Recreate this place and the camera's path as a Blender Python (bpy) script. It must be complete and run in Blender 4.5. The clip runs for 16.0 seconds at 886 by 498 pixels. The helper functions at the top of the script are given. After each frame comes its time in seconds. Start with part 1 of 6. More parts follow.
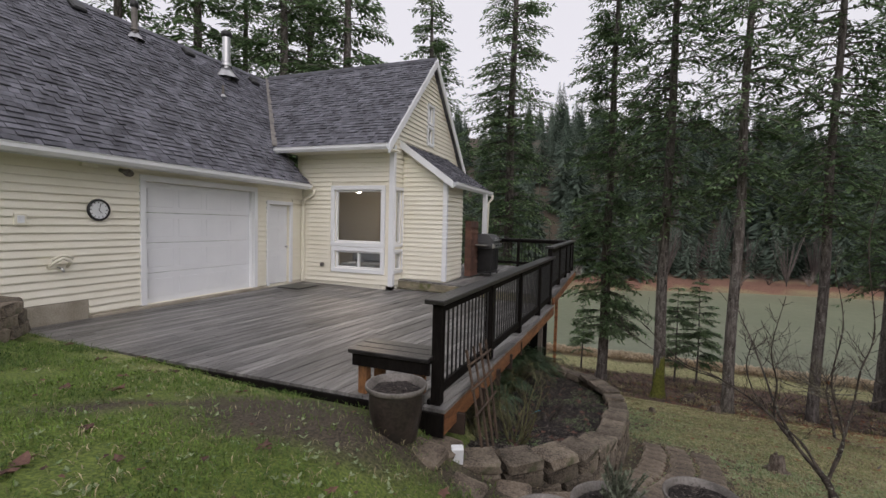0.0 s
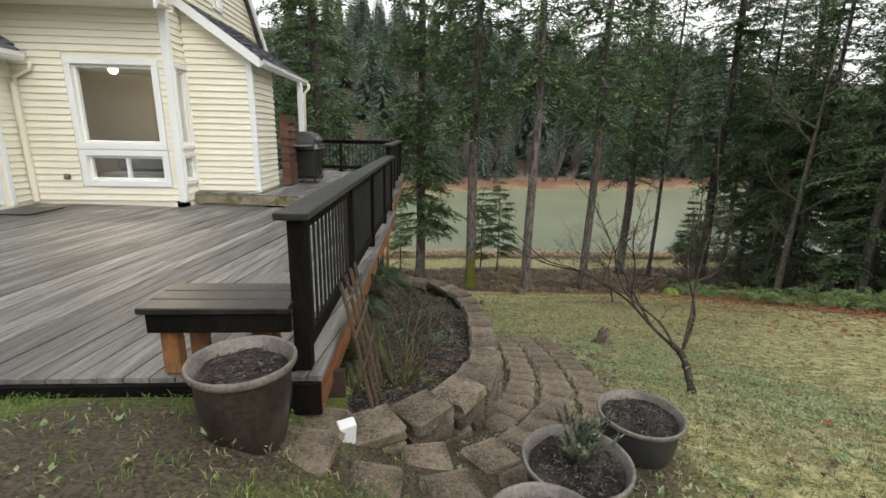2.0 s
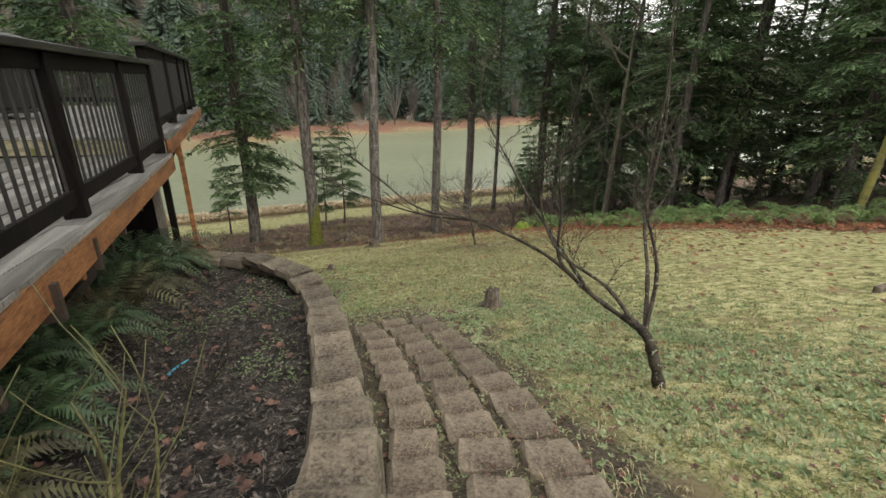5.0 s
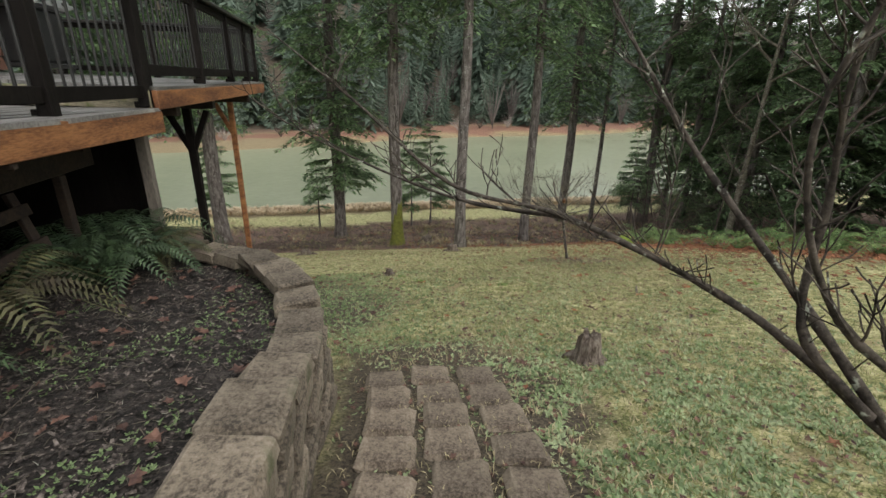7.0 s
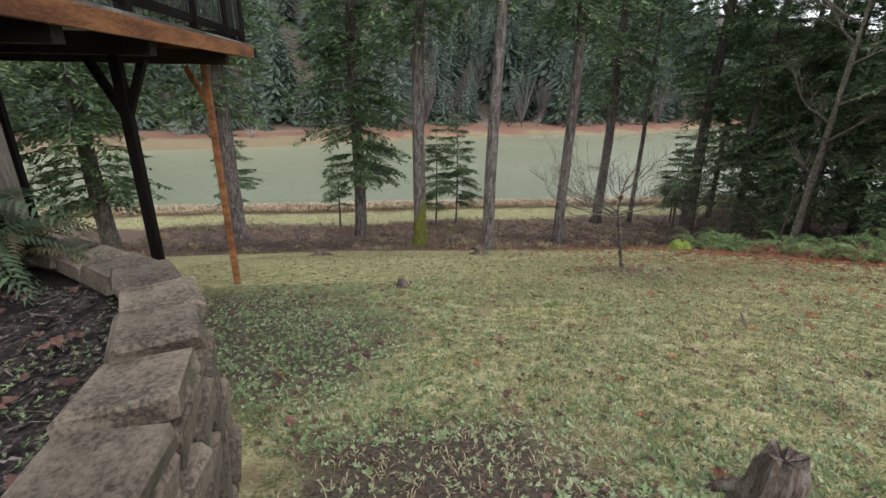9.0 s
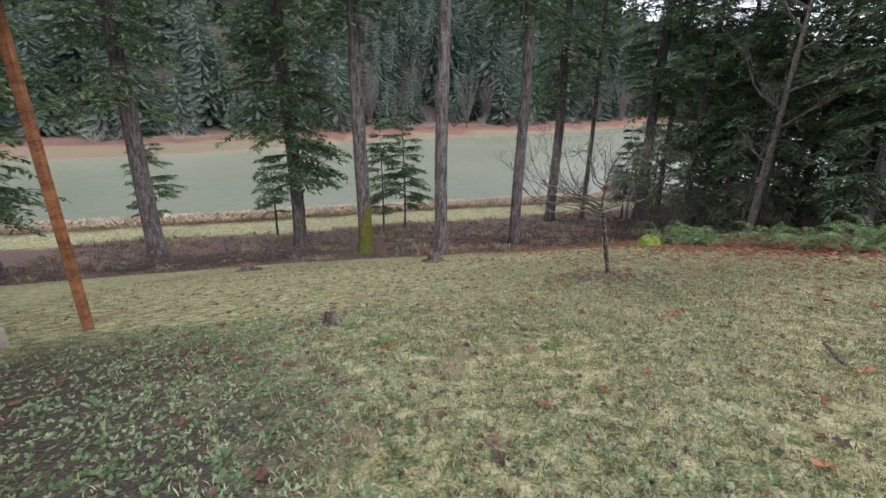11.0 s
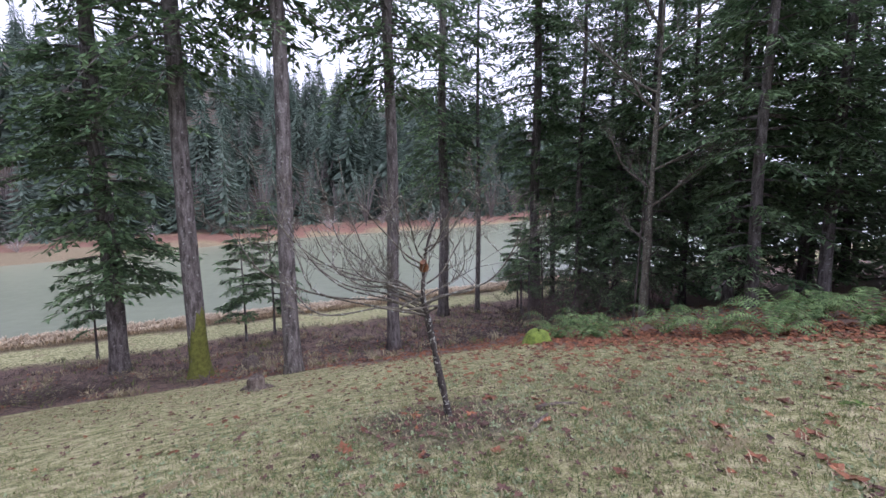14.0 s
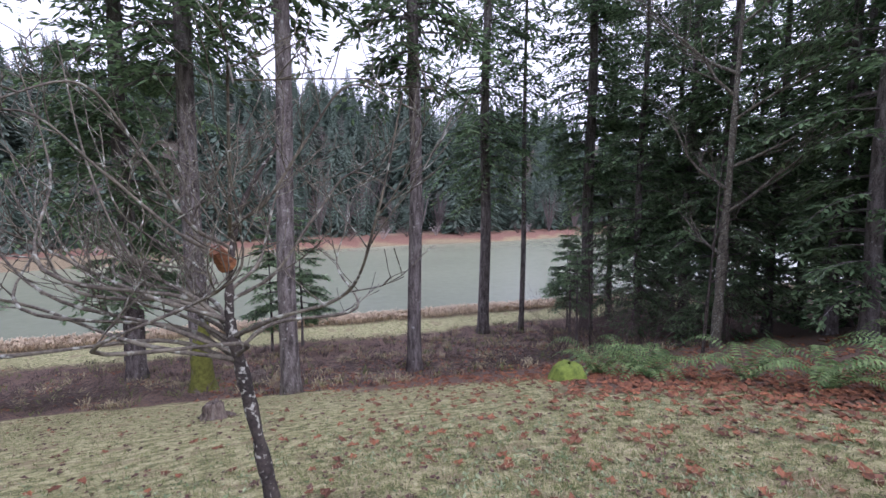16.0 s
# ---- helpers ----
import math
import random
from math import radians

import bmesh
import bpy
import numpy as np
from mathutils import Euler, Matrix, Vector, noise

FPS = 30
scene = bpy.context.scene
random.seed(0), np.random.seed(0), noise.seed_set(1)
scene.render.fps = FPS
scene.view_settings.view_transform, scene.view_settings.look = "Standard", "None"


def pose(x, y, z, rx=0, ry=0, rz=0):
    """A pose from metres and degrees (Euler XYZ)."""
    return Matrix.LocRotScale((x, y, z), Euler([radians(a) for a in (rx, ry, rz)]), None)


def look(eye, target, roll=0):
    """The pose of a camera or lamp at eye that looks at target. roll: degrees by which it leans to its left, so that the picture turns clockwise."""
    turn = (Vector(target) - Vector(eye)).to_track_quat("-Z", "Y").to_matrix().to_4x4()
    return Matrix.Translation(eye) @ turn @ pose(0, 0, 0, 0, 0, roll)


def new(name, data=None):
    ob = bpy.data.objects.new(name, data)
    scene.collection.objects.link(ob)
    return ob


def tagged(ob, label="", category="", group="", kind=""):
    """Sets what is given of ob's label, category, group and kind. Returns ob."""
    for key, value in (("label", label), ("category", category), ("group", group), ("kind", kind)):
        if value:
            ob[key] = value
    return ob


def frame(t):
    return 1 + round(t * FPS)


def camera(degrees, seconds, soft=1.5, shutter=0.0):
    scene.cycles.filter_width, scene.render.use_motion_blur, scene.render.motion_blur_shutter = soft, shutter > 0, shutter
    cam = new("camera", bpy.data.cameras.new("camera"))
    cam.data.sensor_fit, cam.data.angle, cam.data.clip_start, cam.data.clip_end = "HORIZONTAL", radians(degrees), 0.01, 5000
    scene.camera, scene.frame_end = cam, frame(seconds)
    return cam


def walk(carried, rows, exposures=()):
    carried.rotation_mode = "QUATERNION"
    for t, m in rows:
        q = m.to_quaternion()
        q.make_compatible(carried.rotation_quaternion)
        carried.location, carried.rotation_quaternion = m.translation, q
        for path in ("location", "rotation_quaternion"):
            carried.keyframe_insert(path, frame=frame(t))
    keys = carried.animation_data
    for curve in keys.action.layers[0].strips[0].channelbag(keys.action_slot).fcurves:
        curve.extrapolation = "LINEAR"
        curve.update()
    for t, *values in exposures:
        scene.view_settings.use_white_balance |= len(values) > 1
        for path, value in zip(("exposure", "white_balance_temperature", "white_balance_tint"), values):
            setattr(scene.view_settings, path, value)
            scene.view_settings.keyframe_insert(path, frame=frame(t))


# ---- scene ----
cam = camera(89.2, 16.0)
METRES, EYE, TILT, LEAN, TURN = 16.3, 1.6, -1.0, -0.6, 20.7
ROWS = [
    (0.0, 0.0, 0.0, 0.0, 0.03, -2.21, -0.84),
    (0.5, -0.0094, 0.0231, -0.004, -3.58, -4.82, -0.9),
    (1.0, -0.0147, 0.042, -0.0069, -10.58, -7.25, -0.64),
    (1.5, -0.0171, 0.0616, -0.0097, -17.72, -9.99, -0.31),
    (2.0, -0.017, 0.0835, -0.0129, -24.05, -13.65, -0.26),
    (2.5, -0.0162, 0.1081, -0.0164, -31.59, -16.55, 0.11),
    (3.0, -0.0098, 0.1307, -0.0198, -38.53, -18.86, 0.2),
    (3.5, -0.001, 0.1521, -0.0259, -45.23, -20.28, 0.4),
    (6.0, 0.1031, 0.2377, -0.0653, -40.19, -20.22, 0.43),
    (6.5, 0.1235, 0.2595, -0.0762, -35.36, -19.83, 0.15),
    (7.0, 0.1425, 0.2801, -0.0847, -31.97, -19.55, 0.02),
    (7.5, 0.158, 0.3043, -0.0951, -29.54, -19.38, 0.06),
    (8.0, 0.1736, 0.3296, -0.1043, -27.64, -19.34, 0.05),
    (10.5, 0.2423, 0.4532, -0.1436, -33.2, -19.78, 0.46),
    (11.0, 0.2613, 0.4804, -0.1527, -35.41, -19.2, 0.57),
    (11.5, 0.288, 0.502, -0.158, -37.88, -17.6, 0.72),
    (12.0, 0.3179, 0.5138, -0.1643, -41.3, -16.61, 0.89),
    (12.5, 0.353, 0.5276, -0.1747, -44.75, -15.37, 1.09),
    (13.0, 0.3909, 0.5396, -0.1811, -47.34, -12.4, 1.41),
    (13.5, 0.4329, 0.5507, -0.194, -47.87, -9.04, 1.57),
    (14.0, 0.4725, 0.5647, -0.2029, -47.03, -7.07, 1.56),
    (14.5, 0.5128, 0.5769, -0.2114, -45.24, -5.39, 1.59),
    (15.0, 0.5524, 0.5836, -0.2168, -43.12, -5.06, 1.44),
    (15.5, 0.5902, 0.5957, -0.2243, -40.88, -4.9, 1.3),
    (16.0, 0.622, 0.6123, -0.2315, -39.41, -5.17, 1.12),
]
walk(cam, [(t, pose(0, 0, EYE, TILT, LEAN, TURN) @ pose(METRES * x, METRES * y, METRES * z, 90 + pitch, roll, yaw)) for t, x, y, z, yaw, pitch, roll in ROWS],
     [(0, -0.3, 6600, 18), (0.7, -0.1, 6600, 13), (1.5, 0.2, 6700, 10), (3.5, 0.6, 7300, 8), (7.0, 0.55, 6800, 9), (10.5, 0.66, 6100, 20),
      (13.0, 0.7, 5650, 27), (16.0, 0.72, 5600, 31)])

# ---- light ----
world = bpy.data.worlds.new("world")
scene.world = world
world.use_nodes = True
wn, wl = world.node_tree.nodes, world.node_tree.links
sky = wn.new("ShaderNodeTexSky")
sky.sky_type, sky.sun_disc = "NISHITA", False
sky.sun_elevation, sky.sun_rotation = radians(38), radians(150)
sky.air_density, sky.dust_density, sky.ozone_density = 1.0, 6.0, 1.0
grey = wn.new("ShaderNodeHueSaturation")
grey.inputs["Saturation"].default_value = 0.15
cloud = wn.new("ShaderNodeMix")
cloud.data_type = "RGBA"
cloud.inputs[0].default_value = 0.75
cloud.inputs[7].default_value = (7.6, 7.9, 8.3, 1)  # even overcast
wl.new(sky.outputs[0], grey.inputs["Color"])
wl.new(grey.outputs[0], cloud.inputs[6])
wl.new(cloud.outputs[2], wn["Background"].inputs[0])
wn["Background"].inputs[1].default_value = 0.15
sun = new("sun", bpy.data.lights.new("sun", "SUN"))
sun.data.energy, sun.data.angle, sun.data.color = 0.5, radians(40), (1.0, 0.97, 0.93)
sun.matrix_world = look((0, 0, 60), (-math.sin(radians(150)) * 46, -math.cos(radians(150)) * 46, 24))


# ---- materials ----
def material(name, colours, rough=0.8, scale=6.0, bump=0.3, fine=60.0, metal=0.0, stretch=(1, 1, 1), rand=0.0, coords="Object", spots=None):
    """Two scales of noise between the given colours, with bump. rand: spread of brightness from piece to piece."""
    m = bpy.data.materials.new(name)
    m.use_nodes = True
    n, l = m.node_tree.nodes, m.node_tree.links
    b = n["Principled BSDF"]
    tc = n.new("ShaderNodeTexCoord")
    mp = n.new("ShaderNodeMapping")
    mp.inputs["Scale"].default_value = stretch
    l.new(tc.outputs[coords], mp.inputs["Vector"])
    big, small = n.new("ShaderNodeTexNoise"), n.new("ShaderNodeTexNoise")
    big.inputs["Scale"].default_value, small.inputs["Scale"].default_value = scale, fine
    big.inputs["Detail"].default_value, small.inputs["Detail"].default_value = 6, 5
    small.inputs["Roughness"].default_value = 0.65
    for t in (big, small):
        l.new(mp.outputs[0], t.inputs["Vector"])
    add = n.new("ShaderNodeMath")
    add.operation = "MULTIPLY_ADD"
    add.inputs[1].default_value = 0.5
    half = n.new("ShaderNodeMath")
    half.operation = "MULTIPLY"
    half.inputs[1].default_value = 0.5
    l.new(big.outputs[0], half.inputs[0])
    l.new(small.outputs[0], add.inputs[0])
    l.new(half.outputs[0], add.inputs[2])
    ramp = n.new("ShaderNodeValToRGB")
    el = ramp.color_ramp.elements
    while len(el) < len(colours):
        el.new(0.5)
    for i, c in enumerate(colours):
        el[i].position = 0.4 + 0.2 * i / max(1, len(colours) - 1)
        el[i].color = (*c, 1)
    l.new(add.outputs[0], ramp.inputs[0])
    out = ramp.outputs[0]
    if spots:
        colour, size, share = spots
        sn = n.new("ShaderNodeTexNoise")
        sn.inputs["Scale"].default_value, sn.inputs["Detail"].default_value = size, 4
        l.new(tc.outputs[coords], sn.inputs["Vector"])
        sr = n.new("ShaderNodeMapRange")
        sr.inputs[1].default_value, sr.inputs[2].default_value = share, share + 0.08
        l.new(sn.outputs[0], sr.inputs[0])
        mx = n.new("ShaderNodeMix")
        mx.data_type = "RGBA"
        mx.inputs[7].default_value = (*colour, 1)
        l.new(sr.outputs[0], mx.inputs[0])
        l.new(out, mx.inputs[6])
        out = mx.outputs[2]
    if rand:
        info = n.new("ShaderNodeObjectInfo")
        geo = n.new("ShaderNodeNewGeometry")
        sm = n.new("ShaderNodeMath")
        sm.operation = "ADD"
        l.new(info.outputs["Random"], sm.inputs[0])
        l.new(geo.outputs["Random Per Island"], sm.inputs[1])
        fr = n.new("ShaderNodeMath")
        fr.operation = "FRACT"
        l.new(sm.outputs[0], fr.inputs[0])
        mr = n.new("ShaderNodeMapRange")
        mr.inputs[3].default_value, mr.inputs[4].default_value = 1 - rand, 1 + rand
        l.new(fr.outputs[0], mr.inputs[0])
        hs = n.new("ShaderNodeHueSaturation")
        l.new(out, hs.inputs["Color"])
        l.new(mr.outputs[0], hs.inputs["Value"])
        out = hs.outputs[0]
    l.new(out, b.inputs["Base Color"])
    b.inputs["Roughness"].default_value, b.inputs["Metallic"].default_value = rough, metal
    if bump:
        bp = n.new("ShaderNodeBump")
        bp.inputs["Strength"].default_value, bp.inputs["Distance"].default_value = bump, 0.01
        l.new(add.outputs[0], bp.inputs["Height"])
        l.new(bp.outputs[0], b.inputs["Normal"])
    return m


M_SIDING = material("cream_siding", [(0.77, 0.735, 0.612), (0.83, 0.8, 0.69)], 0.55, 1.5, 0.05)
M_WHITE = material("white_paint", [(0.77, 0.785, 0.805), (0.82, 0.835, 0.85)], 0.5, 2, 0.05)
M_SHINGLE = material("asphalt_shingle", [(0.085, 0.086, 0.1), (0.175, 0.177, 0.205)], 0.95, 3, 0.8, 130, rand=0.28)
M_DECK = material("weathered_deck", [(0.075, 0.071, 0.069), (0.165, 0.158, 0.153), (0.27, 0.26, 0.25)], 0.45, 1.2, 0.6, 40, stretch=(14, 1, 1), rand=0.42)
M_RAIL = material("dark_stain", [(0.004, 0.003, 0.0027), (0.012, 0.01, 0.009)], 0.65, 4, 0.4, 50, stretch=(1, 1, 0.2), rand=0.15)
M_RAIL.node_tree.nodes["Principled BSDF"].inputs["Specular IOR Level"].default_value = 0.1
M_CAP = material("worn_rail_cap", [(0.01, 0.009, 0.009), (0.04, 0.036, 0.036)], 0.3, 3, 0.4, 60, stretch=(4, 0.6, 1))
M_RIM = material("orange_stained_rim", [(0.1, 0.034, 0.013), (0.34, 0.15, 0.058)], 0.65, 2.5, 0.5, 30, stretch=(1, 0.5, 3), rand=0.15)
M_BEAM = material("dark_beam", [(0.012, 0.008, 0.006), (0.045, 0.028, 0.019)], 0.8, 3, 0.4, 30)
M_METAL = material("steel", [(0.5, 0.5, 0.5), (0.6, 0.6, 0.6)], 0.3, 4, 0.05, metal=1.0)
M_BLACK = material("black_plastic", [(0.012, 0.012, 0.013), (0.022, 0.022, 0.022)], 0.4, 8, 0.05)
M_CONCRETE = material("concrete", [(0.25, 0.22, 0.17), (0.42, 0.38, 0.31)], 0.9, 3, 0.4)
M_STONE = material("wall_block", [(0.045, 0.036, 0.027), (0.145, 0.118, 0.088), (0.215, 0.18, 0.138)], 0.95, 5, 1.0, 55, rand=0.28, spots=((0.06, 0.065, 0.03), 3.0, 0.6))
M_PAVER = material("paver", [(0.06, 0.045, 0.033), (0.165, 0.13, 0.097), (0.25, 0.205, 0.155)], 0.9, 5, 1.0, 60, rand=0.18)
M_SOIL = material("bark_mulch", [(0.004, 0.003, 0.0025), (0.018, 0.014, 0.012), (0.075, 0.062, 0.055)], 0.95, 9, 1.0, 70)
M_BARK = material("fir_bark", [(0.035, 0.029, 0.026), (0.12, 0.103, 0.095), (0.215, 0.195, 0.185)], 0.95, 3, 1.0, 25, stretch=(3, 3, 0.7), spots=((0.3, 0.3, 0.28), 9, 0.62))
M_MOSSBARK = material("moss", [(0.07, 0.075, 0.012), (0.16, 0.17, 0.03)], 0.95, 8, 1.0, 60)
M_TWIG = material("grey_twig", [(0.022, 0.018, 0.015), (0.1, 0.083, 0.068)], 0.8, 9, 0.9, 60, spots=((0.3, 0.32, 0.26), 30, 0.62))
M_TWIG.node_tree.nodes["Principled BSDF"].inputs["Specular IOR Level"].default_value = 0.2
M_LICHEN = material("lichened_twig", [(0.06, 0.05, 0.04), (0.19, 0.17, 0.125)], 0.9, 9, 0.6, 60, spots=((0.34, 0.35, 0.29), 19, 0.57))
M_NEEDLE = material("fir_needles", [(0.06, 0.115, 0.05), (0.23, 0.335, 0.165)], 0.75, 0.8, 0, 8, rand=0.55)
def leafy(m, share=0.35):
    """Lets part of the light through a leaf."""
    n, l = m.node_tree.nodes, m.node_tree.links
    b = n["Principled BSDF"]
    tr, mx = n.new("ShaderNodeBsdfTranslucent"), n.new("ShaderNodeMixShader")
    l.new(b.inputs["Base Color"].links[0].from_socket, tr.inputs["Color"])
    mx.inputs[0].default_value = share
    l.new(b.outputs[0], mx.inputs[1])
    l.new(tr.outputs[0], mx.inputs[2])
    l.new(mx.outputs[0], n["Material Output"].inputs["Surface"])
    return m


leafy(M_NEEDLE, 0.45)
# Greyer than the near needles: distance mist put into the colour.
M_FARNEEDLE = material("misty_far_needles", [(0.06, 0.095, 0.068), (0.15, 0.195, 0.15)], 0.9, 0.08, 0, 2, rand=0.25)
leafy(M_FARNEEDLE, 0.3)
M_FARBARE = material("far_bare_wood", [(0.1, 0.085, 0.08), (0.2, 0.17, 0.155)], 0.9, 0.1, 0, 2, rand=0.3)
M_GLASS = bpy.data.materials.new("window_glass")
M_GLASS.use_nodes = True
g = M_GLASS.node_tree.nodes["Principled BSDF"]
g.inputs["Transmission Weight"].default_value, g.inputs["Roughness"].default_value = 1.0, 0.02
g.inputs["Base Color"].default_value = (0.9, 0.95, 0.95, 1)


def water_material():
    m = material("lake_water", [(0.235, 0.258, 0.172), (0.275, 0.298, 0.2)], 0.24, 0.05, 0.05, 1.2)
    return m


M_WATER = water_material()


# ---- mesh helpers ----
class Geo:
    """Collects vertices and faces of one mesh."""

    def __init__(self):
        self.v, self.f = [], []

    def add(self, v, f):
        k = len(self.v)
        self.v += [tuple(p) for p in v]
        self.f += [tuple(i + k for i in q) for q in f]

    def box(self, a, b, c=0.0, m=None):
        """A box from corner a to corner b with its edges chamfered by c."""
        (x0, y0, z0), (x1, y1, z1) = a, b
        if not c:
            v = [(x, y, z) for x in (x0, x1) for y in (y0, y1) for z in (z0, z1)]
            f = [(0, 1, 3, 2), (4, 6, 7, 5), (0, 4, 5, 1), (2, 3, 7, 6), (0, 2, 6, 4), (1, 5, 7, 3)]
        else:
            v, f = [], []
            for i, x in enumerate((x0, x1)):
                for j, y in enumerate((y0, y1)):
                    for k, z in enumerate((z0, z1)):
                        sx, sy, sz = (1, -1)[i] * c, (1, -1)[j] * c, (1, -1)[k] * c
                        v += [(x, y + sy, z + sz), (x + sx, y, z + sz), (x + sx, y + sy, z)]
            n = lambda i, j, k, a: (i * 4 + j * 2 + k) * 3 + a
            f += [(n(0, 0, 0, 0), n(0, 0, 1, 0), n(0, 1, 1, 0), n(0, 1, 0, 0)), (n(1, 0, 0, 0), n(1, 1, 0, 0), n(1, 1, 1, 0), n(1, 0, 1, 0))]
            f += [(n(0, 0, 0, 1), n(1, 0, 0, 1), n(1, 0, 1, 1), n(0, 0, 1, 1)), (n(0, 1, 0, 1), n(0, 1, 1, 1), n(1, 1, 1, 1), n(1, 1, 0, 1))]
            f += [(n(0, 0, 0, 2), n(0, 1, 0, 2), n(1, 1, 0, 2), n(1, 0, 0, 2)), (n(0, 0, 1, 2), n(1, 0, 1, 2), n(1, 1, 1, 2), n(0, 1, 1, 2))]
            for p in (0, 1):
                for q in (0, 1):
                    f += [(n(0, p, q, 1), n(1, p, q, 1), n(1, p, q, 2), n(0, p, q, 2))]
                    f += [(n(p, 0, q, 0), n(p, 1, q, 0), n(p, 1, q, 2), n(p, 0, q, 2))]
                    f += [(n(p, q, 0, 0), n(p, q, 1, 0), n(p, q, 1, 1), n(p, q, 0, 1))]
            f += [(n(i, j, k, 0), n(i, j, k, 1), n(i, j, k, 2)) for i in (0, 1) for j in (0, 1) for k in (0, 1)]
        if m is not None:
            v = [m @ Vector(p) for p in v]
        self.add(v, f)
        return self

    def tube(self, pts, radii, n=8, caps=True):
        """A tube along pts with a radius at each."""
        pts = [Vector(p) for p in pts]
        rings, v, f = [], [], []
        side = None
        for i, p in enumerate(pts):
            d = (pts[min(i + 1, len(pts) - 1)] - pts[max(i - 1, 0)]).normalized()
            if side is None:
                side = d.orthogonal().normalized()
            side = (side - d * side.dot(d)).normalized()
            up = d.cross(side)
            for k in range(n):
                a = 2 * math.pi * k / n
                v.append(p + (side * math.cos(a) + up * math.sin(a)) * radii[i])
        for i in range(len(pts) - 1):
            for k in range(n):
                a, b = i * n + k, i * n + (k + 1) % n
                f.append((a, b, b + n, a + n))
        if caps:
            f += [tuple(reversed(range(n))), tuple((len(pts) - 1) * n + k for k in range(n))]
        self.add(v, f)
        return self

    def lathe(self, profile, n=24, m=None):
        """Turns (radius, z) pairs about the z axis."""
        v = [(r * math.cos(2 * math.pi * k / n), r * math.sin(2 * math.pi * k / n), z) for r, z in profile for k in range(n)]
        f = [(i * n + k, i * n + (k + 1) % n, (i + 1) * n + (k + 1) % n, (i + 1) * n + k) for i in range(len(profile) - 1) for k in range(n)]
        if m is not None:
            v = [m @ Vector(p) for p in v]
        self.add(v, f)
        return self

    def prism(self, poly, a, b, axis):
        """A polygon of (u, z) pushed along x or y from a to b."""
        k = len(poly)
        at = (lambda s, u, z: (s, u, z)) if axis == "x" else (lambda s, u, z: (u, s, z))
        v = [at(a, *p) for p in poly] + [at(b, *p) for p in poly]
        f = [tuple(range(k)), tuple(reversed(range(k, 2 * k)))] + [(i, i + k, (i + 1) % k + k, (i + 1) % k) for i in range(k)]
        self.add(v, f)
        return self

    def data(self, name, mat, smooth=False):
        me = bpy.data.meshes.new(name)
        me.from_pydata(self.v, [], self.f)
        me.materials.append(mat)
        if smooth:
            me.polygons.foreach_set("use_smooth", [True] * len(me.polygons))
        else:
            bm = bmesh.new()
            bm.from_mesh(me)
            bmesh.ops.recalc_face_normals(bm, faces=bm.faces)
            bm.to_mesh(me)
            bm.free()
        me.update()
        return me


def part(name, geo, mat, parent=None, label="", smooth=False, at=None):
    """One mesh object, as a thing or under a thing."""
    ob = new(name, geo.data(name, mat, smooth) if isinstance(geo, Geo) else geo)
    if parent is not None:
        ob.parent = parent
    if at is not None:
        ob.matrix_basis = at
    if label:
        ob["label"] = label
    return ob


def thing(name, label, category, group="", kind="", at=None):
    """An Empty at the base of a thing, which parents its parts."""
    ob = new(name)
    ob.empty_display_size = 0.1
    if at is not None:
        ob.matrix_basis = at
    return tagged(ob, label, category, group, kind)


def smooth_step(a, b, x):
    t = min(1.0, max(0.0, (x - a) / (b - a)))
    return t * t * (3 - 2 * t)


# ---- ground ----
LAKE = -10.5
KY = [-60, -6, 0, 3.5, 5.2, 7.3, 10, 13.5, 17, 21, 27.7, 30.1, 34, 37, 41, 44.5, 46.5, 50]
KZ = [14, 1.2, 0.1, -0.62, -1.26, -1.86, -2.62, -3.48, -4.6, -5.85, -8.2, -8.7, -9.5, -9.95, -10.2, -10.3, -10.6, -11.2]


def far_shore(x):
    return 93 + 0.3 * x + 2.5 * math.sin(x * 0.08)


def height(x, y):
    """The ground: a lawn that falls to the lake, and the hill beyond it."""
    s = far_shore(x)
    if y > 70:
        z = -11.2 + 0.9 * smooth_step(s - 2, s + 0.5, y) + 1.0 * smooth_step(s, s + 3.0, y) + 0.6 * smooth_step(s + 4, s + 11, y)
        up = max(0.0, y - s - 10)
        return z + 0.36 * up * smooth_step(0, 40, up) * (1 - 0.5 * smooth_step(120, 400, up))
    z = 0.0
    for d, w in ((-1.2, 0.25), (0, 0.5), (1.2, 0.25)):
        z += w * float(np.interp(y + d * (1 if y > 3 else 0.3), KY, KZ))
    z -= 0.03 * (x - 2) * min(1.0, max(0.0, (30 - y) / 20))
    if y < 12:
        z += 0.46 * (1 - smooth_step(-1.75, -0.65, x)) * (1 - smooth_step(4.5, 9, y)) * smooth_step(-4, 2, y)
    return z + 0.03 * noise.noise((x * 0.7, y * 0.7, 0)) + 0.09 * noise.noise((x * 0.15, y * 0.15, 3))


def spaced(lo, hi, c0, c1, fine, grow):
    a, out = c0, []
    while a < c1:
        out.append(a)
        a += fine
    out.append(c1)
    step, b = fine, c1
    while b < hi:
        step *= grow
        b = min(hi, b + step)
        out.append(b)
    step, b = fine, c0
    while b > lo:
        step *= grow
        b = max(lo, b - step)
        out.insert(0, b)
    return out


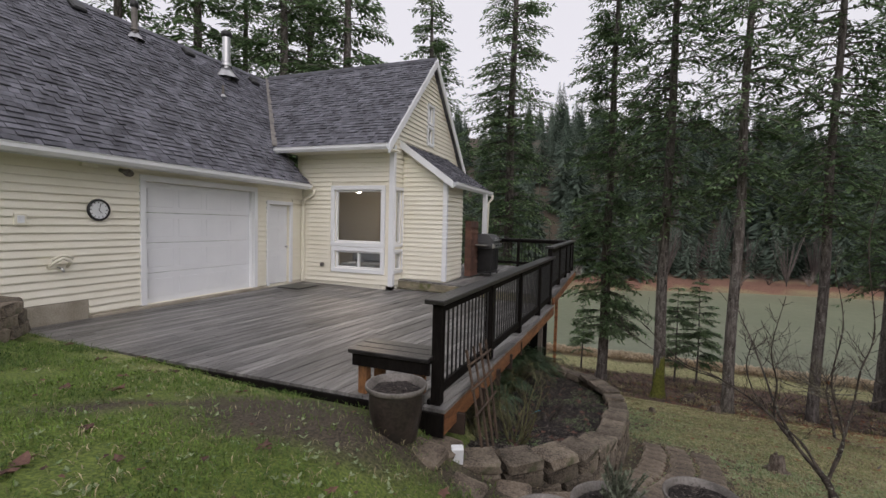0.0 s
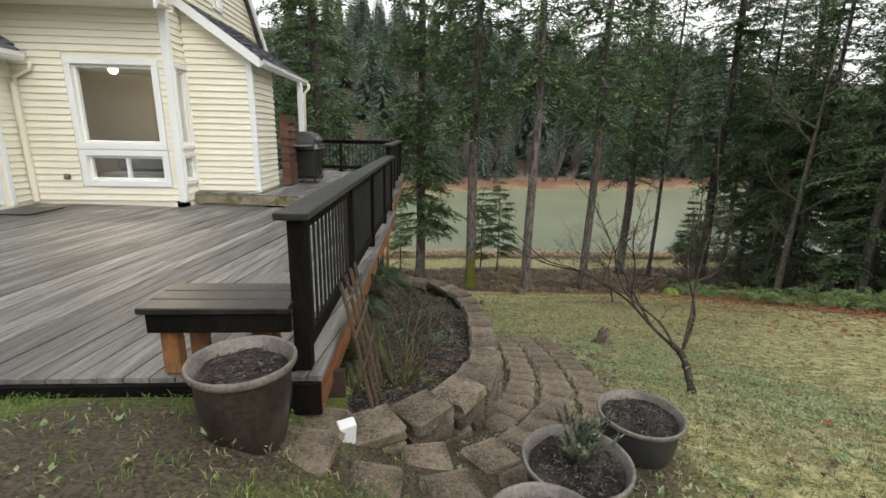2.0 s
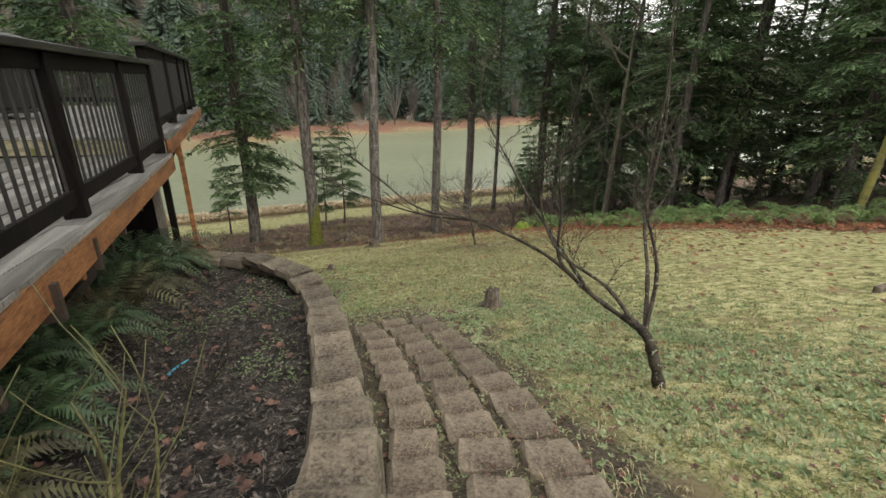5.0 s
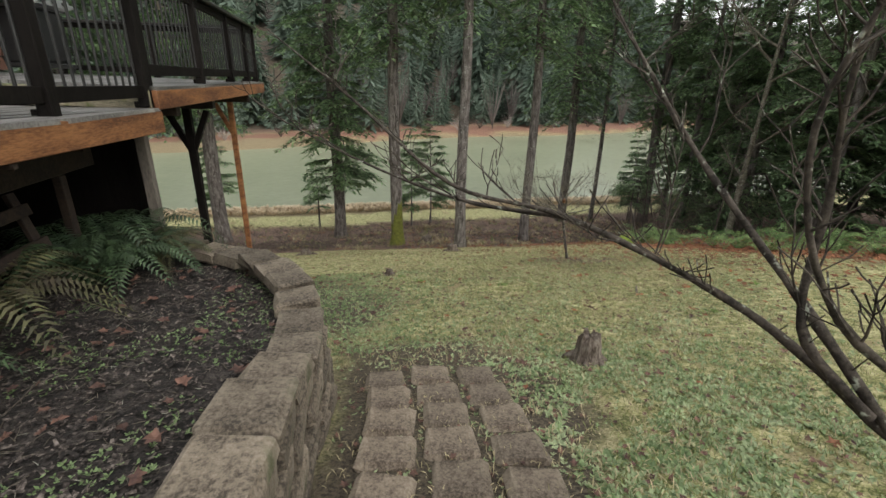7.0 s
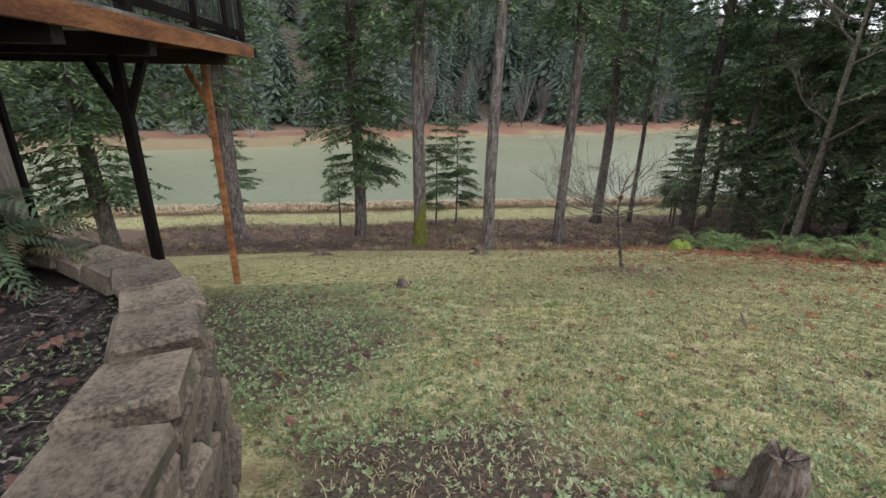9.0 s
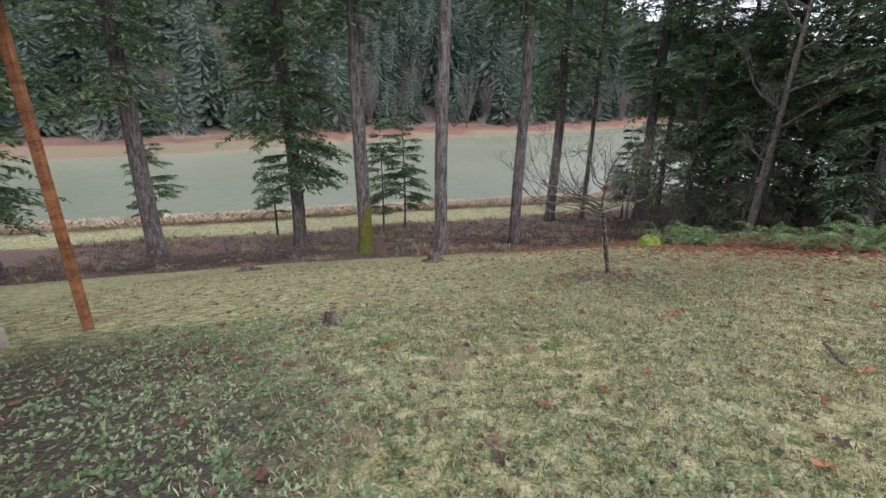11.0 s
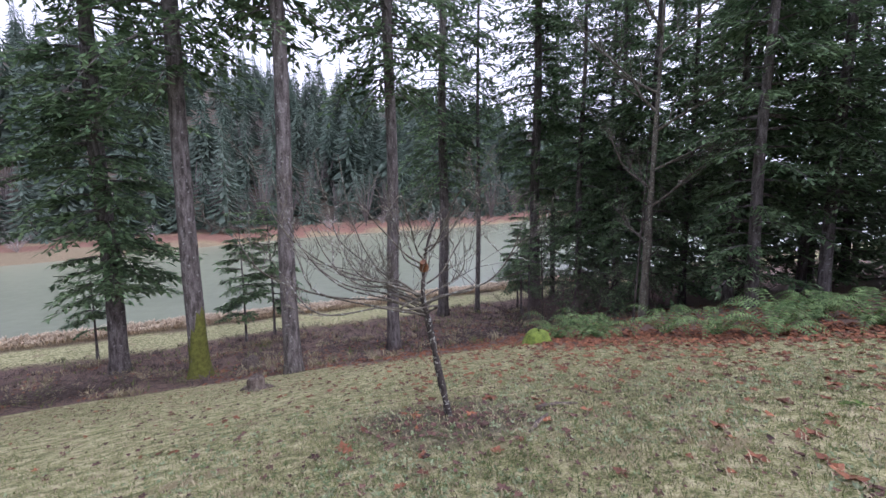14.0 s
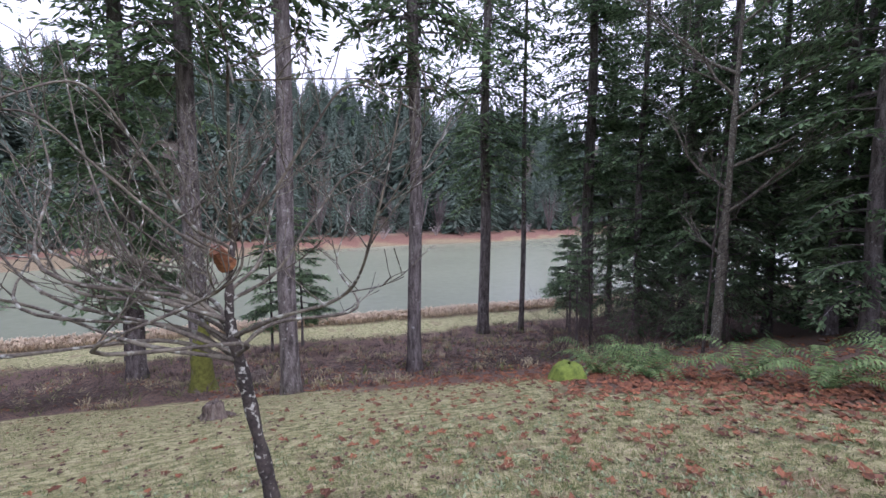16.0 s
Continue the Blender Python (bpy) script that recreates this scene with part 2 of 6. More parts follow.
def ground_mesh():
    xs, ys = spaced(-600, 700, -9, 18, 0.34, 1.065), spaced(-60, 900, -3, 40, 0.34, 1.04)
    g = Geo()
    g.v = [(x, y, height(x, y)) for y in ys for x in xs]
    n = len(xs)
    g.f = [(j * n + i, j * n + i + 1, (j + 1) * n + i + 1, (j + 1) * n + i) for j in range(len(ys) - 1) for i in range(n - 1)]
    return g


def zones(x, y):
    """How far the ground is forest floor, dry bank grass, bare soil with painted forest shade, lush lawn and
    leaf-covered far bank.
    """
    russet = shade = 0.0
    j = 0.9 * noise.noise((x * 0.45, y * 0.45, 7)) + 0.5 * noise.noise((x * 1.3, y * 1.3, 2))
    edge = float(np.interp(y, [-5, 8, 13, 16, 20, 24, 27, 28.5, 29], [17, 15.6, 13.4, 12.2, 11.4, 9, 5, 0, -60]))
    forest = smooth_step(-1.1, 0.9, x - edge + j * 2.6) * (1 - smooth_step(38.2, 40.2, y + j)) if y < 60 else 0.0
    bank = smooth_step(42.0, 43.4, y + j) if y < 60 else 0.0
    if y > 70:
        d = y - far_shore(x)
        wide = 1 - smooth_step(-12, 6, x)
        bank = 1 - smooth_step(0.4 + 3.2 * wide, 1.2 + 4.5 * wide, d + 0.4 * j)
        russet = smooth_step(0.3 + 3 * wide, 1.0 + 4 * wide, d) * (1 - smooth_step(7, 12, d + 2 * j))
        forest = smooth_step(7, 11, d)
        # Far hillside under the trees: shade painted with the dark soil colour.
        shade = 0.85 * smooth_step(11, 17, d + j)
    d = math.hypot(x - 5.9, (y - 15.1) * 0.9)
    soil = 0.75 * (1 - smooth_step(0.6, 1.3, d + j * 0.3))
    soil = max(soil, 0.88 * (1 - smooth_step(0.6, 2.1, abs(x + 0.4 + 0.12 * (y - 11)) + j * 1.1)) * (1 - smooth_step(12.5, 15, y)) * smooth_step(8.5, 10, y))
    soil = max(soil, 0.95 * (1 - smooth_step(0.4, 1.0, math.hypot((x + 2.3) * 0.7, y - 2.7) + j * 0.35)))
    if y < 3.6 and x < 0.5:
        soil = max(soil, 0.85 * smooth_step(0.3, 0.55, noise.noise((x * 1.1, y * 1.1, 21)) + 0.25 * noise.noise((x * 4, y * 4, 22))))
    soil = max(soil, 0.9 * (1 - smooth_step(0.5, 0.9, math.hypot(x - 0.85, (y - 8.1)) + j * 0.3)))
    if 3 < y < 9:
        px = float(np.interp(y, [3.3, 4.3, 6, 8.3], [-0.3, 0.4, 0.9, 1.12]))
        soil = max(soil, 1 - smooth_step(0.5, 1.15, abs(x - px - 0.08) + 0.45 * j))
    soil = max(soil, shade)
    near = 1 - smooth_step(2.6, 5.0, y + 0.9 * max(0.0, x + 0.5) + j)
    return forest, bank, soil, near, russet


def lawn_material():
    m = material("winter_lawn", [(0.1, 0.115, 0.036), (0.335, 0.32, 0.138), (0.58, 0.525, 0.3)], 0.95, 7.0, 1.0, 46, spots=((0.28, 0.225, 0.12), 1.9, 0.585))
    n, l = m.node_tree.nodes, m.node_tree.links
    ramp = next(q for q in n if q.bl_idname == "ShaderNodeValToRGB")
    for e, at in zip(ramp.color_ramp.elements, (0.41, 0.5, 0.6)):
        e.position = at
    b = n["Principled BSDF"]
    out = next(q for q in n if q.bl_idname == "ShaderNodeMix").outputs[2]
    fine = [q for q in n if q.bl_idname == "ShaderNodeTexNoise"][1]
    ragged = n.new("ShaderNodeTexNoise")
    ragged.inputs["Scale"].default_value, ragged.inputs["Detail"].default_value, ragged.inputs["Roughness"].default_value = 5.0, 8, 0.75
    l.new(next(q for q in n if q.bl_idname == "ShaderNodeTexCoord").outputs["Object"], ragged.inputs["Vector"])
    for attr, dark, light in (("near_lawn", (0.05, 0.085, 0.015), (0.2, 0.26, 0.05)), ("forest_floor", (0.05, 0.032, 0.024), (0.24, 0.15, 0.105)),
                              ("bank_grass", (0.11, 0.08, 0.045), (0.3, 0.24, 0.14)), ("soil_and_shade", (0.022, 0.016, 0.011), (0.125, 0.1, 0.068)), ("leafy_bank", (0.09, 0.045, 0.03), (0.29, 0.15, 0.1))):
        at = n.new("ShaderNodeAttribute")
        at.attribute_name = attr
        r = n.new("ShaderNodeValToRGB")
        r.color_ramp.elements[0].position, r.color_ramp.elements[1].position = 0.35, 0.65
        r.color_ramp.elements[0].color, r.color_ramp.elements[1].color = (*dark, 1), (*light, 1)
        l.new(fine.outputs[0], r.inputs[0])
        mx = n.new("ShaderNodeMix")
        mx.data_type = "RGBA"
        rag = n.new("ShaderNodeMath")
        rag.operation = "ADD"
        l.new(at.outputs["Fac"], rag.inputs[0])
        l.new(ragged.outputs[0], rag.inputs[1])
        cut = n.new("ShaderNodeMapRange")
        cut.inputs[1].default_value, cut.inputs[2].default_value = 0.68, 1.36
        l.new(rag.outputs[0], cut.inputs[0])
        l.new(cut.outputs[0], mx.inputs[0])
        l.new(out, mx.inputs[6])
        l.new(r.outputs[0], mx.inputs[7])
        out = mx.outputs[2]
    l.new(out, b.inputs["Base Color"])
    bp = next(q for q in n if q.bl_idname == "ShaderNodeBump")
    bp.inputs["Distance"].default_value = 0.03
    return m


ground = part("ground", ground_mesh(), lawn_material(), smooth=True)
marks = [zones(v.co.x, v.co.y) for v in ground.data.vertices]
for i, n in enumerate(("forest_floor", "bank_grass", "soil_and_shade", "near_lawn", "leafy_bank")):
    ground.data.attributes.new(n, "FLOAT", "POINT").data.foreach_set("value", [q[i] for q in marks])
tagged(ground, "mown winter lawn falling to the lake with dry and mossy patches", "ground", kind="structure")
lake = part("water", Geo().box((-500, 44, LAKE - 0.5), (600, 150, LAKE)), M_WATER)
tagged(lake, "calm grey-green lake water between grassy banks", "water", kind="structure")



# ---- house ----
GX, WY, CX = -7.45, 9.5, -4.87  # garage wall, window wall, gable wall
UP = 0.2  # upper deck
house = thing("house", "cream lap-sided house with white trim and dark shingle roofs", "house", kind="structure")


def spans(lo, hi, holes):
    out, a = [], lo
    for h0, h1 in sorted(holes):
        if h1 <= a or h0 >= hi:
            continue
        if h0 > a:
            out.append((a, h0))
        a = max(a, h1)
    if a < hi:
        out.append((a, hi))
    return [s for s in out if s[1] - s[0] > 0.02]


def siding(wall, axis, plane, out, z0, z1, extent, holes=(), step=0.112):
    """Courses of lap siding on a wall. axis: the way the boards run; out: +1 or -1, the side they face;
    extent(z): the ends of the course at z; holes: (u0, u1, z0, z1)."""
    z = z0
    while z < z1 - 0.02:
        top = min(z + step, z1)
        u0, u1 = extent(z + step / 2)
        for a, b in spans(u0, u1, [(h[0], h[1]) for h in holes if h[2] < top - 0.02 and h[3] > z + 0.02]):
            g = Geo()
            prof = [(plane + out * 0.002, z), (plane + out * 0.034, z), (plane + out * 0.034, z + 0.01), (plane + out * 0.006, top + 0.002), (plane + out * 0.002, top + 0.002)]
            g.prism(prof, a, b, "x" if axis == "x" else "y")
            part("siding_board", g, M_SIDING, wall)
        z = top


def wall_slab(name, poly, a, b, axis, mat=M_SIDING):
    return part(name, Geo().prism(poly, a, b, axis), mat, house)


def rect_with_holes(g, axis, p0, p1, u0, u1, z0, z1, holes):
    """Blocks of wall around rectangular openings."""
    cuts = sorted({z0, z1, *[h[2] for h in holes], *[h[3] for h in holes]})
    for a, b in zip(cuts, cuts[1:]):
        for s, e in spans(u0, u1, [(h[0], h[1]) for h in holes if h[2] < b - 1e-4 and h[3] > a + 1e-4]):
            g.box((s, p0, a), (e, p1, b)) if axis == "x" else g.box((p0, s, a), (p1, e, b))


# garage wall, faces +x
GHOLES = [(5.36, 7.82, 0.08, 2.2), (8.3, 9.0, 0.06, 1.95)]
g = Geo()
rect_with_holes(g, "y", GX - 0.15, GX, -8, WY, -0.2, 2.6, GHOLES)
garage_wall = part("garage_wall", g, M_SIDING, house)
siding(garage_wall, "y", GX, 1, 0.324, 2.5, lambda z: (-8, 4.45), [])
siding(garage_wall, "y", GX, 1, 0.1, 2.5, lambda z: (4.45, WY - 0.02), [(5.26, 7.92, 0, 2.3), (8.2, 9.1, 0, 2.05)])
part("foundation", Geo().box((GX - 0.1, -8, -0.6), (GX + 0.03, 4.45, 0.32), 0.01), M_CONCRETE, house, "bare concrete foundation")
part("door_sill", Geo().box((GX - 0.02, 4.45, -0.1), (GX + 0.1, 8.2, 0.075), 0.01), M_CONCRETE, house)


def surround(parent, axis, plane, out, u0, u1, z0, z1, w=0.1, d=0.04, sill=False):
    """White boards round an opening."""
    for a, b, c, e in ((u0 - w, u0, z0, z1), (u1, u1 + w, z0, z1), (u0 - w, u1 + w, z1, z1 + w)) + (((u0 - w, u1 + w, z0 - w, z0),) if sill else ()):
        p, q = sorted((plane, plane + out * d))
        g = Geo().box((a, p, c), (b, q, e), 0.004) if axis == "x" else Geo().box((p, a, c), (q, b, e), 0.004)
        part("trim_board", g, M_WHITE, parent)


# garage door with raised panels
gdoor = thing("door_1", "white raised-panel overhead garage door, closed", "garage door", kind="structure")
for k in range(4):
    z0, z1 = 0.08 + k * 0.53, 0.08 + (k + 1) * 0.53
    sec = part("door_section", Geo().box((GX - 0.13, 5.37, z0), (GX - 0.09, 7.81, z1 - 0.006), 0.006), M_WHITE, gdoor)
    for i in range(4):
        y0 = 5.42 + i * 0.605
        part("raised_panel", Geo().box((GX - 0.1, y0 + 0.04, z0 + 0.09), (GX - 0.085, y0 + 0.54, z1 - 0.1), 0.012), M_WHITE, sec)
surround(gdoor, "y", GX, 1, 5.36, 7.82, 0.08, 2.2)
part("jamb", Geo().box((GX - 0.14, 7.80, 0.08), (GX, 7.825, 2.2)), M_WHITE, gdoor)

# side door
sdoor = thing("door_2", "white six-panel side door, closed", "door", kind="structure")
leaf = part("door_leaf", Geo().box((GX - 0.11, 8.31, 0.08), (GX - 0.06, 8.99, 1.94), 0.004), M_WHITE, sdoor)
for y0 in (8.39, 8.68):
    for z0, z1 in ((0.22, 0.75), (0.85, 1.4), (1.5, 1.82)):
        part("raised_panel", Geo().box((GX - 0.063, y0, z0), (GX - 0.052, y0 + 0.23, z1), 0.006), M_WHITE, leaf)
part("door_knob", Geo().lathe([(0.001, 0), (0.02, 0.0), (0.014, 0.03), (0.028, 0.05), (0.022, 0.075), (0.001, 0.08)], 12, pose(GX - 0.06, 8.93, 0.95, 0, 90, 0)), M_METAL, leaf, "steel knob", True)
surround(sdoor, "y", GX, 1, 8.3, 9.0, 0.06, 1.95, 0.09)

# window wall, faces -y
WH = [(-6.46, -5.16, 1.09, 2.37), (-6.44, -5.16, 0.45, 0.88)]
g = Geo()
rect_with_holes(g, "x", WY, WY + 0.15, GX - 0.15, CX, -0.2, 3.3, WH)
window_wall = part("window_wall", g, M_SIDING, house)
siding(window_wall, "x", WY, -1, 0.1, 3.25, lambda z: (GX, CX), [(-6.58, -5.05, 0.34, 2.48)])


def window(name, axis, plane, out, u0, u1, z0, z1, bars=(), label="white vinyl window with clear panes"):
    """A frame, its bars and a pane in an opening."""
    w = thing(name, label, "window", kind="structure")
    at = (lambda a, b, c, d, p, q, ch: Geo().box((a, min(p, q), c), (b, max(p, q), d), ch)) if axis == "x" else (lambda a, b, c, d, p, q, ch: Geo().box((min(p, q), a, c), (max(p, q), b, d), ch))
    p, q = plane - out * 0.1, plane - out * 0.02
    for a, b, c, d in ((u0, u0 + 0.045, z0, z1), (u1 - 0.045, u1, z0, z1), (u0 + 0.045, u1 - 0.045, z0, z0 + 0.045), (u0 + 0.045, u1 - 0.045, z1 - 0.045, z1)):
        part("window_frame", at(a, b, c, d, p, q, 0.005), M_WHITE, w)
    for u in bars:
        part("mullion", at(u - 0.025, u + 0.025, z0 + 0.045, z1 - 0.045, p, q, 0.005), M_WHITE, w)
    edges = [u0 + 0.045, *bars, u1 - 0.045]
    for a, b in zip(edges, edges[1:]):
        pane = part("pane", at(a, b, z0 + 0.045, z1 - 0.045, plane - out * 0.062, plane - out * 0.056, 0), M_GLASS, w)
        pane.visible_shadow = False
    return w


win = window("window_1", "x", WY, -1, *WH[0][:2], *WH[0][2:], label="large fixed white-framed window beside the deck")
surround(win, "x", WY, -1, *WH[0], 0.1, 0.05, True)
win = window("window_2", "x", WY, -1, *WH[1][:2], *WH[1][2:], bars=(-5.8,), label="low white sliding window with two panes")
surround(win, "x", WY, -1, *WH[1], 0.1, 0.05, True)

# gable wall, faces +x
RIDGE_Y, RIDGE_Z, EAVE_Z = 11.65, 6.1, 3.36
GH = [(9.58, 9.97, 1.09, 2.37), (9.58, 9.97, 0.45, 0.88), (11.48, 11.8, 4.37, 4.8), (11.48, 11.8, 3.8, 4.2)]
g = Geo()
rect_with_holes(g, "y", CX - 0.15, CX, WY, 2 * RIDGE_Y - WY, -0.2, EAVE_Z, GH[:2])
cuts = [EAVE_Z, 3.8, 4.2, 4.37, 4.8, 5.2, 5.6, 6.0]
for a, b in zip(cuts, cuts[1:]):
    half0, half1 = RIDGE_Z - a - 0.12, RIDGE_Z - b - 0.12
    hole = [h for h in GH if h[2] < b - 0.01 and h[3] > a + 0.01]
    if hole:
        h = hole[0]
        g.prism([(RIDGE_Y - half0, a), (h[0], a), (h[0], b), (RIDGE_Y - half1, b)], CX - 0.15, CX, "x")
        g.prism([(h[1], a), (RIDGE_Y + half0, a), (RIDGE_Y + half1, b), (h[1], b)], CX - 0.15, CX, "x")
    else:
        g.prism([(RIDGE_Y - half0, a), (RIDGE_Y + half0, a), (RIDGE_Y + max(half1, 0.001), b), (RIDGE_Y - max(half1, 0.001), b)], CX - 0.15, CX, "x")
gable_wall = part("gable_wall", g, M_SIDING, house)


def gable_extent(z):
    half = min(RIDGE_Y - WY, RIDGE_Z - z - 0.14)
    return RIDGE_Y - half, RIDGE_Y + half


siding(gable_wall, "y", CX, 1, 0.1, 5.95, gable_extent, [(9.5, 10.05, 0.36, 2.46), (10.02, 11.2, 0, 3.2), (11.4, 11.88, 3.72, 4.88)])
for n, (h, lab) in enumerate(zip(GH, ("narrow white side window", "narrow low white side window", "small attic window", "small attic window"))):
    win = window(f"window_{n + 3}", "y", CX, 1, *h, label=lab + " in the gable wall")
    surround(win, "y", CX, 1, *h, 0.07, 0.05, True)
corner = Geo().box((CX - 0.09, WY - 0.035, 0.08), (CX + 0.035, WY - 0.0, 3.35), 0.004)
part("corner_board", corner, M_WHITE, house)
part("corner_board", Geo().box((CX + 0.002, WY + 0.001, 0.08), (CX + 0.035, WY + 0.08, 3.4), 0.004), M_WHITE, house)

# closet bump-out under a shed roof
BY, BX, BB = 10.0, -3.72, 11.2
bump = thing("bump_out", "cream lap-sided bump-out with a small shed roof", "extension", kind="structure")
part("front_wall", Geo().prism([(CX, UP - 0.3), (BX, UP - 0.3), (BX, 2.68), (CX, 3.45)], BY, BY + 0.12, "y"), M_SIDING, bump)
bw = part("side_wall", Geo().box((BX - 0.12, BY + 0.12, UP - 0.3), (BX, BB, 2.7)), M_SIDING, bump)
siding(bump, "x", BY, -1, UP + 0.04, 3.36, lambda z: (CX + 0.03, BX - max(0.0, (z - 2.64) / 0.67)), [])
siding(bw, "y", BX, 1, UP + 0.04, 2.62, lambda z: (BY + 0.0, BB), [])
part("back_wall", Geo().prism([(CX, UP - 0.3), (BX, UP - 0.3), (BX, 2.68), (CX, 3.45)], BB - 0.1, BB, "y"), M_SIDING, bump)
part("corner_board", Geo().box((BX - 0.07, BY - 0.035, UP + 0.02), (BX + 0.035, BY + 0.06, 2.62), 0.004), M_WHITE, bump)


# ---- roofs ----
def slope_roof(name, label, p0, along, up, length, rise, inside, parts_limit=0, tone=M_SHINGLE):
    """A shingled slope: p0 the lower corner, along and up unit vectors, inside(a, s) says where it is covered."""
    th = thing(name, label, "roof", kind="structure")
    normal = along.cross(up)
    if normal.z < 0:
        normal = -normal
    rest, made = Geo(), 0
    rnd = random.Random(name)
    k = 0
    s = 0.0
    while s < rise:
        a = -0.16 * (k % 2) - rnd.random() * 0.1
        while a < length:
            w = rnd.choice((0.08, 0.11, 0.14, 0.18))
            a0, a1 = max(0, a), min(length, a + w - 0.006)
            if a1 - a0 > 0.03 and inside((a0 + a1) / 2, s + 0.07):
                t = rnd.choice((0.012, 0.016, 0.028, 0.034))
                s1 = min(rise, s + 0.14)
                lo, hi = p0 + up * (s - 0.012 * rnd.random()), p0 + up * s1
                base = [lo + along * a0, lo + along * a1, hi + along * a1, hi + along * a0]
                v = [q + normal * 0.002 for q in base] + [base[0] + normal * t, base[1] + normal * t, base[2] + normal * 0.004, base[3] + normal * 0.004]
                f = [(4, 5, 6, 7), (0, 1, 5, 4), (1, 2, 6, 5), (3, 0, 4, 7)]
                if made < parts_limit:
                    gg = Geo()
                    gg.add(v, f)
                    part("shingle", gg, tone, th)
                    made += 1
                else:
                    rest.add(v, f)
            a += w
        s += 0.117
        k += 1
    if rest.v:
        r = part("shingles", rest, tone, th)
        r["kind"] = "stuff"
    return th, normal


def slab(parent, name, corners, normal, t, mat):
    v = [c - normal * 0.001 for c in corners] + [c - normal * t for c in corners]
    k = len(corners)
    g = Geo()
    g.add(v, [tuple(range(k)), tuple(reversed(range(k, 2 * k)))] + [(i, i + k, (i + 1) % k + k, (i + 1) % k) for i in range(k)])
    return part(name, g, mat, parent)


EX, EZ, RX, RZ = -7.05, 2.5, -10.45, 5.95
up_main = Vector((RX - EX, 0, RZ - EZ)).normalized()
rise_main = math.hypot(RX - EX, RZ - EZ)
Y0 = -8.0


def valley_y(s):
    z = EZ + s * up_main.z
    return 9.25 if z < EAVE_Z else 8.95 + (z - EAVE_Z) * (RIDGE_Y - 8.95) / (RIDGE_Z - EAVE_Z) + 0.03


main_roof, nrm = slope_roof("main_roof", "dark grey asphalt shingle roof over the garage", Vector((EX, Y0, EZ)), Vector((0, 1, 0)), up_main, 20, rise_main, lambda a, s: Y0 + a < valley_y(s), 0)
sv = (EAVE_Z - EZ) / up_main.z
slab(main_roof, "roof_deck", [Vector((EX, Y0, EZ)), Vector((EX, 9.25, EZ)), Vector((EX, 9.25, EZ)) + up_main * sv, Vector((RX, 11.8, RZ)), Vector((RX, Y0, RZ))], nrm, 0.12, M_BEAM)
part("back_slope", Geo().prism([(RX, RZ - 0.02), (RX - 4, RZ - 4), (RX - 4, RZ - 4.2), (RX, RZ - 0.25)], Y0, 14, "y"), M_SHINGLE, main_roof)
part("ridge_cap", Geo().prism([(RX - 0.14, RZ - 0.1), (RX, RZ + 0.035), (RX + 0.14, RZ - 0.1), (RX, RZ - 0.02)], Y0, 11.6, "y"), M_SHINGLE, main_roof)
up_g = Vector((0, RIDGE_Y - 8.95, RIDGE_Z - EAVE_Z)).normalized()
rise_g = math.hypot(RIDGE_Y - 8.95, RIDGE_Z - EAVE_Z)
GE = CX + 0.16


def on_gable(a, s):
    z = EAVE_Z + s * up_g.z
    return GE - a > EX - (z - EZ) * (EX - RX) / (RZ - EZ) - 0.05


gable_roof, nrg = slope_roof("gable_roof", "dark grey shingled cross-gable roof with white rakes", Vector((GE, 8.95, EAVE_Z)), Vector((-1, 0, 0)), up_g, 6.2, rise_g, on_gable, 300)
slab(gable_roof, "roof_deck", [Vector((GE, 8.95, EAVE_Z)), Vector((GE, RIDGE_Y, RIDGE_Z)), Vector((-10.6, RIDGE_Y, RIDGE_Z)), Vector((-7.88, 8.95, EAVE_Z))], nrg, 0.1, M_WHITE)
part("back_slope", Geo().prism([(RIDGE_Y, RIDGE_Z), (2 * RIDGE_Y - 8.95, EAVE_Z), (2 * RIDGE_Y - 8.95, EAVE_Z - 0.1), (RIDGE_Y, RIDGE_Z - 0.14)], -10.6, GE, "x"), M_SHINGLE, gable_roof)
part("ridge_cap", Geo().prism([(RIDGE_Y - 0.13, RIDGE_Z - 0.09), (RIDGE_Y, RIDGE_Z + 0.04), (RIDGE_Y + 0.13, RIDGE_Z - 0.09), (RIDGE_Y, RIDGE_Z - 0.02)], -10.5, GE, "x"), M_SHINGLE, gable_roof)
for sgn in (-1, 1):
    e = RIDGE_Y + sgn * 2.72
    part("rake_board", Geo().prism([(RIDGE_Y, RIDGE_Z + 0.0), (RIDGE_Y, RIDGE_Z - 0.22), (e, EAVE_Z - 0.23), (e, EAVE_Z - 0.01)], GE - 0.01, GE + 0.03, "x"), M_WHITE, gable_roof, "white rake board")
# gutters and fascias
def gutter(label):
    """A K-style gutter and its section as (out, up) pairs."""
    th = thing("gutter", label, "gutter", kind="structure")
    prof = [(0, 0.0), (0.07, 0.0), (0.11, 0.05), (0.11, 0.1), (0.125, 0.115), (0.11, 0.12), (0.1, 0.1), (0.1, 0.055), (0.065, 0.012), (0.012, 0.012), (0.012, 0.12), (0, 0.12)]
    return th, prof


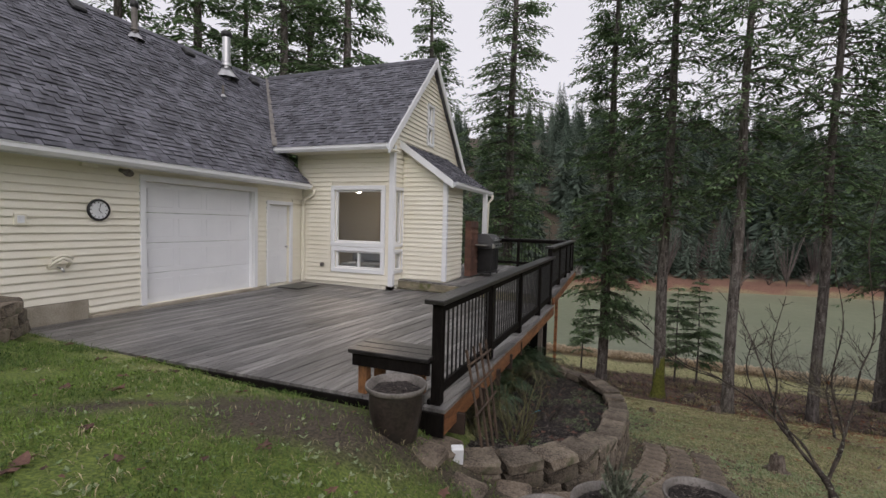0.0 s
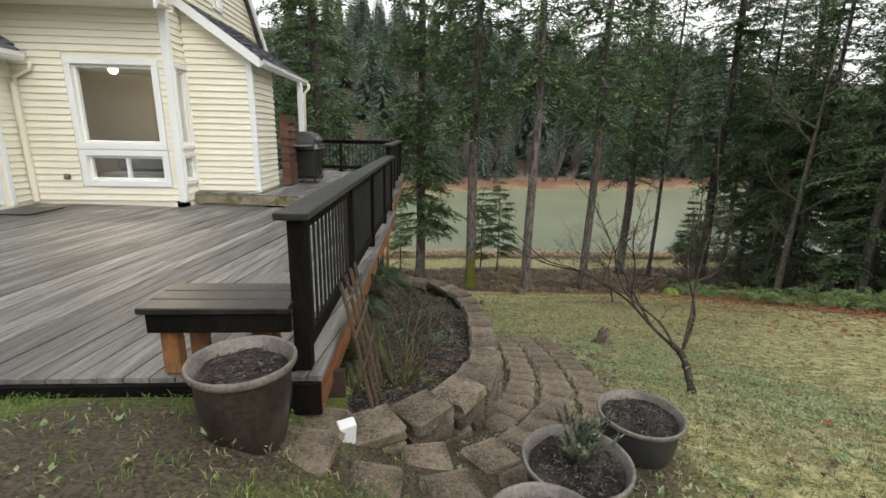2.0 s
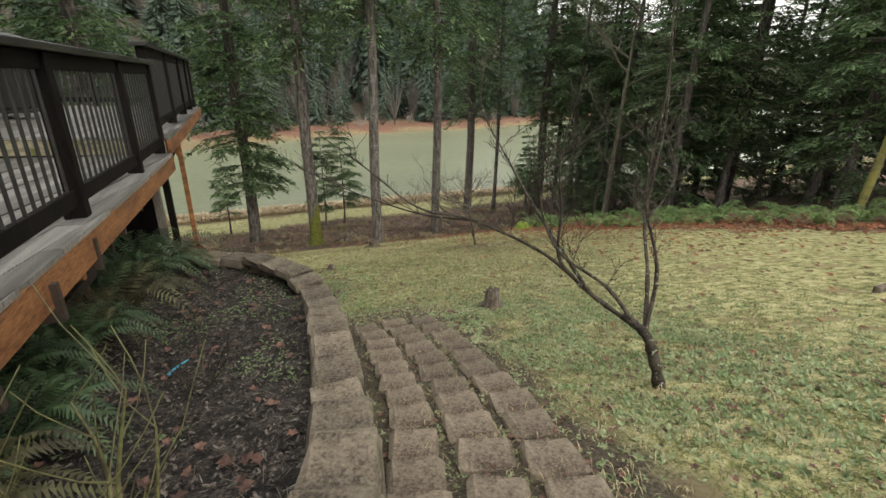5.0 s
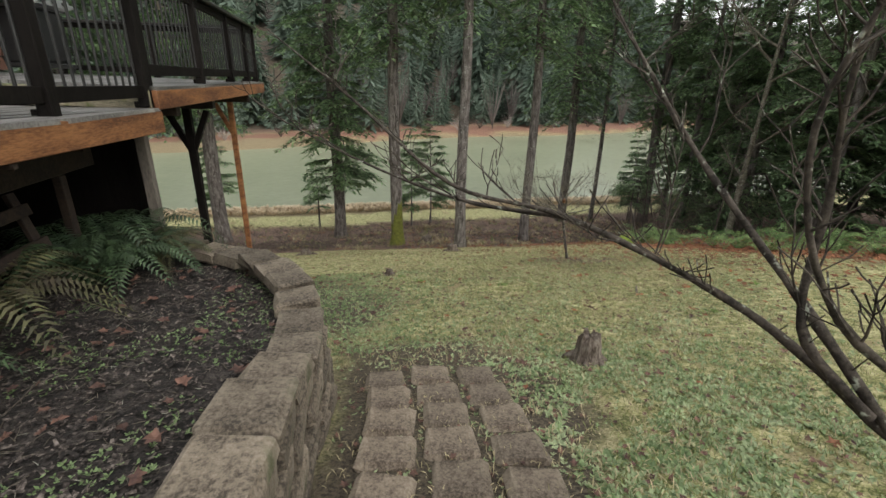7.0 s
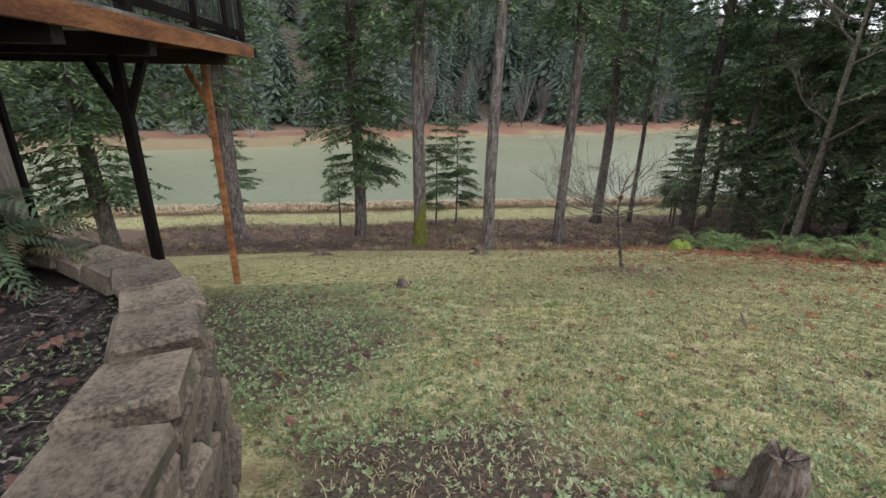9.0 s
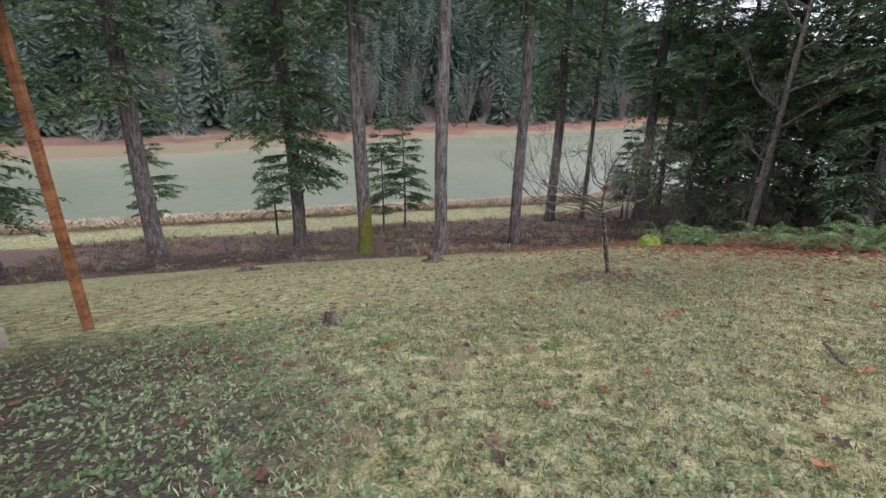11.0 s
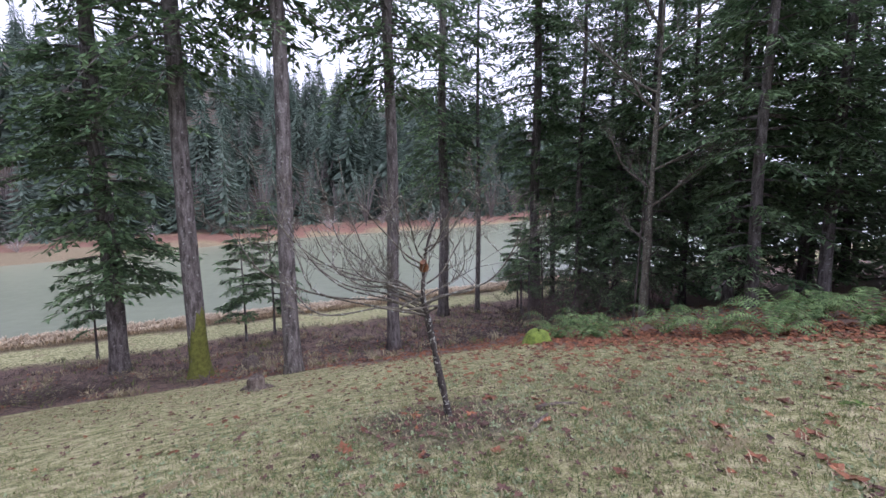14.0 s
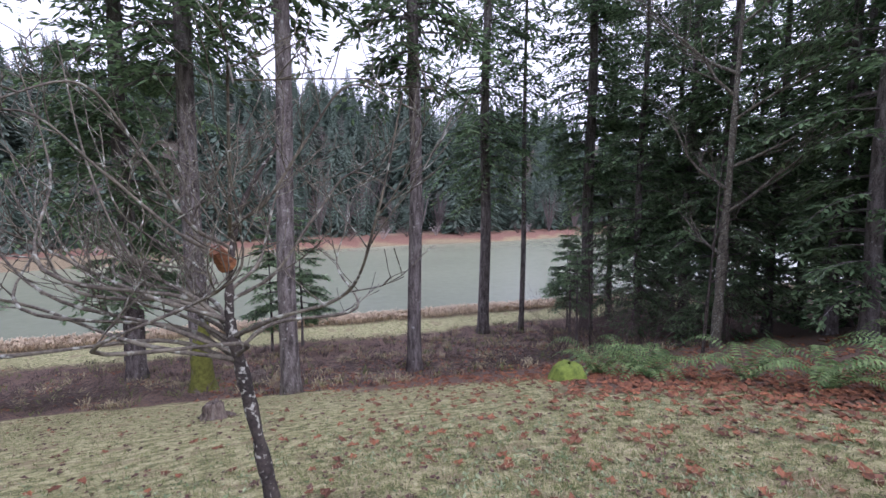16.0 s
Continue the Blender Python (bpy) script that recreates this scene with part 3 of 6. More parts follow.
gt, prof = gutter("white metal gutter along the garage eave")
part("trough", Geo().prism([(EX - 0.03 + u, EZ - 0.13 + z) for u, z in prof], Y0, 9.26, "y"), M_WHITE, gt)
part("soffit", Geo().box((GX, Y0, EZ - 0.1), (EX - 0.03, 9.2, EZ - 0.08)), M_SIDING, gt)
part("fascia", Geo().box((EX - 0.05, Y0, EZ - 0.15), (EX - 0.03, 9.2, EZ - 0.005)), M_WHITE, gt)
gt, prof = gutter("white metal gutter along the gable eave")
part("trough", Geo().prism([(8.95 - u, EAVE_Z - 0.14 + z) for u, z in prof], -7.8, GE, "x"), M_WHITE, gt)
part("soffit", Geo().box((-7.6, 8.96, EAVE_Z - 0.12), (GE, WY, EAVE_Z - 0.1)), M_SIDING, gt)
# downspout in the inner corner
ds = thing("downspout", "cream downspout in the inner corner of the house", "downspout")
part("elbow", Geo().tube([(EX + 0.02, WY - 0.1, EZ - 0.13), (EX + 0.0, WY - 0.1, EZ - 0.24), (GX + 0.14, WY - 0.1, EZ - 0.36), (GX + 0.1, WY - 0.08, EZ - 0.5)], [0.035] * 4, 8), M_SIDING, ds, smooth=True)
part("pipe", Geo().box((GX + 0.05, WY - 0.12, 0.06), (GX + 0.12, WY - 0.04, EZ - 0.45), 0.012), M_SIDING, ds)

# shed roof of the bump-out
SU = Vector((CX - (BX + 0.22), 0, 3.55 - 2.58)).normalized()
sroof, nrs = slope_roof("shed_roof", "small dark shingled shed roof with a white rake", Vector((BX + 0.22, BY - 0.2, 2.58)), Vector((0, 1, 0)), SU, 3.4, 1.66, lambda a, s: True, 0)
slab(sroof, "roof_deck", [Vector((BX + 0.22, BY - 0.2, 2.58)), Vector((BX + 0.22, BY + 3.2, 2.58)), Vector((BX + 0.22, BY + 3.2, 2.58)) + SU * 1.66, Vector((BX + 0.22, BY - 0.2, 2.58)) + SU * 1.66], nrs, 0.08, M_WHITE)
part("rake_board", Geo().prism([(BX + 0.24, 2.59), (BX + 0.24, 2.42), (CX + 0.01, 3.4), (CX + 0.01, 3.58)], BY - 0.235, BY - 0.2, "y"), M_WHITE, sroof)
part("trough", Geo().prism([(BX + 0.2 + u, 2.46 + z) for u, z in prof], BY - 0.2, BY + 3.2, "y"), M_WHITE, sroof, "white gutter")

# ---- room behind the windows ----
M_ROOM = material("room_paint", [(0.29, 0.265, 0.235), (0.35, 0.325, 0.29)], 0.8, 1, 0.05)
room = thing("room", "dim room with tan walls behind the windows", "room", kind="structure")
part("room_floor", Geo().box((-10, WY + 0.15, -0.02), (CX - 0.15, 13.9, 0.05)), M_BEAM, room)
part("room_ceiling", Geo().box((-10, WY + 0.15, 2.65), (CX - 0.15, 13.9, 2.75)), M_WHITE, room)
part("room_wall", Geo().box((-10, 13.8, 0.05), (CX - 0.15, 13.9, 2.65)), M_ROOM, room)
part("room_wall", Geo().box((-10.1, WY + 0.15, 0.05), (-10, 13.9, 2.65)), M_ROOM, room)

can = thing("ceiling_light", "round recessed ceiling light, switched on", "ceiling light", at=pose(-6.95, 11.4, 2.62))
M_LAMP = bpy.data.materials.new("lamp_glow")
M_LAMP.use_nodes = True
M_LAMP.node_tree.nodes["Principled BSDF"].inputs["Emission Color"].default_value = (1, 0.8, 0.55, 1)
M_LAMP.node_tree.nodes["Principled BSDF"].inputs["Emission Strength"].default_value = 12
part("trim_ring", Geo().lathe([(0.045, 0.03), (0.07, 0.03), (0.07, 0.015), (0.045, 0.012)], 20), M_WHITE, can)
part("bulb", Geo().lathe([(0.001, 0.02), (0.045, 0.02)], 20), M_LAMP, can)
lamp = new("room_lamp", bpy.data.lights.new("room_lamp", "POINT"))
lamp.data.energy, lamp.data.color, lamp.data.shadow_soft_size = 75, (1.0, 0.85, 0.65), 0.08
lamp.location = (-6.95, 11.4, 2.5)
# Dark box added behind the attic windows so that their panes read dark.
part("attic_wall", Geo().box((CX - 1.2, 11.1, 3.6), (CX - 1.1, 12.2, 4.95)), M_BEAM, room)
for y0 in (11.1, 12.12):
    part("attic_wall", Geo().box((CX - 1.1, y0, 3.6), (CX - 0.16, y0 + 0.08, 4.95)), M_BEAM, room)
for z0 in (3.6, 4.87):
    part("attic_board", Geo().box((CX - 1.1, 11.18, z0), (CX - 0.16, 12.12, z0 + 0.08)), M_BEAM, room)
part("back_window_trim", Geo().box((-6.9, 13.76, 0.9), (-6.1, 13.8, 2.1), 0.01), M_WHITE, room)
part("back_window_pane", Geo().box((-6.82, 13.74, 0.98), (-6.18, 13.76, 2.02)), M_GLASS, room)
M_SOFA = material("grey_cloth", [(0.12, 0.13, 0.16), (0.2, 0.21, 0.25)], 0.9, 9, 0.2)
sofa = thing("sofa", "grey cloth sofa inside behind the low window", "sofa", at=pose(-5.9, 10.6, 0.05))
part("seat", Geo().box((-0.9, -0.4, 0.1), (0.9, 0.4, 0.45), 0.05), M_SOFA, sofa)
part("backrest", Geo().box((-0.9, 0.2, 0.45), (0.9, 0.42, 0.85), 0.06), M_SOFA, sofa)

# ---- deck ----
DX0, DX1, DY0, STEP, DY1 = GX + 0.05, -1.12, 3.48, 9.82, 15.5
ANG = radians(6)


def clip_poly(poly, x0, x1, y0, y1):
    for ax, lim, sg in ((0, x0, 1), (0, x1, -1), (1, y0, 1), (1, y1, -1)):
        out = []
        for i, p in enumerate(poly):
            q = poly[i - 1]
            a, b = (q[ax] - lim) * sg, (p[ax] - lim) * sg
            if (a >= 0) != (b >= 0):
                t = a / (a - b)
                out.append((q[0] + (p[0] - q[0]) * t, q[1] + (p[1] - q[1]) * t))
            if b >= 0:
                out.append(p)
        poly = out
        if len(poly) < 3:
            return []
    return poly


def deck_boards(parent, x0, x1, y0, y1, top, seed):
    rnd = random.Random(seed)
    d, n = Vector((math.sin(ANG), math.cos(ANG))), Vector((math.cos(ANG), -math.sin(ANG)))
    c = Vector((-4.0, 7.0))
    o = -9.0
    while o < 9.0:
        s = -9.0 - rnd.random() * 3
        while s < 10:
            e = s + rnd.choice((2.4, 3.0, 3.6, 4.8))
            quad = [c + n * o + d * s, c + n * (o + 0.133) + d * s, c + n * (o + 0.133) + d * (e - 0.006), c + n * o + d * (e - 0.005)]
            poly = clip_poly([(p.x, p.y) for p in quad], x0, x1, y0, y1)
            s = e
            if len(poly) < 3:
                continue
            k = len(poly)
            lift = rnd.uniform(-0.002, 0.002)
            g = Geo()
            g.add([(p[0], p[1], top - 0.03) for p in poly] + [(p[0], p[1], top + lift) for p in poly],
                  [tuple(reversed(range(k))), tuple(range(k, 2 * k))] + [(i, (i + 1) % k, (i + 1) % k + k, i + k) for i in range(k)])
            part("deck_board", g, M_DECK, parent)
        o += 0.143


M_STEP = material("mossy_step_board", [(0.1, 0.09, 0.06), (0.3, 0.26, 0.18)], 0.8, 4, 0.5, 40, stretch=(0.6, 2, 3), spots=((0.09, 0.1, 0.03), 5, 0.55))
deck = thing("lower_deck", "weathered grey timber deck with diagonal boards", "deck", kind="structure")
upper = thing("upper_deck", "raised weathered timber deck on tall posts", "deck", kind="structure")
M_DECK.node_tree.nodes["Mapping"].inputs["Rotation"].default_value = (0, 0, ANG)
deck_boards(deck, DX0, CX, DY0, WY - 0.01, 0.03, 3)
deck_boards(deck, CX + 0.004, DX1, DY0, STEP, 0.03, 3)
deck_boards(upper, CX + 0.03, DX1, STEP, DY1, UP + 0.03, 4)
part("edge_board", Geo().box((DX0, DY0 - 0.03, -0.2), (DX1, DY0 - 0.004, 0.0), 0.004), M_RAIL, deck, "dark damp front edge board")
part("rim_board", Geo().box((DX1 - 0.045, DY0, -0.19), (DX1 + 0.0, STEP + 0.04, -0.002), 0.006), M_RIM, deck)
part("rim_board", Geo().box((DX1 - 0.04, STEP - 0.02, 0.03), (DX1 + 0.005, DY1, UP - 0.002), 0.006), M_RIM, upper)
part("rim_board", Geo().box((-4.7, DY1 - 0.04, 0.05), (DX1 - 0.05, DY1 + 0.005, UP - 0.002), 0.006), M_RIM, upper)
part("step_face", Geo().box((CX + 0.04, STEP - 0.05, 0.034), (DX1 - 0.05, STEP - 0.022, UP - 0.002), 0.006), M_STEP, upper)


# ---- railing ----
def railing(name, label, p, q, base, posts, end_cap=0.12):
    """Posts, rails, balusters and a flat cap from p to q (x, y) on a deck at base."""
    th = thing(name, label, "railing")
    p, q = Vector((*p, 0)), Vector((*q, 0))
    d = (q - p).normalized()
    length = (q - p).length
    m = Matrix.Translation((p.x, p.y, base)) @ d.to_track_quat("X", "Z").to_matrix().to_4x4()
    top = 0.93
    for s in posts:
        b = part("post", Geo().box((s - 0.045, -0.045, 0.004), (s + 0.045, 0.045, top - 0.04), 0.006, m), M_RAIL, th)
        part("base_block", Geo().box((s - 0.055, 0.04, 0.003), (s + 0.055, 0.075, 0.05), 0.005, m), M_RAIL, b)
    for a, b in zip(posts, posts[1:]):
        part("top_rail", Geo().box((a + 0.045, -0.02, top - 0.13), (b - 0.045, 0.02, top - 0.042), 0.004, m), M_RAIL, th)
        part("bottom_rail", Geo().box((a + 0.045, -0.02, 0.08), (b - 0.045, 0.02, 0.17), 0.004, m), M_RAIL, th)
        k = max(1, round((b - a) / 0.118))
        for i in range(1, k):
            s = a + (b - a) * i / k
            part("baluster", Geo().tube([m @ Vector((s, 0, 0.17)), m @ Vector((s, 0, top - 0.13))], [0.0105, 0.0105], 6, False), M_BLACK, th, smooth=True)
    part("cap", Geo().box((-end_cap, -0.09, top - 0.04), (length + 0.06, 0.09, top), 0.006, m), M_CAP, th, "worn flat cap board")
    return th


low_rail = railing("deck_railing", "dark-stained wooden railing with black balusters along the deck edge", (-1.37, DY0 + 0.1), (-1.22, STEP + 0.02), 0.03, [0.0, 1.6, 3.2, 4.85, 6.22])
high_rail = railing("deck_railing", "dark-stained railing with black balusters on the upper deck", (-1.26, STEP + 0.16), (-1.23, DY1 - 0.15), UP + 0.03, [0.0, 1.7, 3.3, 4.5, 5.34])
end_rail = railing("deck_railing", "dark-stained railing with black balusters across the deck end", (-1.32, DY1 - 0.15), (-4.7, DY1 - 0.15), UP + 0.03, [0.06, 1.7, 3.3])


def settle(th, fall, top):
    """The deck has sunk towards its outer far corner; rails keep their top level."""
    for ob in th.children_recursive:
        for v in ob.data.vertices:
            v.co.z -= fall(v.co.x, v.co.y) * min(1.0, max(0.0, (top - v.co.z) / 0.93))


def low_fall(x, y):
    return 0.11 * smooth_step(-7.4, -1.1, x) * min(1.0, max(0.0, (y - 3.5) / 5.0))


def high_fall(x, y):
    return 0.13 * min(1.0, max(0.0, (x + 4.8) / 3.7)) * (1 - 0.4 * smooth_step(10, 15, y))


settle(deck, low_fall, 0.96)
for ob in deck.children:
    for v in ob.data.vertices:
        v.co.x -= 0.14 * smooth_step(-4.5, -1.6, v.co.x) * max(0.0, 1 - (v.co.y - 3.45) / 6.3)
settle(low_rail, low_fall, 0.96)
for th in (upper, high_rail, end_rail):
    settle(th, high_fall, UP + 0.96)

# deck supports
M_GREYPOST = material("grey_post", [(0.09, 0.078, 0.066), (0.19, 0.165, 0.14)], 0.85, 3, 0.4, 30, stretch=(2, 2, 0.4))


def deck_post(px, py, r, mat, label, braces):
    sp = thing("deck_post", label, "post", "deck posts")
    part("shaft", Geo().box((px - r, py - r, height(px, py) - 0.1), (px + r, py + r, -0.16), 0.008), mat, sp)
    for sg in braces:
        part("brace", Geo().box((-0.035, -0.04, -0.3), (0.035, 0.04, 0.3), 0.006, pose(px + sg * 0.13, py, -0.5, 0, sg * 24, 0)), mat, sp)


deck_post(-1.42, 10.05, 0.048, M_GREYPOST, "pale grey timber post at the corner of the lower deck", ())
deck_post(-1.58, 12.0, 0.05, M_RAIL, "dark timber deck post with a V brace", (-1, 1))
deck_post(-1.56, 14.35, 0.045, M_RIM, "orange timber deck post with a brace", (-1,))
for py in (10.6, 12.0, 14.35):
    part("beam", Geo().box((-4.6, py - 0.07, -0.2), (DX1 - 0.1, py + 0.07, 0.0), 0.006), M_BEAM, upper)
part("long_beam", Geo().box((-1.95, DY0 + 0.5, -0.62), (-1.86, STEP + 0.2, -0.32), 0.008), M_BEAM, deck)
for i in range(9):
    part("joist", Geo().box((DX0 + 0.1, DY0 + 0.3 + i * 0.68, -0.3), (DX1 - 0.06, DY0 + 0.34 + i * 0.68, -0.11)), M_BEAM, deck)
# Near-black boards and end sheets added for the dark of the open crawl space.
crawl = thing("crawl_wall", "timber studs and added near-black boards painting the dark under the deck", "wall", kind="structure")
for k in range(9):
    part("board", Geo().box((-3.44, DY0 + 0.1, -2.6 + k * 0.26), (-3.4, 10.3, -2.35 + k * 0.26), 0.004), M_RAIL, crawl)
for y in (5.2, 6.9, 8.4, 9.5):
    part("stud", Geo().box((-1.94, y - 0.045, -2.2), (-1.87, y + 0.045, -0.63), 0.006), M_RIM if y in (8.4,) else M_BEAM, crawl)
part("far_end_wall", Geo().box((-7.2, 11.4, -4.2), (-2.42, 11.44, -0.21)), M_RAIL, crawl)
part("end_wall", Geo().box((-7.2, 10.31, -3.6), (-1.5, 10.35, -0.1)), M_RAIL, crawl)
# Wall below the house, its colour taken near-black for the under-deck shade.
base = thing("basement_wall", "basement wall below the house painted near-black for the under-deck shade", "wall", kind="structure")
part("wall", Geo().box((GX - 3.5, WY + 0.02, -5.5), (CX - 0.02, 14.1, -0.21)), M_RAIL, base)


# ---- trees ----
def trunk_geo(h, r, seed, lean=(0, 0), n=14, low=0.0):
    rnd = random.Random(seed)
    g = Geo()
    pts, rad = [], []
    k = 26
    for i in range(k + 1):
        t = i / k
        z = h * t ** 1.3
        pts.append((lean[0] * z + 0.05 * math.sin(z * 0.5 + seed), lean[1] * z + 0.05 * math.cos(z * 0.4 + seed), z - 0.3 * (i == 0)))
        flare = 1 + 0.45 * math.exp(-z / 0.35)
        rad.append(r * flare * (1 - 0.9 * (z / h) ** 1.15))
    g.tube(pts, rad, n)
    return g


def crown_geo(h, low, spread, seed, density=1.0, blade=0.27, droop=0.35, wide=0.2):
    """Whorls of drooping limbs, each with many small sprays of needles. Returns (sprays, limbs)."""
    rnd = random.Random(seed)
    sp, limbs = Geo(), Geo()
    z = low
    while z < h * 0.985:
        f = (z - low) / (h - low)
        reach = spread * (1 - f) ** 0.7 * (0.55 + 0.45 * min(1, f * 5))
        for _ in range(rnd.randint(4, 6)):
            if rnd.random() < 0.1:
                continue
            a = rnd.random() * 2 * math.pi
            ln = max(0.4, reach * rnd.uniform(0.6, 1.12))
            rise = rnd.uniform(-0.1, 0.18) + 0.3 * f
            dx, dy = math.cos(a), math.sin(a)
            dp = droop * rnd.uniform(0.7, 1.3)
            pos = lambda s: Vector((dx * ln * s, dy * ln * s, z + ln * (rise * s - dp * s * s)))
            limbs.tube([pos(0), pos(0.35), pos(0.7), pos(1)], [0.012 + 0.012 * ln, 0.008 + 0.008 * ln, 0.005 + 0.004 * ln, 0.004], 3, False)
            count = int(ln * 12 * density * (1 if z < 13 else 0.62 if z < 29 else 0.3)) + 5
            for i in range(count):
                s = 0.18 + 0.82 * (i + rnd.random()) / count
                p = pos(s)
                side = 1 if i % 2 else -1
                out = a + side * rnd.uniform(0.5, 1.2)
                w = ln * 0.34 * (1.05 - s) + 0.22
                tl = w * rnd.uniform(0.7, 1.1)
                d = Vector((math.cos(out), math.sin(out), rnd.uniform(-0.55, 0.02)))
                e = p + d * tl
                # a twig's flat spray as a chain of small blades
                m = max(2, int(tl / (blade * 0.42)))
                for q in range(m):
                    c = p + (e - p) * ((q + 0.5) / m)
                    bl = blade * rnd.uniform(0.7, 1.25)
                    oa = out + rnd.uniform(-1.0, 1.0)
                    bd = Vector((math.cos(oa), math.sin(oa), rnd.uniform(-0.75, 0.1))) * bl
                    sd = Vector((-math.sin(oa), math.cos(oa), rnd.uniform(-0.5, 0.5))) * bl * wide
                    sp.add([c, c + bd * 0.45 + sd, c + bd, c + bd * 0.4 - sd], [(0, 1, 2, 3)])
        z += rnd.uniform(0.28, 0.5) * (1 + 0.3 * (1 - f))
    return sp, limbs


CROWNS = {}


def conifer(x, y, r, h, low, spread, variant, label, moss=0.0, lean=(0, 0), density=1.0, droop=0.38):
    """A fir: trunk, limbs and crown. Alike crowns share a mesh."""
    t = thing("fir_tree", label, "tree", at=pose(x, y, height(x, y), 0, 0, (x * 37 + y * 11) % 360))
    part("trunk", trunk_geo(h, r, x), M_BARK, t, smooth=True)
    key = (h, low, spread, variant)
    if key not in CROWNS:
        sp, li = crown_geo(h, low, spread, variant, density, 0.26 if density > 0.85 else 0.33 if density > 0.46 else 0.46, droop, 0.17 if density > 0.85 else 0.2)
        CROWNS[key] = (sp.data("crown", M_NEEDLE), li.data("limbs", M_BARK))
    part("crown", CROWNS[key][0], None, t)
    part("branchwork", CROWNS[key][1], None, t)["kind"] = "stuff"
    if moss:
        rnd = random.Random(5)
        zs = [-0.2, 0.05, 0.2, 0.45, 0.8, 1.3, 1.9, moss]
        tilt = lambda z: (0.05 * math.sin(z * 0.5 + x), 0.05 * math.cos(z * 0.4 + x), z)
        g = Geo().tube([tilt(z) for z in zs], [r * (1 + 0.45 * math.exp(-max(z, 0) / 0.35)) * (1.06 - 0.022 * z) * (1 - 0.9 * (max(z, 0) / h) ** 1.15) for z in zs], 18, False)
        g.v = [(a * rnd.uniform(0.985, 1.02), b * rnd.uniform(0.985, 1.02), c + rnd.uniform(-0.12, 0.12) * (c > 1)) for a, b, c in g.v]
        g.v = [(a, b, c if c < 0.3 else 0.3 + (c - 0.3) * (0.45 + 0.55 * max(0.0, math.cos(math.atan2(b, a) - 4.2)) + 0.12 * math.sin(9 * math.atan2(b, a)))) for a, b, c in g.v]
        part("moss", g, M_MOSSBARK, t, "yellow-green moss on the foot of the trunk", True)
    return t


TALL = "tall fir with a bare grey trunk and drooping high limbs"
conifer(-7.6, 34.3, 0.42, 41, 7.5, 5.2, 1, TALL, density=0.6)
conifer(-0.35, 34.5, 0.36, 40, 3.6, 4.6, 2, density=0.84, label="fir with low dense limbs above the lake bank")
conifer(2.92, 29.8, 0.33, 40, 10.6, 4.8, 3, "tall fir with a mossy foot and high limbs", moss=2.6, droop=0.6, density=0.48)
conifer(5.9, 26.5, 0.27, 38, 11.0, 4.0, 4, TALL, droop=0.6, density=0.48)
conifer(10.3, 28.7, 0.26, 40, 10.6, 4.8, 3, TALL, droop=0.6, density=0.48)
conifer(17.0, 37.5, 0.34, 40, 8.2, 4.6, 7, TALL, droop=0.6, density=0.5)
conifer(19.3, 37.0, 0.17, 30, 12.5, 2.4, 5, TALL, droop=0.6, density=0.48)
conifer(22.6, 35.2, 0.36, 38, 7.6, 4.6, 6, TALL, density=0.8)
DENSE = "dense dark fir with limbs almost to the ground"
OPEN = "tall dark fir at the wood edge with a bare lower trunk"
for i, (x, y) in enumerate(((22.6, 26.4), (24.5, 23.5), (20.6, 20.4), (23.6, 29.2), (23.5, 19.5), (28.5, 22.5), (31, 18.5), (26, 16.5), (27, 27.5), (25.8, 32))):
    conifer(x, y, 0.2, (24, 28, 26)[i % 3], (0.6, 2.6, 1.2)[i % 3], (3.7, 3.6, 3.4)[i % 3], 10 + i % 3, (DENSE, OPEN, DENSE)[i % 3], density=0.86)
for x, y in ((48, 28), (46, 36), (44, 8), (50, 14), (42, 42), (52, 21), (39, 27), (36, 35), (37, 20), (38, 6), (33, 30), (34, 13), (40, 16), (43, 24), (30, 26), (36, 24), (35, 17)):
    conifer(x, y, 0.25, 24, 0.8, 4.2, 12, "dark fir deeper in the wood", density=0.34)
for i, (x, y) in enumerate(((22, 13.4), (25.5, 10), (29, 14), (24.5, 6), (31, 8), (27.5, 3), (22.5, 31), (28.5, 33.5), (26.5, 38), (31, 40))):
    conifer(x, y, 0.2, (24, 28, 26)[i % 3], (0.6, 2.6, 1.2)[i % 3], (3.7, 3.6, 3.4)[i % 3], 10 + i % 3, (DENSE, OPEN, DENSE)[i % 3], density=0.86)
for x, y in ((-22.4, 19.3), (-17.8, 21), (-14.7, 22.6), (-24.5, 25), (-13, 31), (-27, 18), (-19.5, 25.5)):
    conifer(x, y, 0.4, 30, 2.5, 5.2, 21, "tall full fir rising behind the house", density=0.7)
# young firs on the bank
for x, y, h in ((-2.0, 38.6, 5.2), (4.85, 38.1, 7.4), (6.4, 38.6, 8.2), (-9.4, 40.5, 7.4), (20.3, 33.5, 5.6), (22.2, 36.5, 6.4), (18.6, 30.5, 4.5)):
    t = thing("young_fir", "young fir on a bare thin stem by the lake", "tree", "young firs", at=pose(x, y, height(x, y), 0, 0, x * 50))
    part("trunk", trunk_geo(h, 0.07, x, n=8), M_BARK, t, smooth=True)
    sp, li = crown_geo(h, 1.6, 0.27 * h + 0.2, int(h * 10), 1.5, 0.22, 0.25)
    part("crown", sp, M_NEEDLE, t)
    part("branchwork", li, M_BARK, t)["kind"] = "stuff"


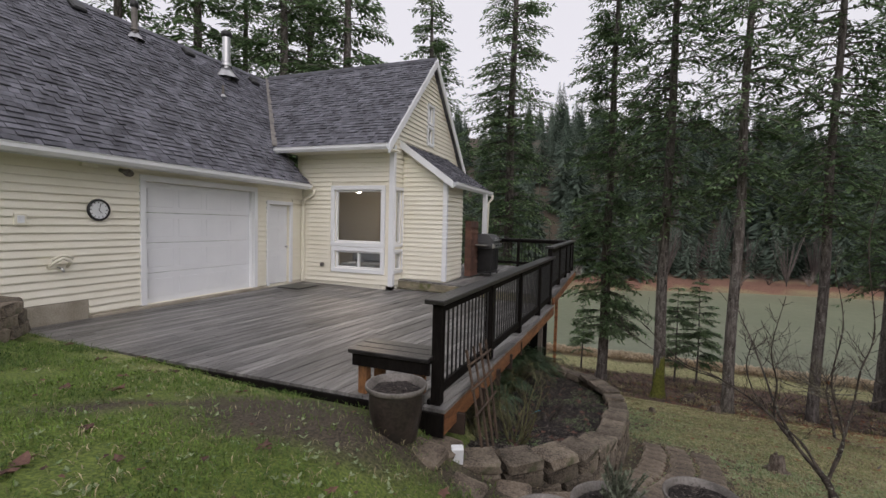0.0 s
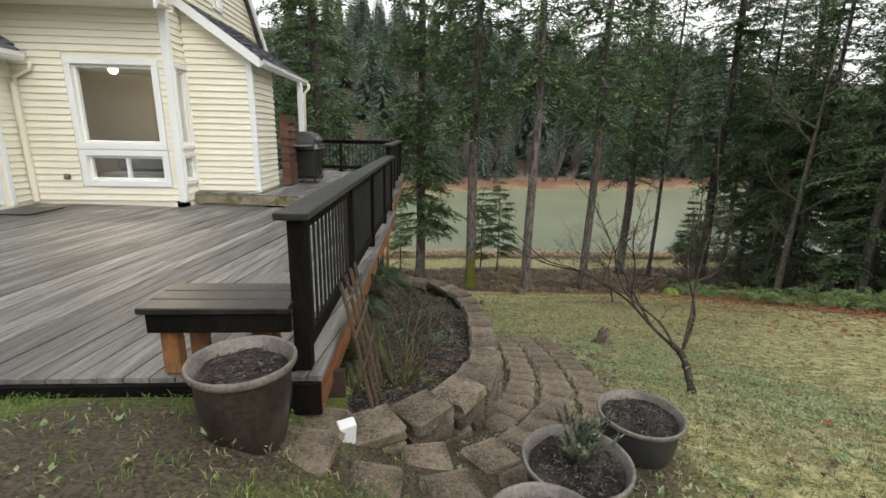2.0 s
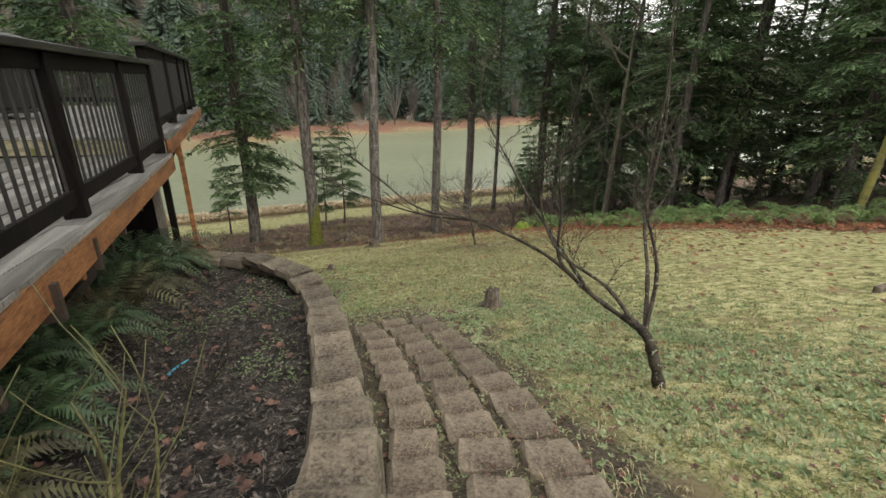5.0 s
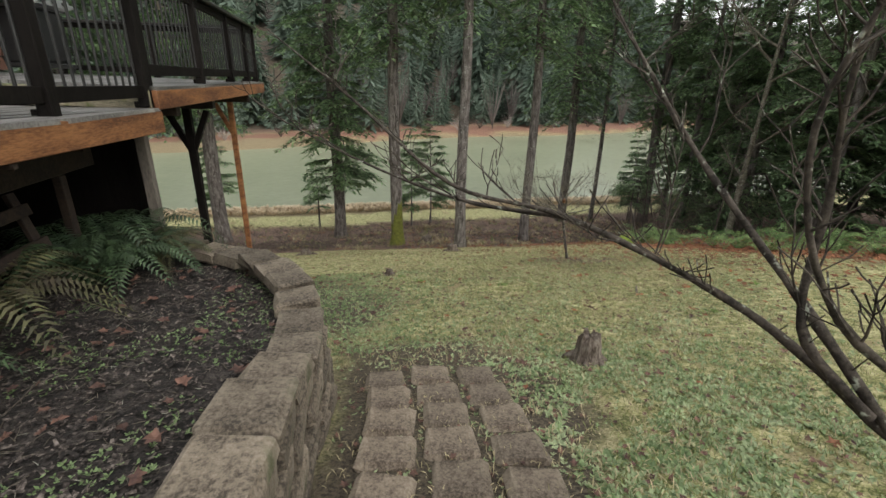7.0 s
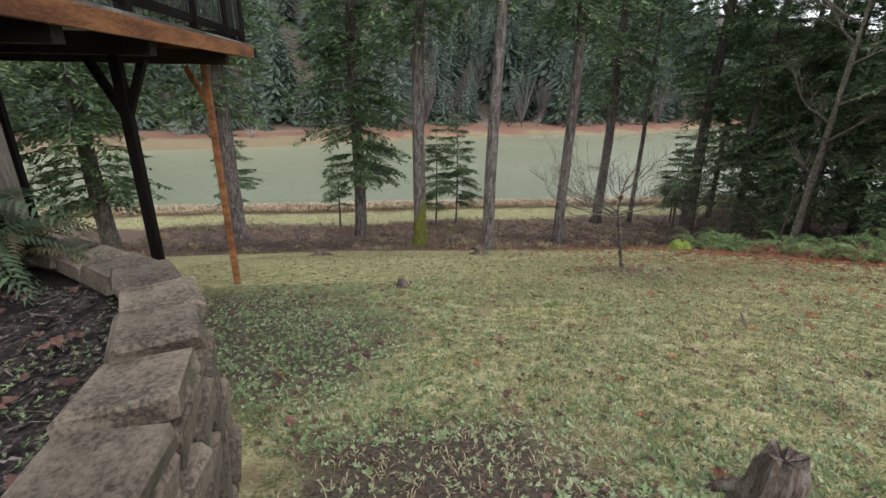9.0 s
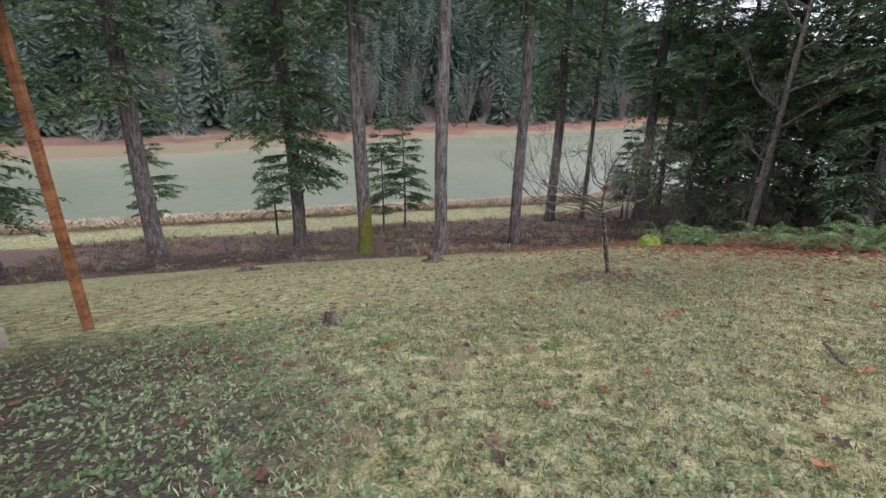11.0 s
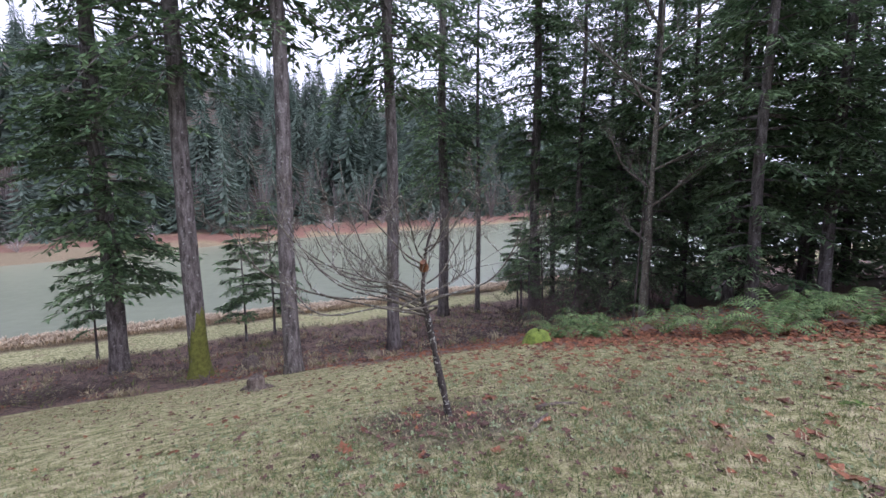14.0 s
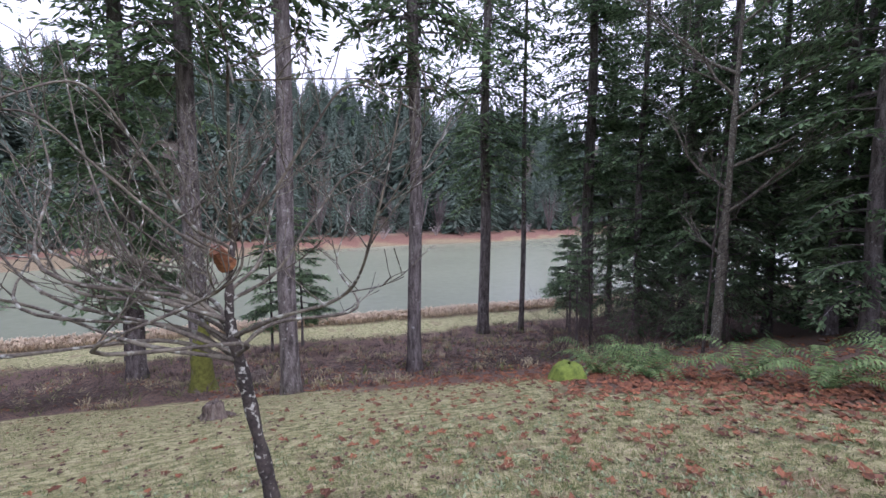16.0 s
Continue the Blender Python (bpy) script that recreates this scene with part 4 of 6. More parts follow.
# ---- far forest ----
def far_tree(g, x, y, z, h, r, rnd):
    """A distant conifer of ragged drooping tiers."""
    tiers = int(h * 1.35)
    for i in range(tiers):
        f = i / tiers
        zz = z + h * (0.06 + 0.94 * f)
        rr = r * (1 - f) ** 0.85 + 0.1
        k = 11 if f < 0.6 else 7
        o = rnd.random() * 6.28
        for q in range(k):
            a = o + 6.283 * q / k + rnd.uniform(-0.3, 0.3)
            ln = rr * rnd.uniform(0.65, 1.2)
            w = 0.17
            c = (x + math.cos(a) * ln * 0.1, y + math.sin(a) * ln * 0.1, zz + rnd.uniform(-0.1, 0.5))
            d = (x + math.cos(a) * ln, y + math.sin(a) * ln, zz - ln * rnd.uniform(0.2, 0.5))
            m1 = (x + math.cos(a + w) * ln * 0.62, y + math.sin(a + w) * ln * 0.62, zz - ln * 0.28)
            m2 = (x + math.cos(a - w) * ln * 0.62, y + math.sin(a - w) * ln * 0.62, zz - ln * 0.2)
            g.add([c, m1, d, m2], [(0, 1, 2, 3)])
    g.tube([(x, y, z - 0.5), (x, y, z + h * 0.96)], [r * 0.07 + 0.05, 0.03], 5, False)


rnd = random.Random(11)
for band, (d0, d1, count, lo, hi) in enumerate(((7, 20, 130, 11, 23), (20, 55, 170, 18, 30), (60, 140, 170, 20, 30), (140, 260, 120, 22, 30))):
    g = Geo()
    for i in range(count):
        x = -95 + 300 * (i + rnd.random()) / count - (0 if band < 2 else 60) + (0 if band < 2 else 120 * rnd.random())
        y = far_shore(x) + rnd.uniform(d0, d1)
        h = rnd.uniform(lo * 0.6, hi) * (0.75 + 0.45 * (noise.noise((x * 0.03, y * 0.03, 1)) + 0.6))
        far_tree(g, x, y, height(x, y), h, h * rnd.uniform(0.16, 0.27), rnd)
    bare = Geo()
    for i in range(count // 3):
        x = -95 + 300 * rnd.random()
        y = far_shore(x) + rnd.uniform(d0 - 3, d1)
        z, h = height(x, y), rnd.uniform(7, 14)
        for k in range(26):
            a, t = rnd.random() * 6.28, rnd.uniform(0.2, 1)
            e = Vector((x + math.cos(a) * h * 0.3 * t, y + math.sin(a) * h * 0.3 * t, z + h * rnd.uniform(0.5, 1.0)))
            bare.tube([Vector((x, y, z + h * 0.15 * rnd.random())), Vector((x, y, z)).lerp(e, 0.55) + Vector((0, 0, 0.5)), e], [0.12, 0.07, 0.02], 3, False)
    tagged(part("far_thicket", bare, M_FARBARE), "leafless grey-brown trees among the far conifers", "trees", kind="stuff")
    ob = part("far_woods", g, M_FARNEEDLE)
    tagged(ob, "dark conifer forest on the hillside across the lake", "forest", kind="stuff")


# ---- bare trees and shrubs ----
def grow(g, p, d, ln, r, rnd, depth, curl=0.25, lift=0.08):
    """A limb with side shoots."""
    pts, rad = [p.copy()], [r]
    k = 5 if depth else 3
    for i in range(k):
        d = (d + Vector((rnd.uniform(-curl, curl), rnd.uniform(-curl, curl), rnd.uniform(-curl, curl) * 0.7 + lift))).normalized()
        p = p + d * (ln / k)
        pts.append(p.copy())
        rad.append(max(0.0022, r * (1 - 0.75 * (i + 1) / k)))
    g.tube(pts, rad, 3 if r < 0.008 else 5 if r < 0.014 else 7, False)
    if depth:
        for i in range(1, k + 1):
            for _ in range(rnd.randint(1, 2)):
                a = rnd.random() * 6.28
                dd = (d + Vector((math.cos(a), math.sin(a), rnd.uniform(-0.4, 0.8))) * 0.9).normalized()
                grow(g, pts[i], dd, ln * rnd.uniform(0.3, 0.6), max(0.0022, rad[i] * 0.6), rnd, depth - 1, curl, lift)


def limb(g, pts, r0, r1, n=8):
    """A limb through the given points, smoothed."""
    pts = [Vector(p) for p in pts]
    out = []
    for i in range(len(pts) - 1):
        a, b = pts[i], pts[i + 1]
        c0 = pts[i - 1] if i else a * 2 - b
        c1 = pts[i + 2] if i + 2 < len(pts) else b * 2 - a
        for k in range(6):
            t = k / 6
            out.append(0.5 * ((2 * a) + (b - c0) * t + (2 * c0 - 5 * a + 4 * b - c1) * t * t + (3 * a - c0 - 3 * b + c1) * t ** 3))
    out.append(pts[-1])
    m = len(out) - 1
    g.tube(out, [(r0 + (r1 - r0) * (i / m) ** 0.8) * (1 + 0.13 * math.sin(i * 2.1 + r0 * 900) + 0.1 * math.sin(i * 5.3)) for i in range(m + 1)], n, False)
    return out


def side_twigs(g, line, rnd, count, ln, r, depth=1, skip=0.3):
    for _ in range(count):
        i = int(len(line) * (skip + (1 - skip) * rnd.random())) - 1
        d = (line[min(i + 1, len(line) - 1)] - line[i - 1]).normalized()
        a = rnd.random() * 6.28
        dd = (d * 0.7 + Vector((math.cos(a), math.sin(a), rnd.uniform(-0.2, 1.0)))).normalized()
        grow(g, line[i], dd, ln * rnd.uniform(0.4, 1.1), r, rnd, depth)


cz = height(2.16, 5.2)
cherry = thing("cherry_tree", "bare young cherry tree with lichen on low arching limbs", "tree", at=pose(2.16, 5.2, cz))
rnd = random.Random(3)
o = Vector((2.16, 5.2, cz))
g = Geo()
limb(g, [(0.04, 0, -0.1), (0.0, 0, 0.05), (-0.07, 0.05, 0.3), Vector((2.04, 5.3, -0.8)) - o, Vector((2.0, 5.45, -0.74)) - o], 0.05, 0.026, 12)
part("trunk", g, M_TWIG, cherry, smooth=True)
CH = [[(2.03, 5.3, -0.8), (1.95, 5.75, -0.7), (1.76, 6.1, -0.48), (1.36, 6.55, -0.29), (0.98, 6.86, -0.22), (0.59, 7.06, 0.11), (0.25, 7.29, 0.38)],
      [(1.36, 6.55, -0.29), (1.05, 7.0, -0.32), (0.63, 7.42, -0.21), (0.15, 7.92, -0.02)],
      [(2.05, 5.3, -0.8), (2.22, 5.5, -0.5), (2.4, 5.77, -0.17), (2.45, 5.8, 0.2), (2.58, 5.9, 0.61), (2.5, 5.95, 1.5), (2.62, 6.0, 2.2)],
      [(2.06, 5.3, -0.78), (2.2, 5.42, -0.4), (2.12, 5.55, 0.1), (2.2, 5.6, 0.7), (2.05, 5.5, 1.3)],
      [(1.95, 5.75, -0.7), (1.82, 6.0, -0.4), (1.78, 6.4, -0.1), (1.72, 6.7, 0.2), (1.6, 6.95, 0.6), (1.65, 7.0, 1.0)],
      [(1.9, 5.8, -0.65), (1.78, 5.95, -0.45), (1.8, 6.0, -0.1), (1.72, 5.97, 0.3), (1.8, 5.9, 0.9)],
      [(2.4, 5.77, -0.17), (2.7, 5.9, -0.1), (2.85, 5.95, 0.15), (2.9, 6.2, 0.5)],
      [(2.02, 5.35, -0.78), (1.9, 5.55, -0.55), (1.6, 5.75, -0.3), (1.45, 5.8, 0.1), (1.5, 5.7, 0.5)]]
for pts in CH:
    g = Geo()
    line = limb(g, [Vector(p) - o for p in pts], (0.02 if len(pts) == 7 and pts[-1][2] < 1 else 0.017) if pts[0][2] < -0.6 else 0.011, 0.003)
    side_twigs(g, line, rnd, 9, 0.36, 0.0045, 1, 0.3)
    side_twigs(g, line, rnd, 16, 0.09, 0.0042, 0, 0.1)
    part("limb", g, M_TWIG, cherry, smooth=True)

az = height(5.92, 15.12)
apple = thing("apple_tree", "small bare apple tree covered with pale lichen", "tree", at=pose(5.92, 15.12, az))
g = Geo()
limb(g, [(0.03, 0, -0.1), (0.02, 0.0, 0.05), (-0.06, 0.05, 0.5), (-0.14, 0.08, 0.95), (-0.2, 0.1, 1.25)], 0.042, 0.028, 12)
M_APPLE = material("apple_bark", [(0.02, 0.016, 0.013), (0.075, 0.06, 0.05)], 0.9, 9, 1.0, 60, spots=((0.4, 0.4, 0.34), 34, 0.575))
part("trunk", g, M_APPLE, apple, smooth=True)
rnd = random.Random(8)
for k in range(16):
    a = (2.7 + rnd.uniform(-0.9, 0.9)) if k < 9 else rnd.random() * 6.28
    c, sn = math.cos(a), math.sin(a)
    w = rnd.uniform(0.9, 1.5) if k < 9 else rnd.uniform(0.5, 1.0)
    u = rnd.uniform(0.3, 1.0)
    z0 = 1.02 + 0.23 * rnd.random()
    f = (z0 - 0.5) / 0.75
    g = Geo()
    b0 = rnd.uniform(-0.5, 0.5)
    line = limb(g, [(-0.06 - 0.14 * f, 0.05 + 0.05 * f, z0), (-0.15 + c * 0.3 * w, 0.08 + sn * 0.3 * w, z0 + 0.1 * u + 0.05), (-0.15 + c * 0.7 * w - sn * b0, 0.08 + sn * 0.7 * w + c * b0, z0 + 0.35 * u), (-0.15 + c * 1.0 * w, 0.08 + sn * 1.0 * w, z0 + 0.8 * u), (-0.15 + c * 1.15 * w, 0.08 + sn * 1.15 * w, z0 + 1.4 * u)], 0.014, 0.003)
    side_twigs(g, line, rnd, 5, 0.5, 0.0045, 1, 0.3)
    part("limb", g, M_LICHEN, apple, smooth=True)
g = Geo()
limb(g, [(-0.2, 0.1, 1.2), (-0.19, 0.1, 1.4), (-0.17, 0.1, 1.6), (-0.1, 0.12, 1.85), (0.05, 0.14, 2.1)], 0.024, 0.008, 10)
part("leader", g, M_APPLE, apple, smooth=True)
for k in range(8):
    a = 0.8 * k + rnd.uniform(-0.3, 0.3)
    c, sn, w, z0 = math.cos(a), math.sin(a), rnd.uniform(0.5, 1.0), 1.35 + 0.05 * k
    g = Geo()
    line = limb(g, [(-0.18, 0.1, z0), (-0.18 + 0.2 * c, 0.1 + 0.2 * sn, z0 + 0.12), (-0.18 + 0.5 * w * c, 0.1 + 0.5 * w * sn, z0 + 0.4), (-0.18 + 0.75 * w * c, 0.1 + 0.75 * w * sn, z0 + 0.62), (-0.18 + 1.1 * w * c, 0.1 + 1.1 * w * sn, z0 + 0.5)], 0.011, 0.003)
    side_twigs(g, line, rnd, 6, 0.4, 0.0042, 1, 0.3)
    part("limb", g, M_LICHEN, apple, smooth=True)
part("cut_collar", Geo().tube([(-0.19, 0.07, 1.52), (-0.23, 0.0, 1.6)], [0.045, 0.03], 10), M_RIM, apple, "orange pruning wound")

M_MAPLE = material("mossy_maple_bark", [(0.1, 0.09, 0.06), (0.22, 0.2, 0.06), (0.3, 0.27, 0.08)], 0.95, 4, 1.0, 40)


def bare_tree(x, y, h, r, lean, seed, mat, label, limbs=7):
    t = thing("bare_tree", label, "tree", at=pose(x, y, height(x, y)))
    g = Geo()
    line = limb(g, [(0, 0, -0.2), (lean[0] * 0.3 * h, lean[1] * 0.3 * h, h * 0.3), (lean[0] * h * 0.7, lean[1] * h * 0.7, h * 0.65), (lean[0] * h, lean[1] * h, h)], r, r * 0.2, 10)
    part("trunk", g, mat, t, smooth=True)
    rnd = random.Random(seed)
    for k in range(limbs):
        i = int(len(line) * (0.3 + 0.65 * k / limbs))
        a = rnd.random() * 6.28
        g = Geo()
        grow(g, line[i], Vector((math.cos(a), math.sin(a), 0.5)).normalized(), h * rnd.uniform(0.18, 0.34), r * 0.3, rnd, 2)
        part("limb", g, mat, t, smooth=True)


bare_tree(19.8, 24.2, 13, 0.2, (0.03, 0.0), 4, M_LICHEN, "bare alder with a pale lichened trunk at the thicket edge", 9)
bare_tree(19.0, 11.5, 12, 0.15, (0.06, -0.04), 6, M_MAPLE, "leaning bare maple covered in yellow moss", 9)
bare_tree(21.0, 9.0, 9, 0.12, (-0.1, 0.02), 16, M_MAPLE, "slender bare maple with mossy limbs", 7)
bare_tree(17.6, 22.8, 6, 0.06, (0.06, 0.0), 9, M_TWIG, "thin bare sapling at the thicket edge", 6)
bare_tree(16.8, 27.0, 5, 0.05, (-0.05, 0.0), 19, M_TWIG, "thin bare sapling at the thicket edge", 6)

# bare brush in the thicket and on the banks
M_BRUSH = material("brush_twigs", [(0.05, 0.035, 0.03), (0.13, 0.1, 0.085)], 0.9, 5, 0.3)
M_PALEBRUSH = material("pale_brush", [(0.25, 0.22, 0.2), (0.4, 0.36, 0.33)], 0.9, 5, 0.3)
rnd = random.Random(21)
for i in range(20):
    x, y = (rnd.uniform(15.5, 24), rnd.uniform(20, 30)) if i < 13 else (rnd.uniform(19, 25), rnd.uniform(6, 18))
    t = thing("bare_shrub", "leafless brown shrub in the undergrowth", "shrub", "thicket shrubs", at=pose(x, y, height(x, y)))
    g = Geo()
    for k in range(5):
        a = rnd.random() * 6.28
        grow(g, Vector((0, 0, -0.05)), Vector((math.cos(a) * 0.5, math.sin(a) * 0.5, 1)).normalized(), rnd.uniform(1.2, 2.4), 0.012, rnd, 2, 0.3, 0.0)
    part("stem_tangle", g, M_BRUSH, t, smooth=True)["kind"] = "stuff"
for i in range(16):
    x = -40 + i * 7 + rnd.uniform(-2, 2)
    y = far_shore(x) + rnd.uniform(3, 7)
    t = thing("bank_shrub", "pale leafless shrub on the far lake bank", "shrub", "bank shrubs", at=pose(x, y, height(x, y)))
    g = Geo()
    for k in range(14):
        a = rnd.random() * 6.28
        grow(g, Vector((0, 0, -0.05)), Vector((math.cos(a) * 0.6, math.sin(a) * 0.6, 1)).normalized(), rnd.uniform(2, 4), 0.03, rnd, 1, 0.3, 0.0)
    part("stem_tangle", g, M_PALEBRUSH if i % 2 else M_BRUSH, t)["kind"] = "stuff"
# brush pile of cut branches
rnd = random.Random(33)
for cx, cy, n in ((14.2, 27.5, 240), (-1.5, 30.5, 300), (-6.5, 30.8, 320), (9.0, 30.0, 120)):
    g = Geo()
    for i in range(n):
        x, y = cx + rnd.gauss(0, 1.7), cy + rnd.gauss(0, 0.8)
        z = height(x, y) + abs(rnd.gauss(0, 0.14))
        a, ln = rnd.random() * 6.28, rnd.uniform(0.4, 1.4)
        e = Vector((math.cos(a) * ln, math.sin(a) * ln, rnd.uniform(-0.1, 0.3)))
        p = Vector((x, y, z))
        g.tube([p, p + e * 0.5 + Vector((0, 0, 0.05)), p + e], [0.012, 0.009, 0.003], 4, False)
    tagged(part("brush_pile", g, M_BRUSH), "heap of dark cut branches under the firs", "brush pile", kind="stuff")


# ---- ferns ----
M_FERN = material("sword_fern", [(0.08, 0.15, 0.048), (0.26, 0.37, 0.14)], 0.6, 3, 0, 20, rand=0.35)
# Dark fern copies for under the deck, its shade put into the colour.
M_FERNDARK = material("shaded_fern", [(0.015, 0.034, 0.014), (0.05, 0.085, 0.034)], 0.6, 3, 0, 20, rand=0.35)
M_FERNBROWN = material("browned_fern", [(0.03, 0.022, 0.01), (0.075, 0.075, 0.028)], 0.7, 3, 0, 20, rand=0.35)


leafy(M_FERN, 0.3)


def fern(x, y, z, size, seed, mat=M_FERN, label="green sword fern with arching fronds on leaf litter"):
    rnd = random.Random(seed)
    t = thing("sword_fern", label, "fern", "sword ferns", at=pose(x, y, z))
    for k in range(rnd.randint(10, 14)):
        a = k * 2.4 + rnd.uniform(-0.3, 0.3)
        ln = size * rnd.uniform(0.7, 1.1)
        d = Vector((math.cos(a), math.sin(a), 0))
        s = Vector((-math.sin(a), math.cos(a), 0))
        tilt = rnd.uniform(1.0, 1.9)
        g = Geo()
        pos = lambda u: d * ln * u * 0.9 + Vector((0, 0, ln * (tilt * u - 0.85 * tilt * u * u - 0.12 * u ** 3)))
        m, fat = (30, 1.0) if size < 1.06 else (22, 1.7)
        for i in range(1, m):
            u = i / m
            p, w = pos(u), ln * 0.15 * math.sin(math.pi * min(1, u * 0.8 + 0.18)) + 0.012
            f = (pos(u + 0.02) - p).normalized()
            for sg in (-1, 1):
                tip = p + s * sg * w * rnd.uniform(0.85, 1.1) + f * 0.03 - Vector((0, 0, w * 0.25))
                g.add([p - f * 0.006 * fat, p + s * sg * w * 0.5 - f * 0.009 * fat, tip, p + s * sg * w * 0.45 + f * 0.011 * fat], [(0, 1, 2, 3)])
        g.tube([pos(0), pos(0.5), pos(1)], [0.005, 0.004, 0.002], 3, False)
        part("frond", g, mat, t)


rnd = random.Random(12)
line = [(11.9, 20.6), (12.3, 19.2), (12.6, 18.0), (12.9, 16.8), (13.1, 15.6), (13.6, 14.4), (14.3, 13.4), (14.9, 12.2), (15.4, 10.8), (16.0, 9.4), (16.8, 7.8), (17.6, 5.8), (14.8, 16.2), (15.8, 14.4), (16.4, 12.4), (17.2, 10.2)]
for i, (x, y) in enumerate(line):
    for k in range(2 if i % 3 == 0 else 1):
        fx, fy = x + rnd.uniform(-0.2, 0.9) + 0.9 * k, y + rnd.uniform(-0.4, 0.4)
        fern(fx, fy, height(fx, fy), rnd.uniform(1.1, 1.5), i * 7 + k)

# ---- mulch bed and its block wall ----
def bed_z(y):
    return float(np.interp(y, [3.4, 4.0, 5.5, 7.2, 8.8, 10.4], [-0.42, -0.5, -0.96, -1.32, -1.54, -1.64]))


WALL = [(-1.0, 3.62), (-0.82, 3.72), (-0.42, 4.1), (-0.14, 4.7), (-0.02, 5.4), (0.08, 6.1), (0.14, 6.9), (0.2, 7.6), (0.12, 8.25), (-0.12, 8.95), (-0.55, 9.5), (-1.15, 9.95), (-1.9, 10.2)]


def curve(pts, step):
    """Points at even steps along a smooth line, with the way it runs."""
    fine = limb(Geo(), [(p[0], p[1], 0) for p in pts], 0.1, 0.1, 3)
    out, left = [], 0.0
    for a, b in zip(fine, fine[1:]):
        seg = (b - a).length
        while left <= seg:
            out.append((a.lerp(b, left / seg), (b - a).normalized()))
            left += step
        left -= seg
    return out


def wall_x(y):
    best = [p for p, d in WALL_LINE if abs(p.y - y) < 0.12]
    return max((p.x for p in best), default=-1.2)


WALL_LINE = curve(WALL, 0.03)
g = Geo()
ny = 60
for j in range(ny + 1):
    y = 3.55 + (10.2 - 3.55) * j / ny
    x1 = wall_x(y)
    for i in range(41):
        x = -4.5 + (x1 + 4.5) * i / 40
        g.v.append((x, y, bed_z(y) + 0.05 * noise.noise((x * 2, y * 2, 0)) + 0.03 * noise.noise((x * 7, y * 7, 0)) + 0.12 * smooth_step(-1.2, -3, x)))
g.f = [(j * 41 + i, j * 41 + i + 1, (j + 1) * 41 + i + 1, (j + 1) * 41 + i) for j in range(ny) for i in range(40)]
bed = part("mulch_bed", g, M_SOIL, smooth=True)
tagged(bed, "dark bark mulch bed behind the curved block wall", "garden bed", kind="structure")


def block_geo(l, d, h, rnd, rough=0.012, worn=0.018):
    """A split-faced block with worn edges, centred, its face towards -y."""
    g = Geo().box((-l / 2, -d / 2, 0), (l / 2, d / 2, h), worn)
    g.v = [(x + rnd.uniform(-rough, rough), y + rnd.uniform(-rough, rough), z + rnd.uniform(-rough, rough) * 0.5) for x, y, z in g.v]
    return g


rnd = random.Random(2)
retain = thing("retaining_wall", "curved retaining wall of brown concrete blocks with cap stones", "retaining wall", kind="structure")
meshes = [block_geo(0.352, 0.3, 0.1, rnd, 0.017).data("cap_stone", M_STONE) for _ in range(6)]
courses = [block_geo(0.36, 0.2, 0.14, rnd, 0.016).data("wall_block", M_STONE) for _ in range(6)]
for i, (p, d) in enumerate(curve(WALL, 0.38)):
    top = bed_z(p.y) + 0.11 + 0.08 * smooth_step(6.5, 9, p.y) + 0.03 * math.sin(p.y * 3)
    if p.y > 5:
        top = round(top / 0.05) * 0.05
    lie = 0.35 if p.y < 5 else 1.0
    rz = math.degrees(math.atan2(d.y, d.x))
    part("cap_stone", meshes[i % 6], None, retain, at=pose(p.x, p.y, top - 0.1 + lie * rnd.uniform(-0.012, 0.012), lie * rnd.uniform(-3, 3), lie * (4 + rnd.uniform(-4, 4)), rz + lie * rnd.uniform(-5, 5)))
    out = Vector((d.y, -d.x, 0))
    low = min(height(p.x + out.x * 0.3, p.y + out.y * 0.3), height(p.x, p.y))
    z, k = top - 0.1, 0
    while z > low:
        z -= 0.142
        q = p + out * (0.05 + 0.012 * k) + d * (0.18 * (k % 2))
        part("wall_block", courses[(i + k) % 6], None, retain, at=pose(q.x, q.y, z, 0, 0, rz + rnd.uniform(-3, 3)))
        k += 1

slab_z = max(height(x, y) for x in (-3.98, -1.98) for y in (13.31, 13.78))
patio = part("patio_slab", Geo().box((-4.18, 13.31, slab_z - 0.5), (-1.98, 13.78, slab_z + 0.03), 0.015), M_CONCRETE)
tagged(patio, "grey concrete patio slab in the lawn under the deck", "patio", kind="structure")

# raised ring of blocks by the garage
ring = thing("stone_planter", "low round planter of brown concrete blocks", "planter", kind="structure")
for k in range(3):
    for i in range(11):
        a = 360 / 11 * i + 14 * k
        m = pose(-6.6, 2.55, height(-6.6, 2.55) - 0.06 + 0.12 * k, 0, 0, a) @ pose(0, -0.55 + 0.02 * k, 0)
        part("wall_block", courses[(i + k) % 6], None, ring, at=m)
part("soil", Geo().lathe([(0.001, 0.26), (0.5, 0.24)], 20, pose(-6.6, 2.55, height(-6.6, 2.55))), M_SOIL, ring)

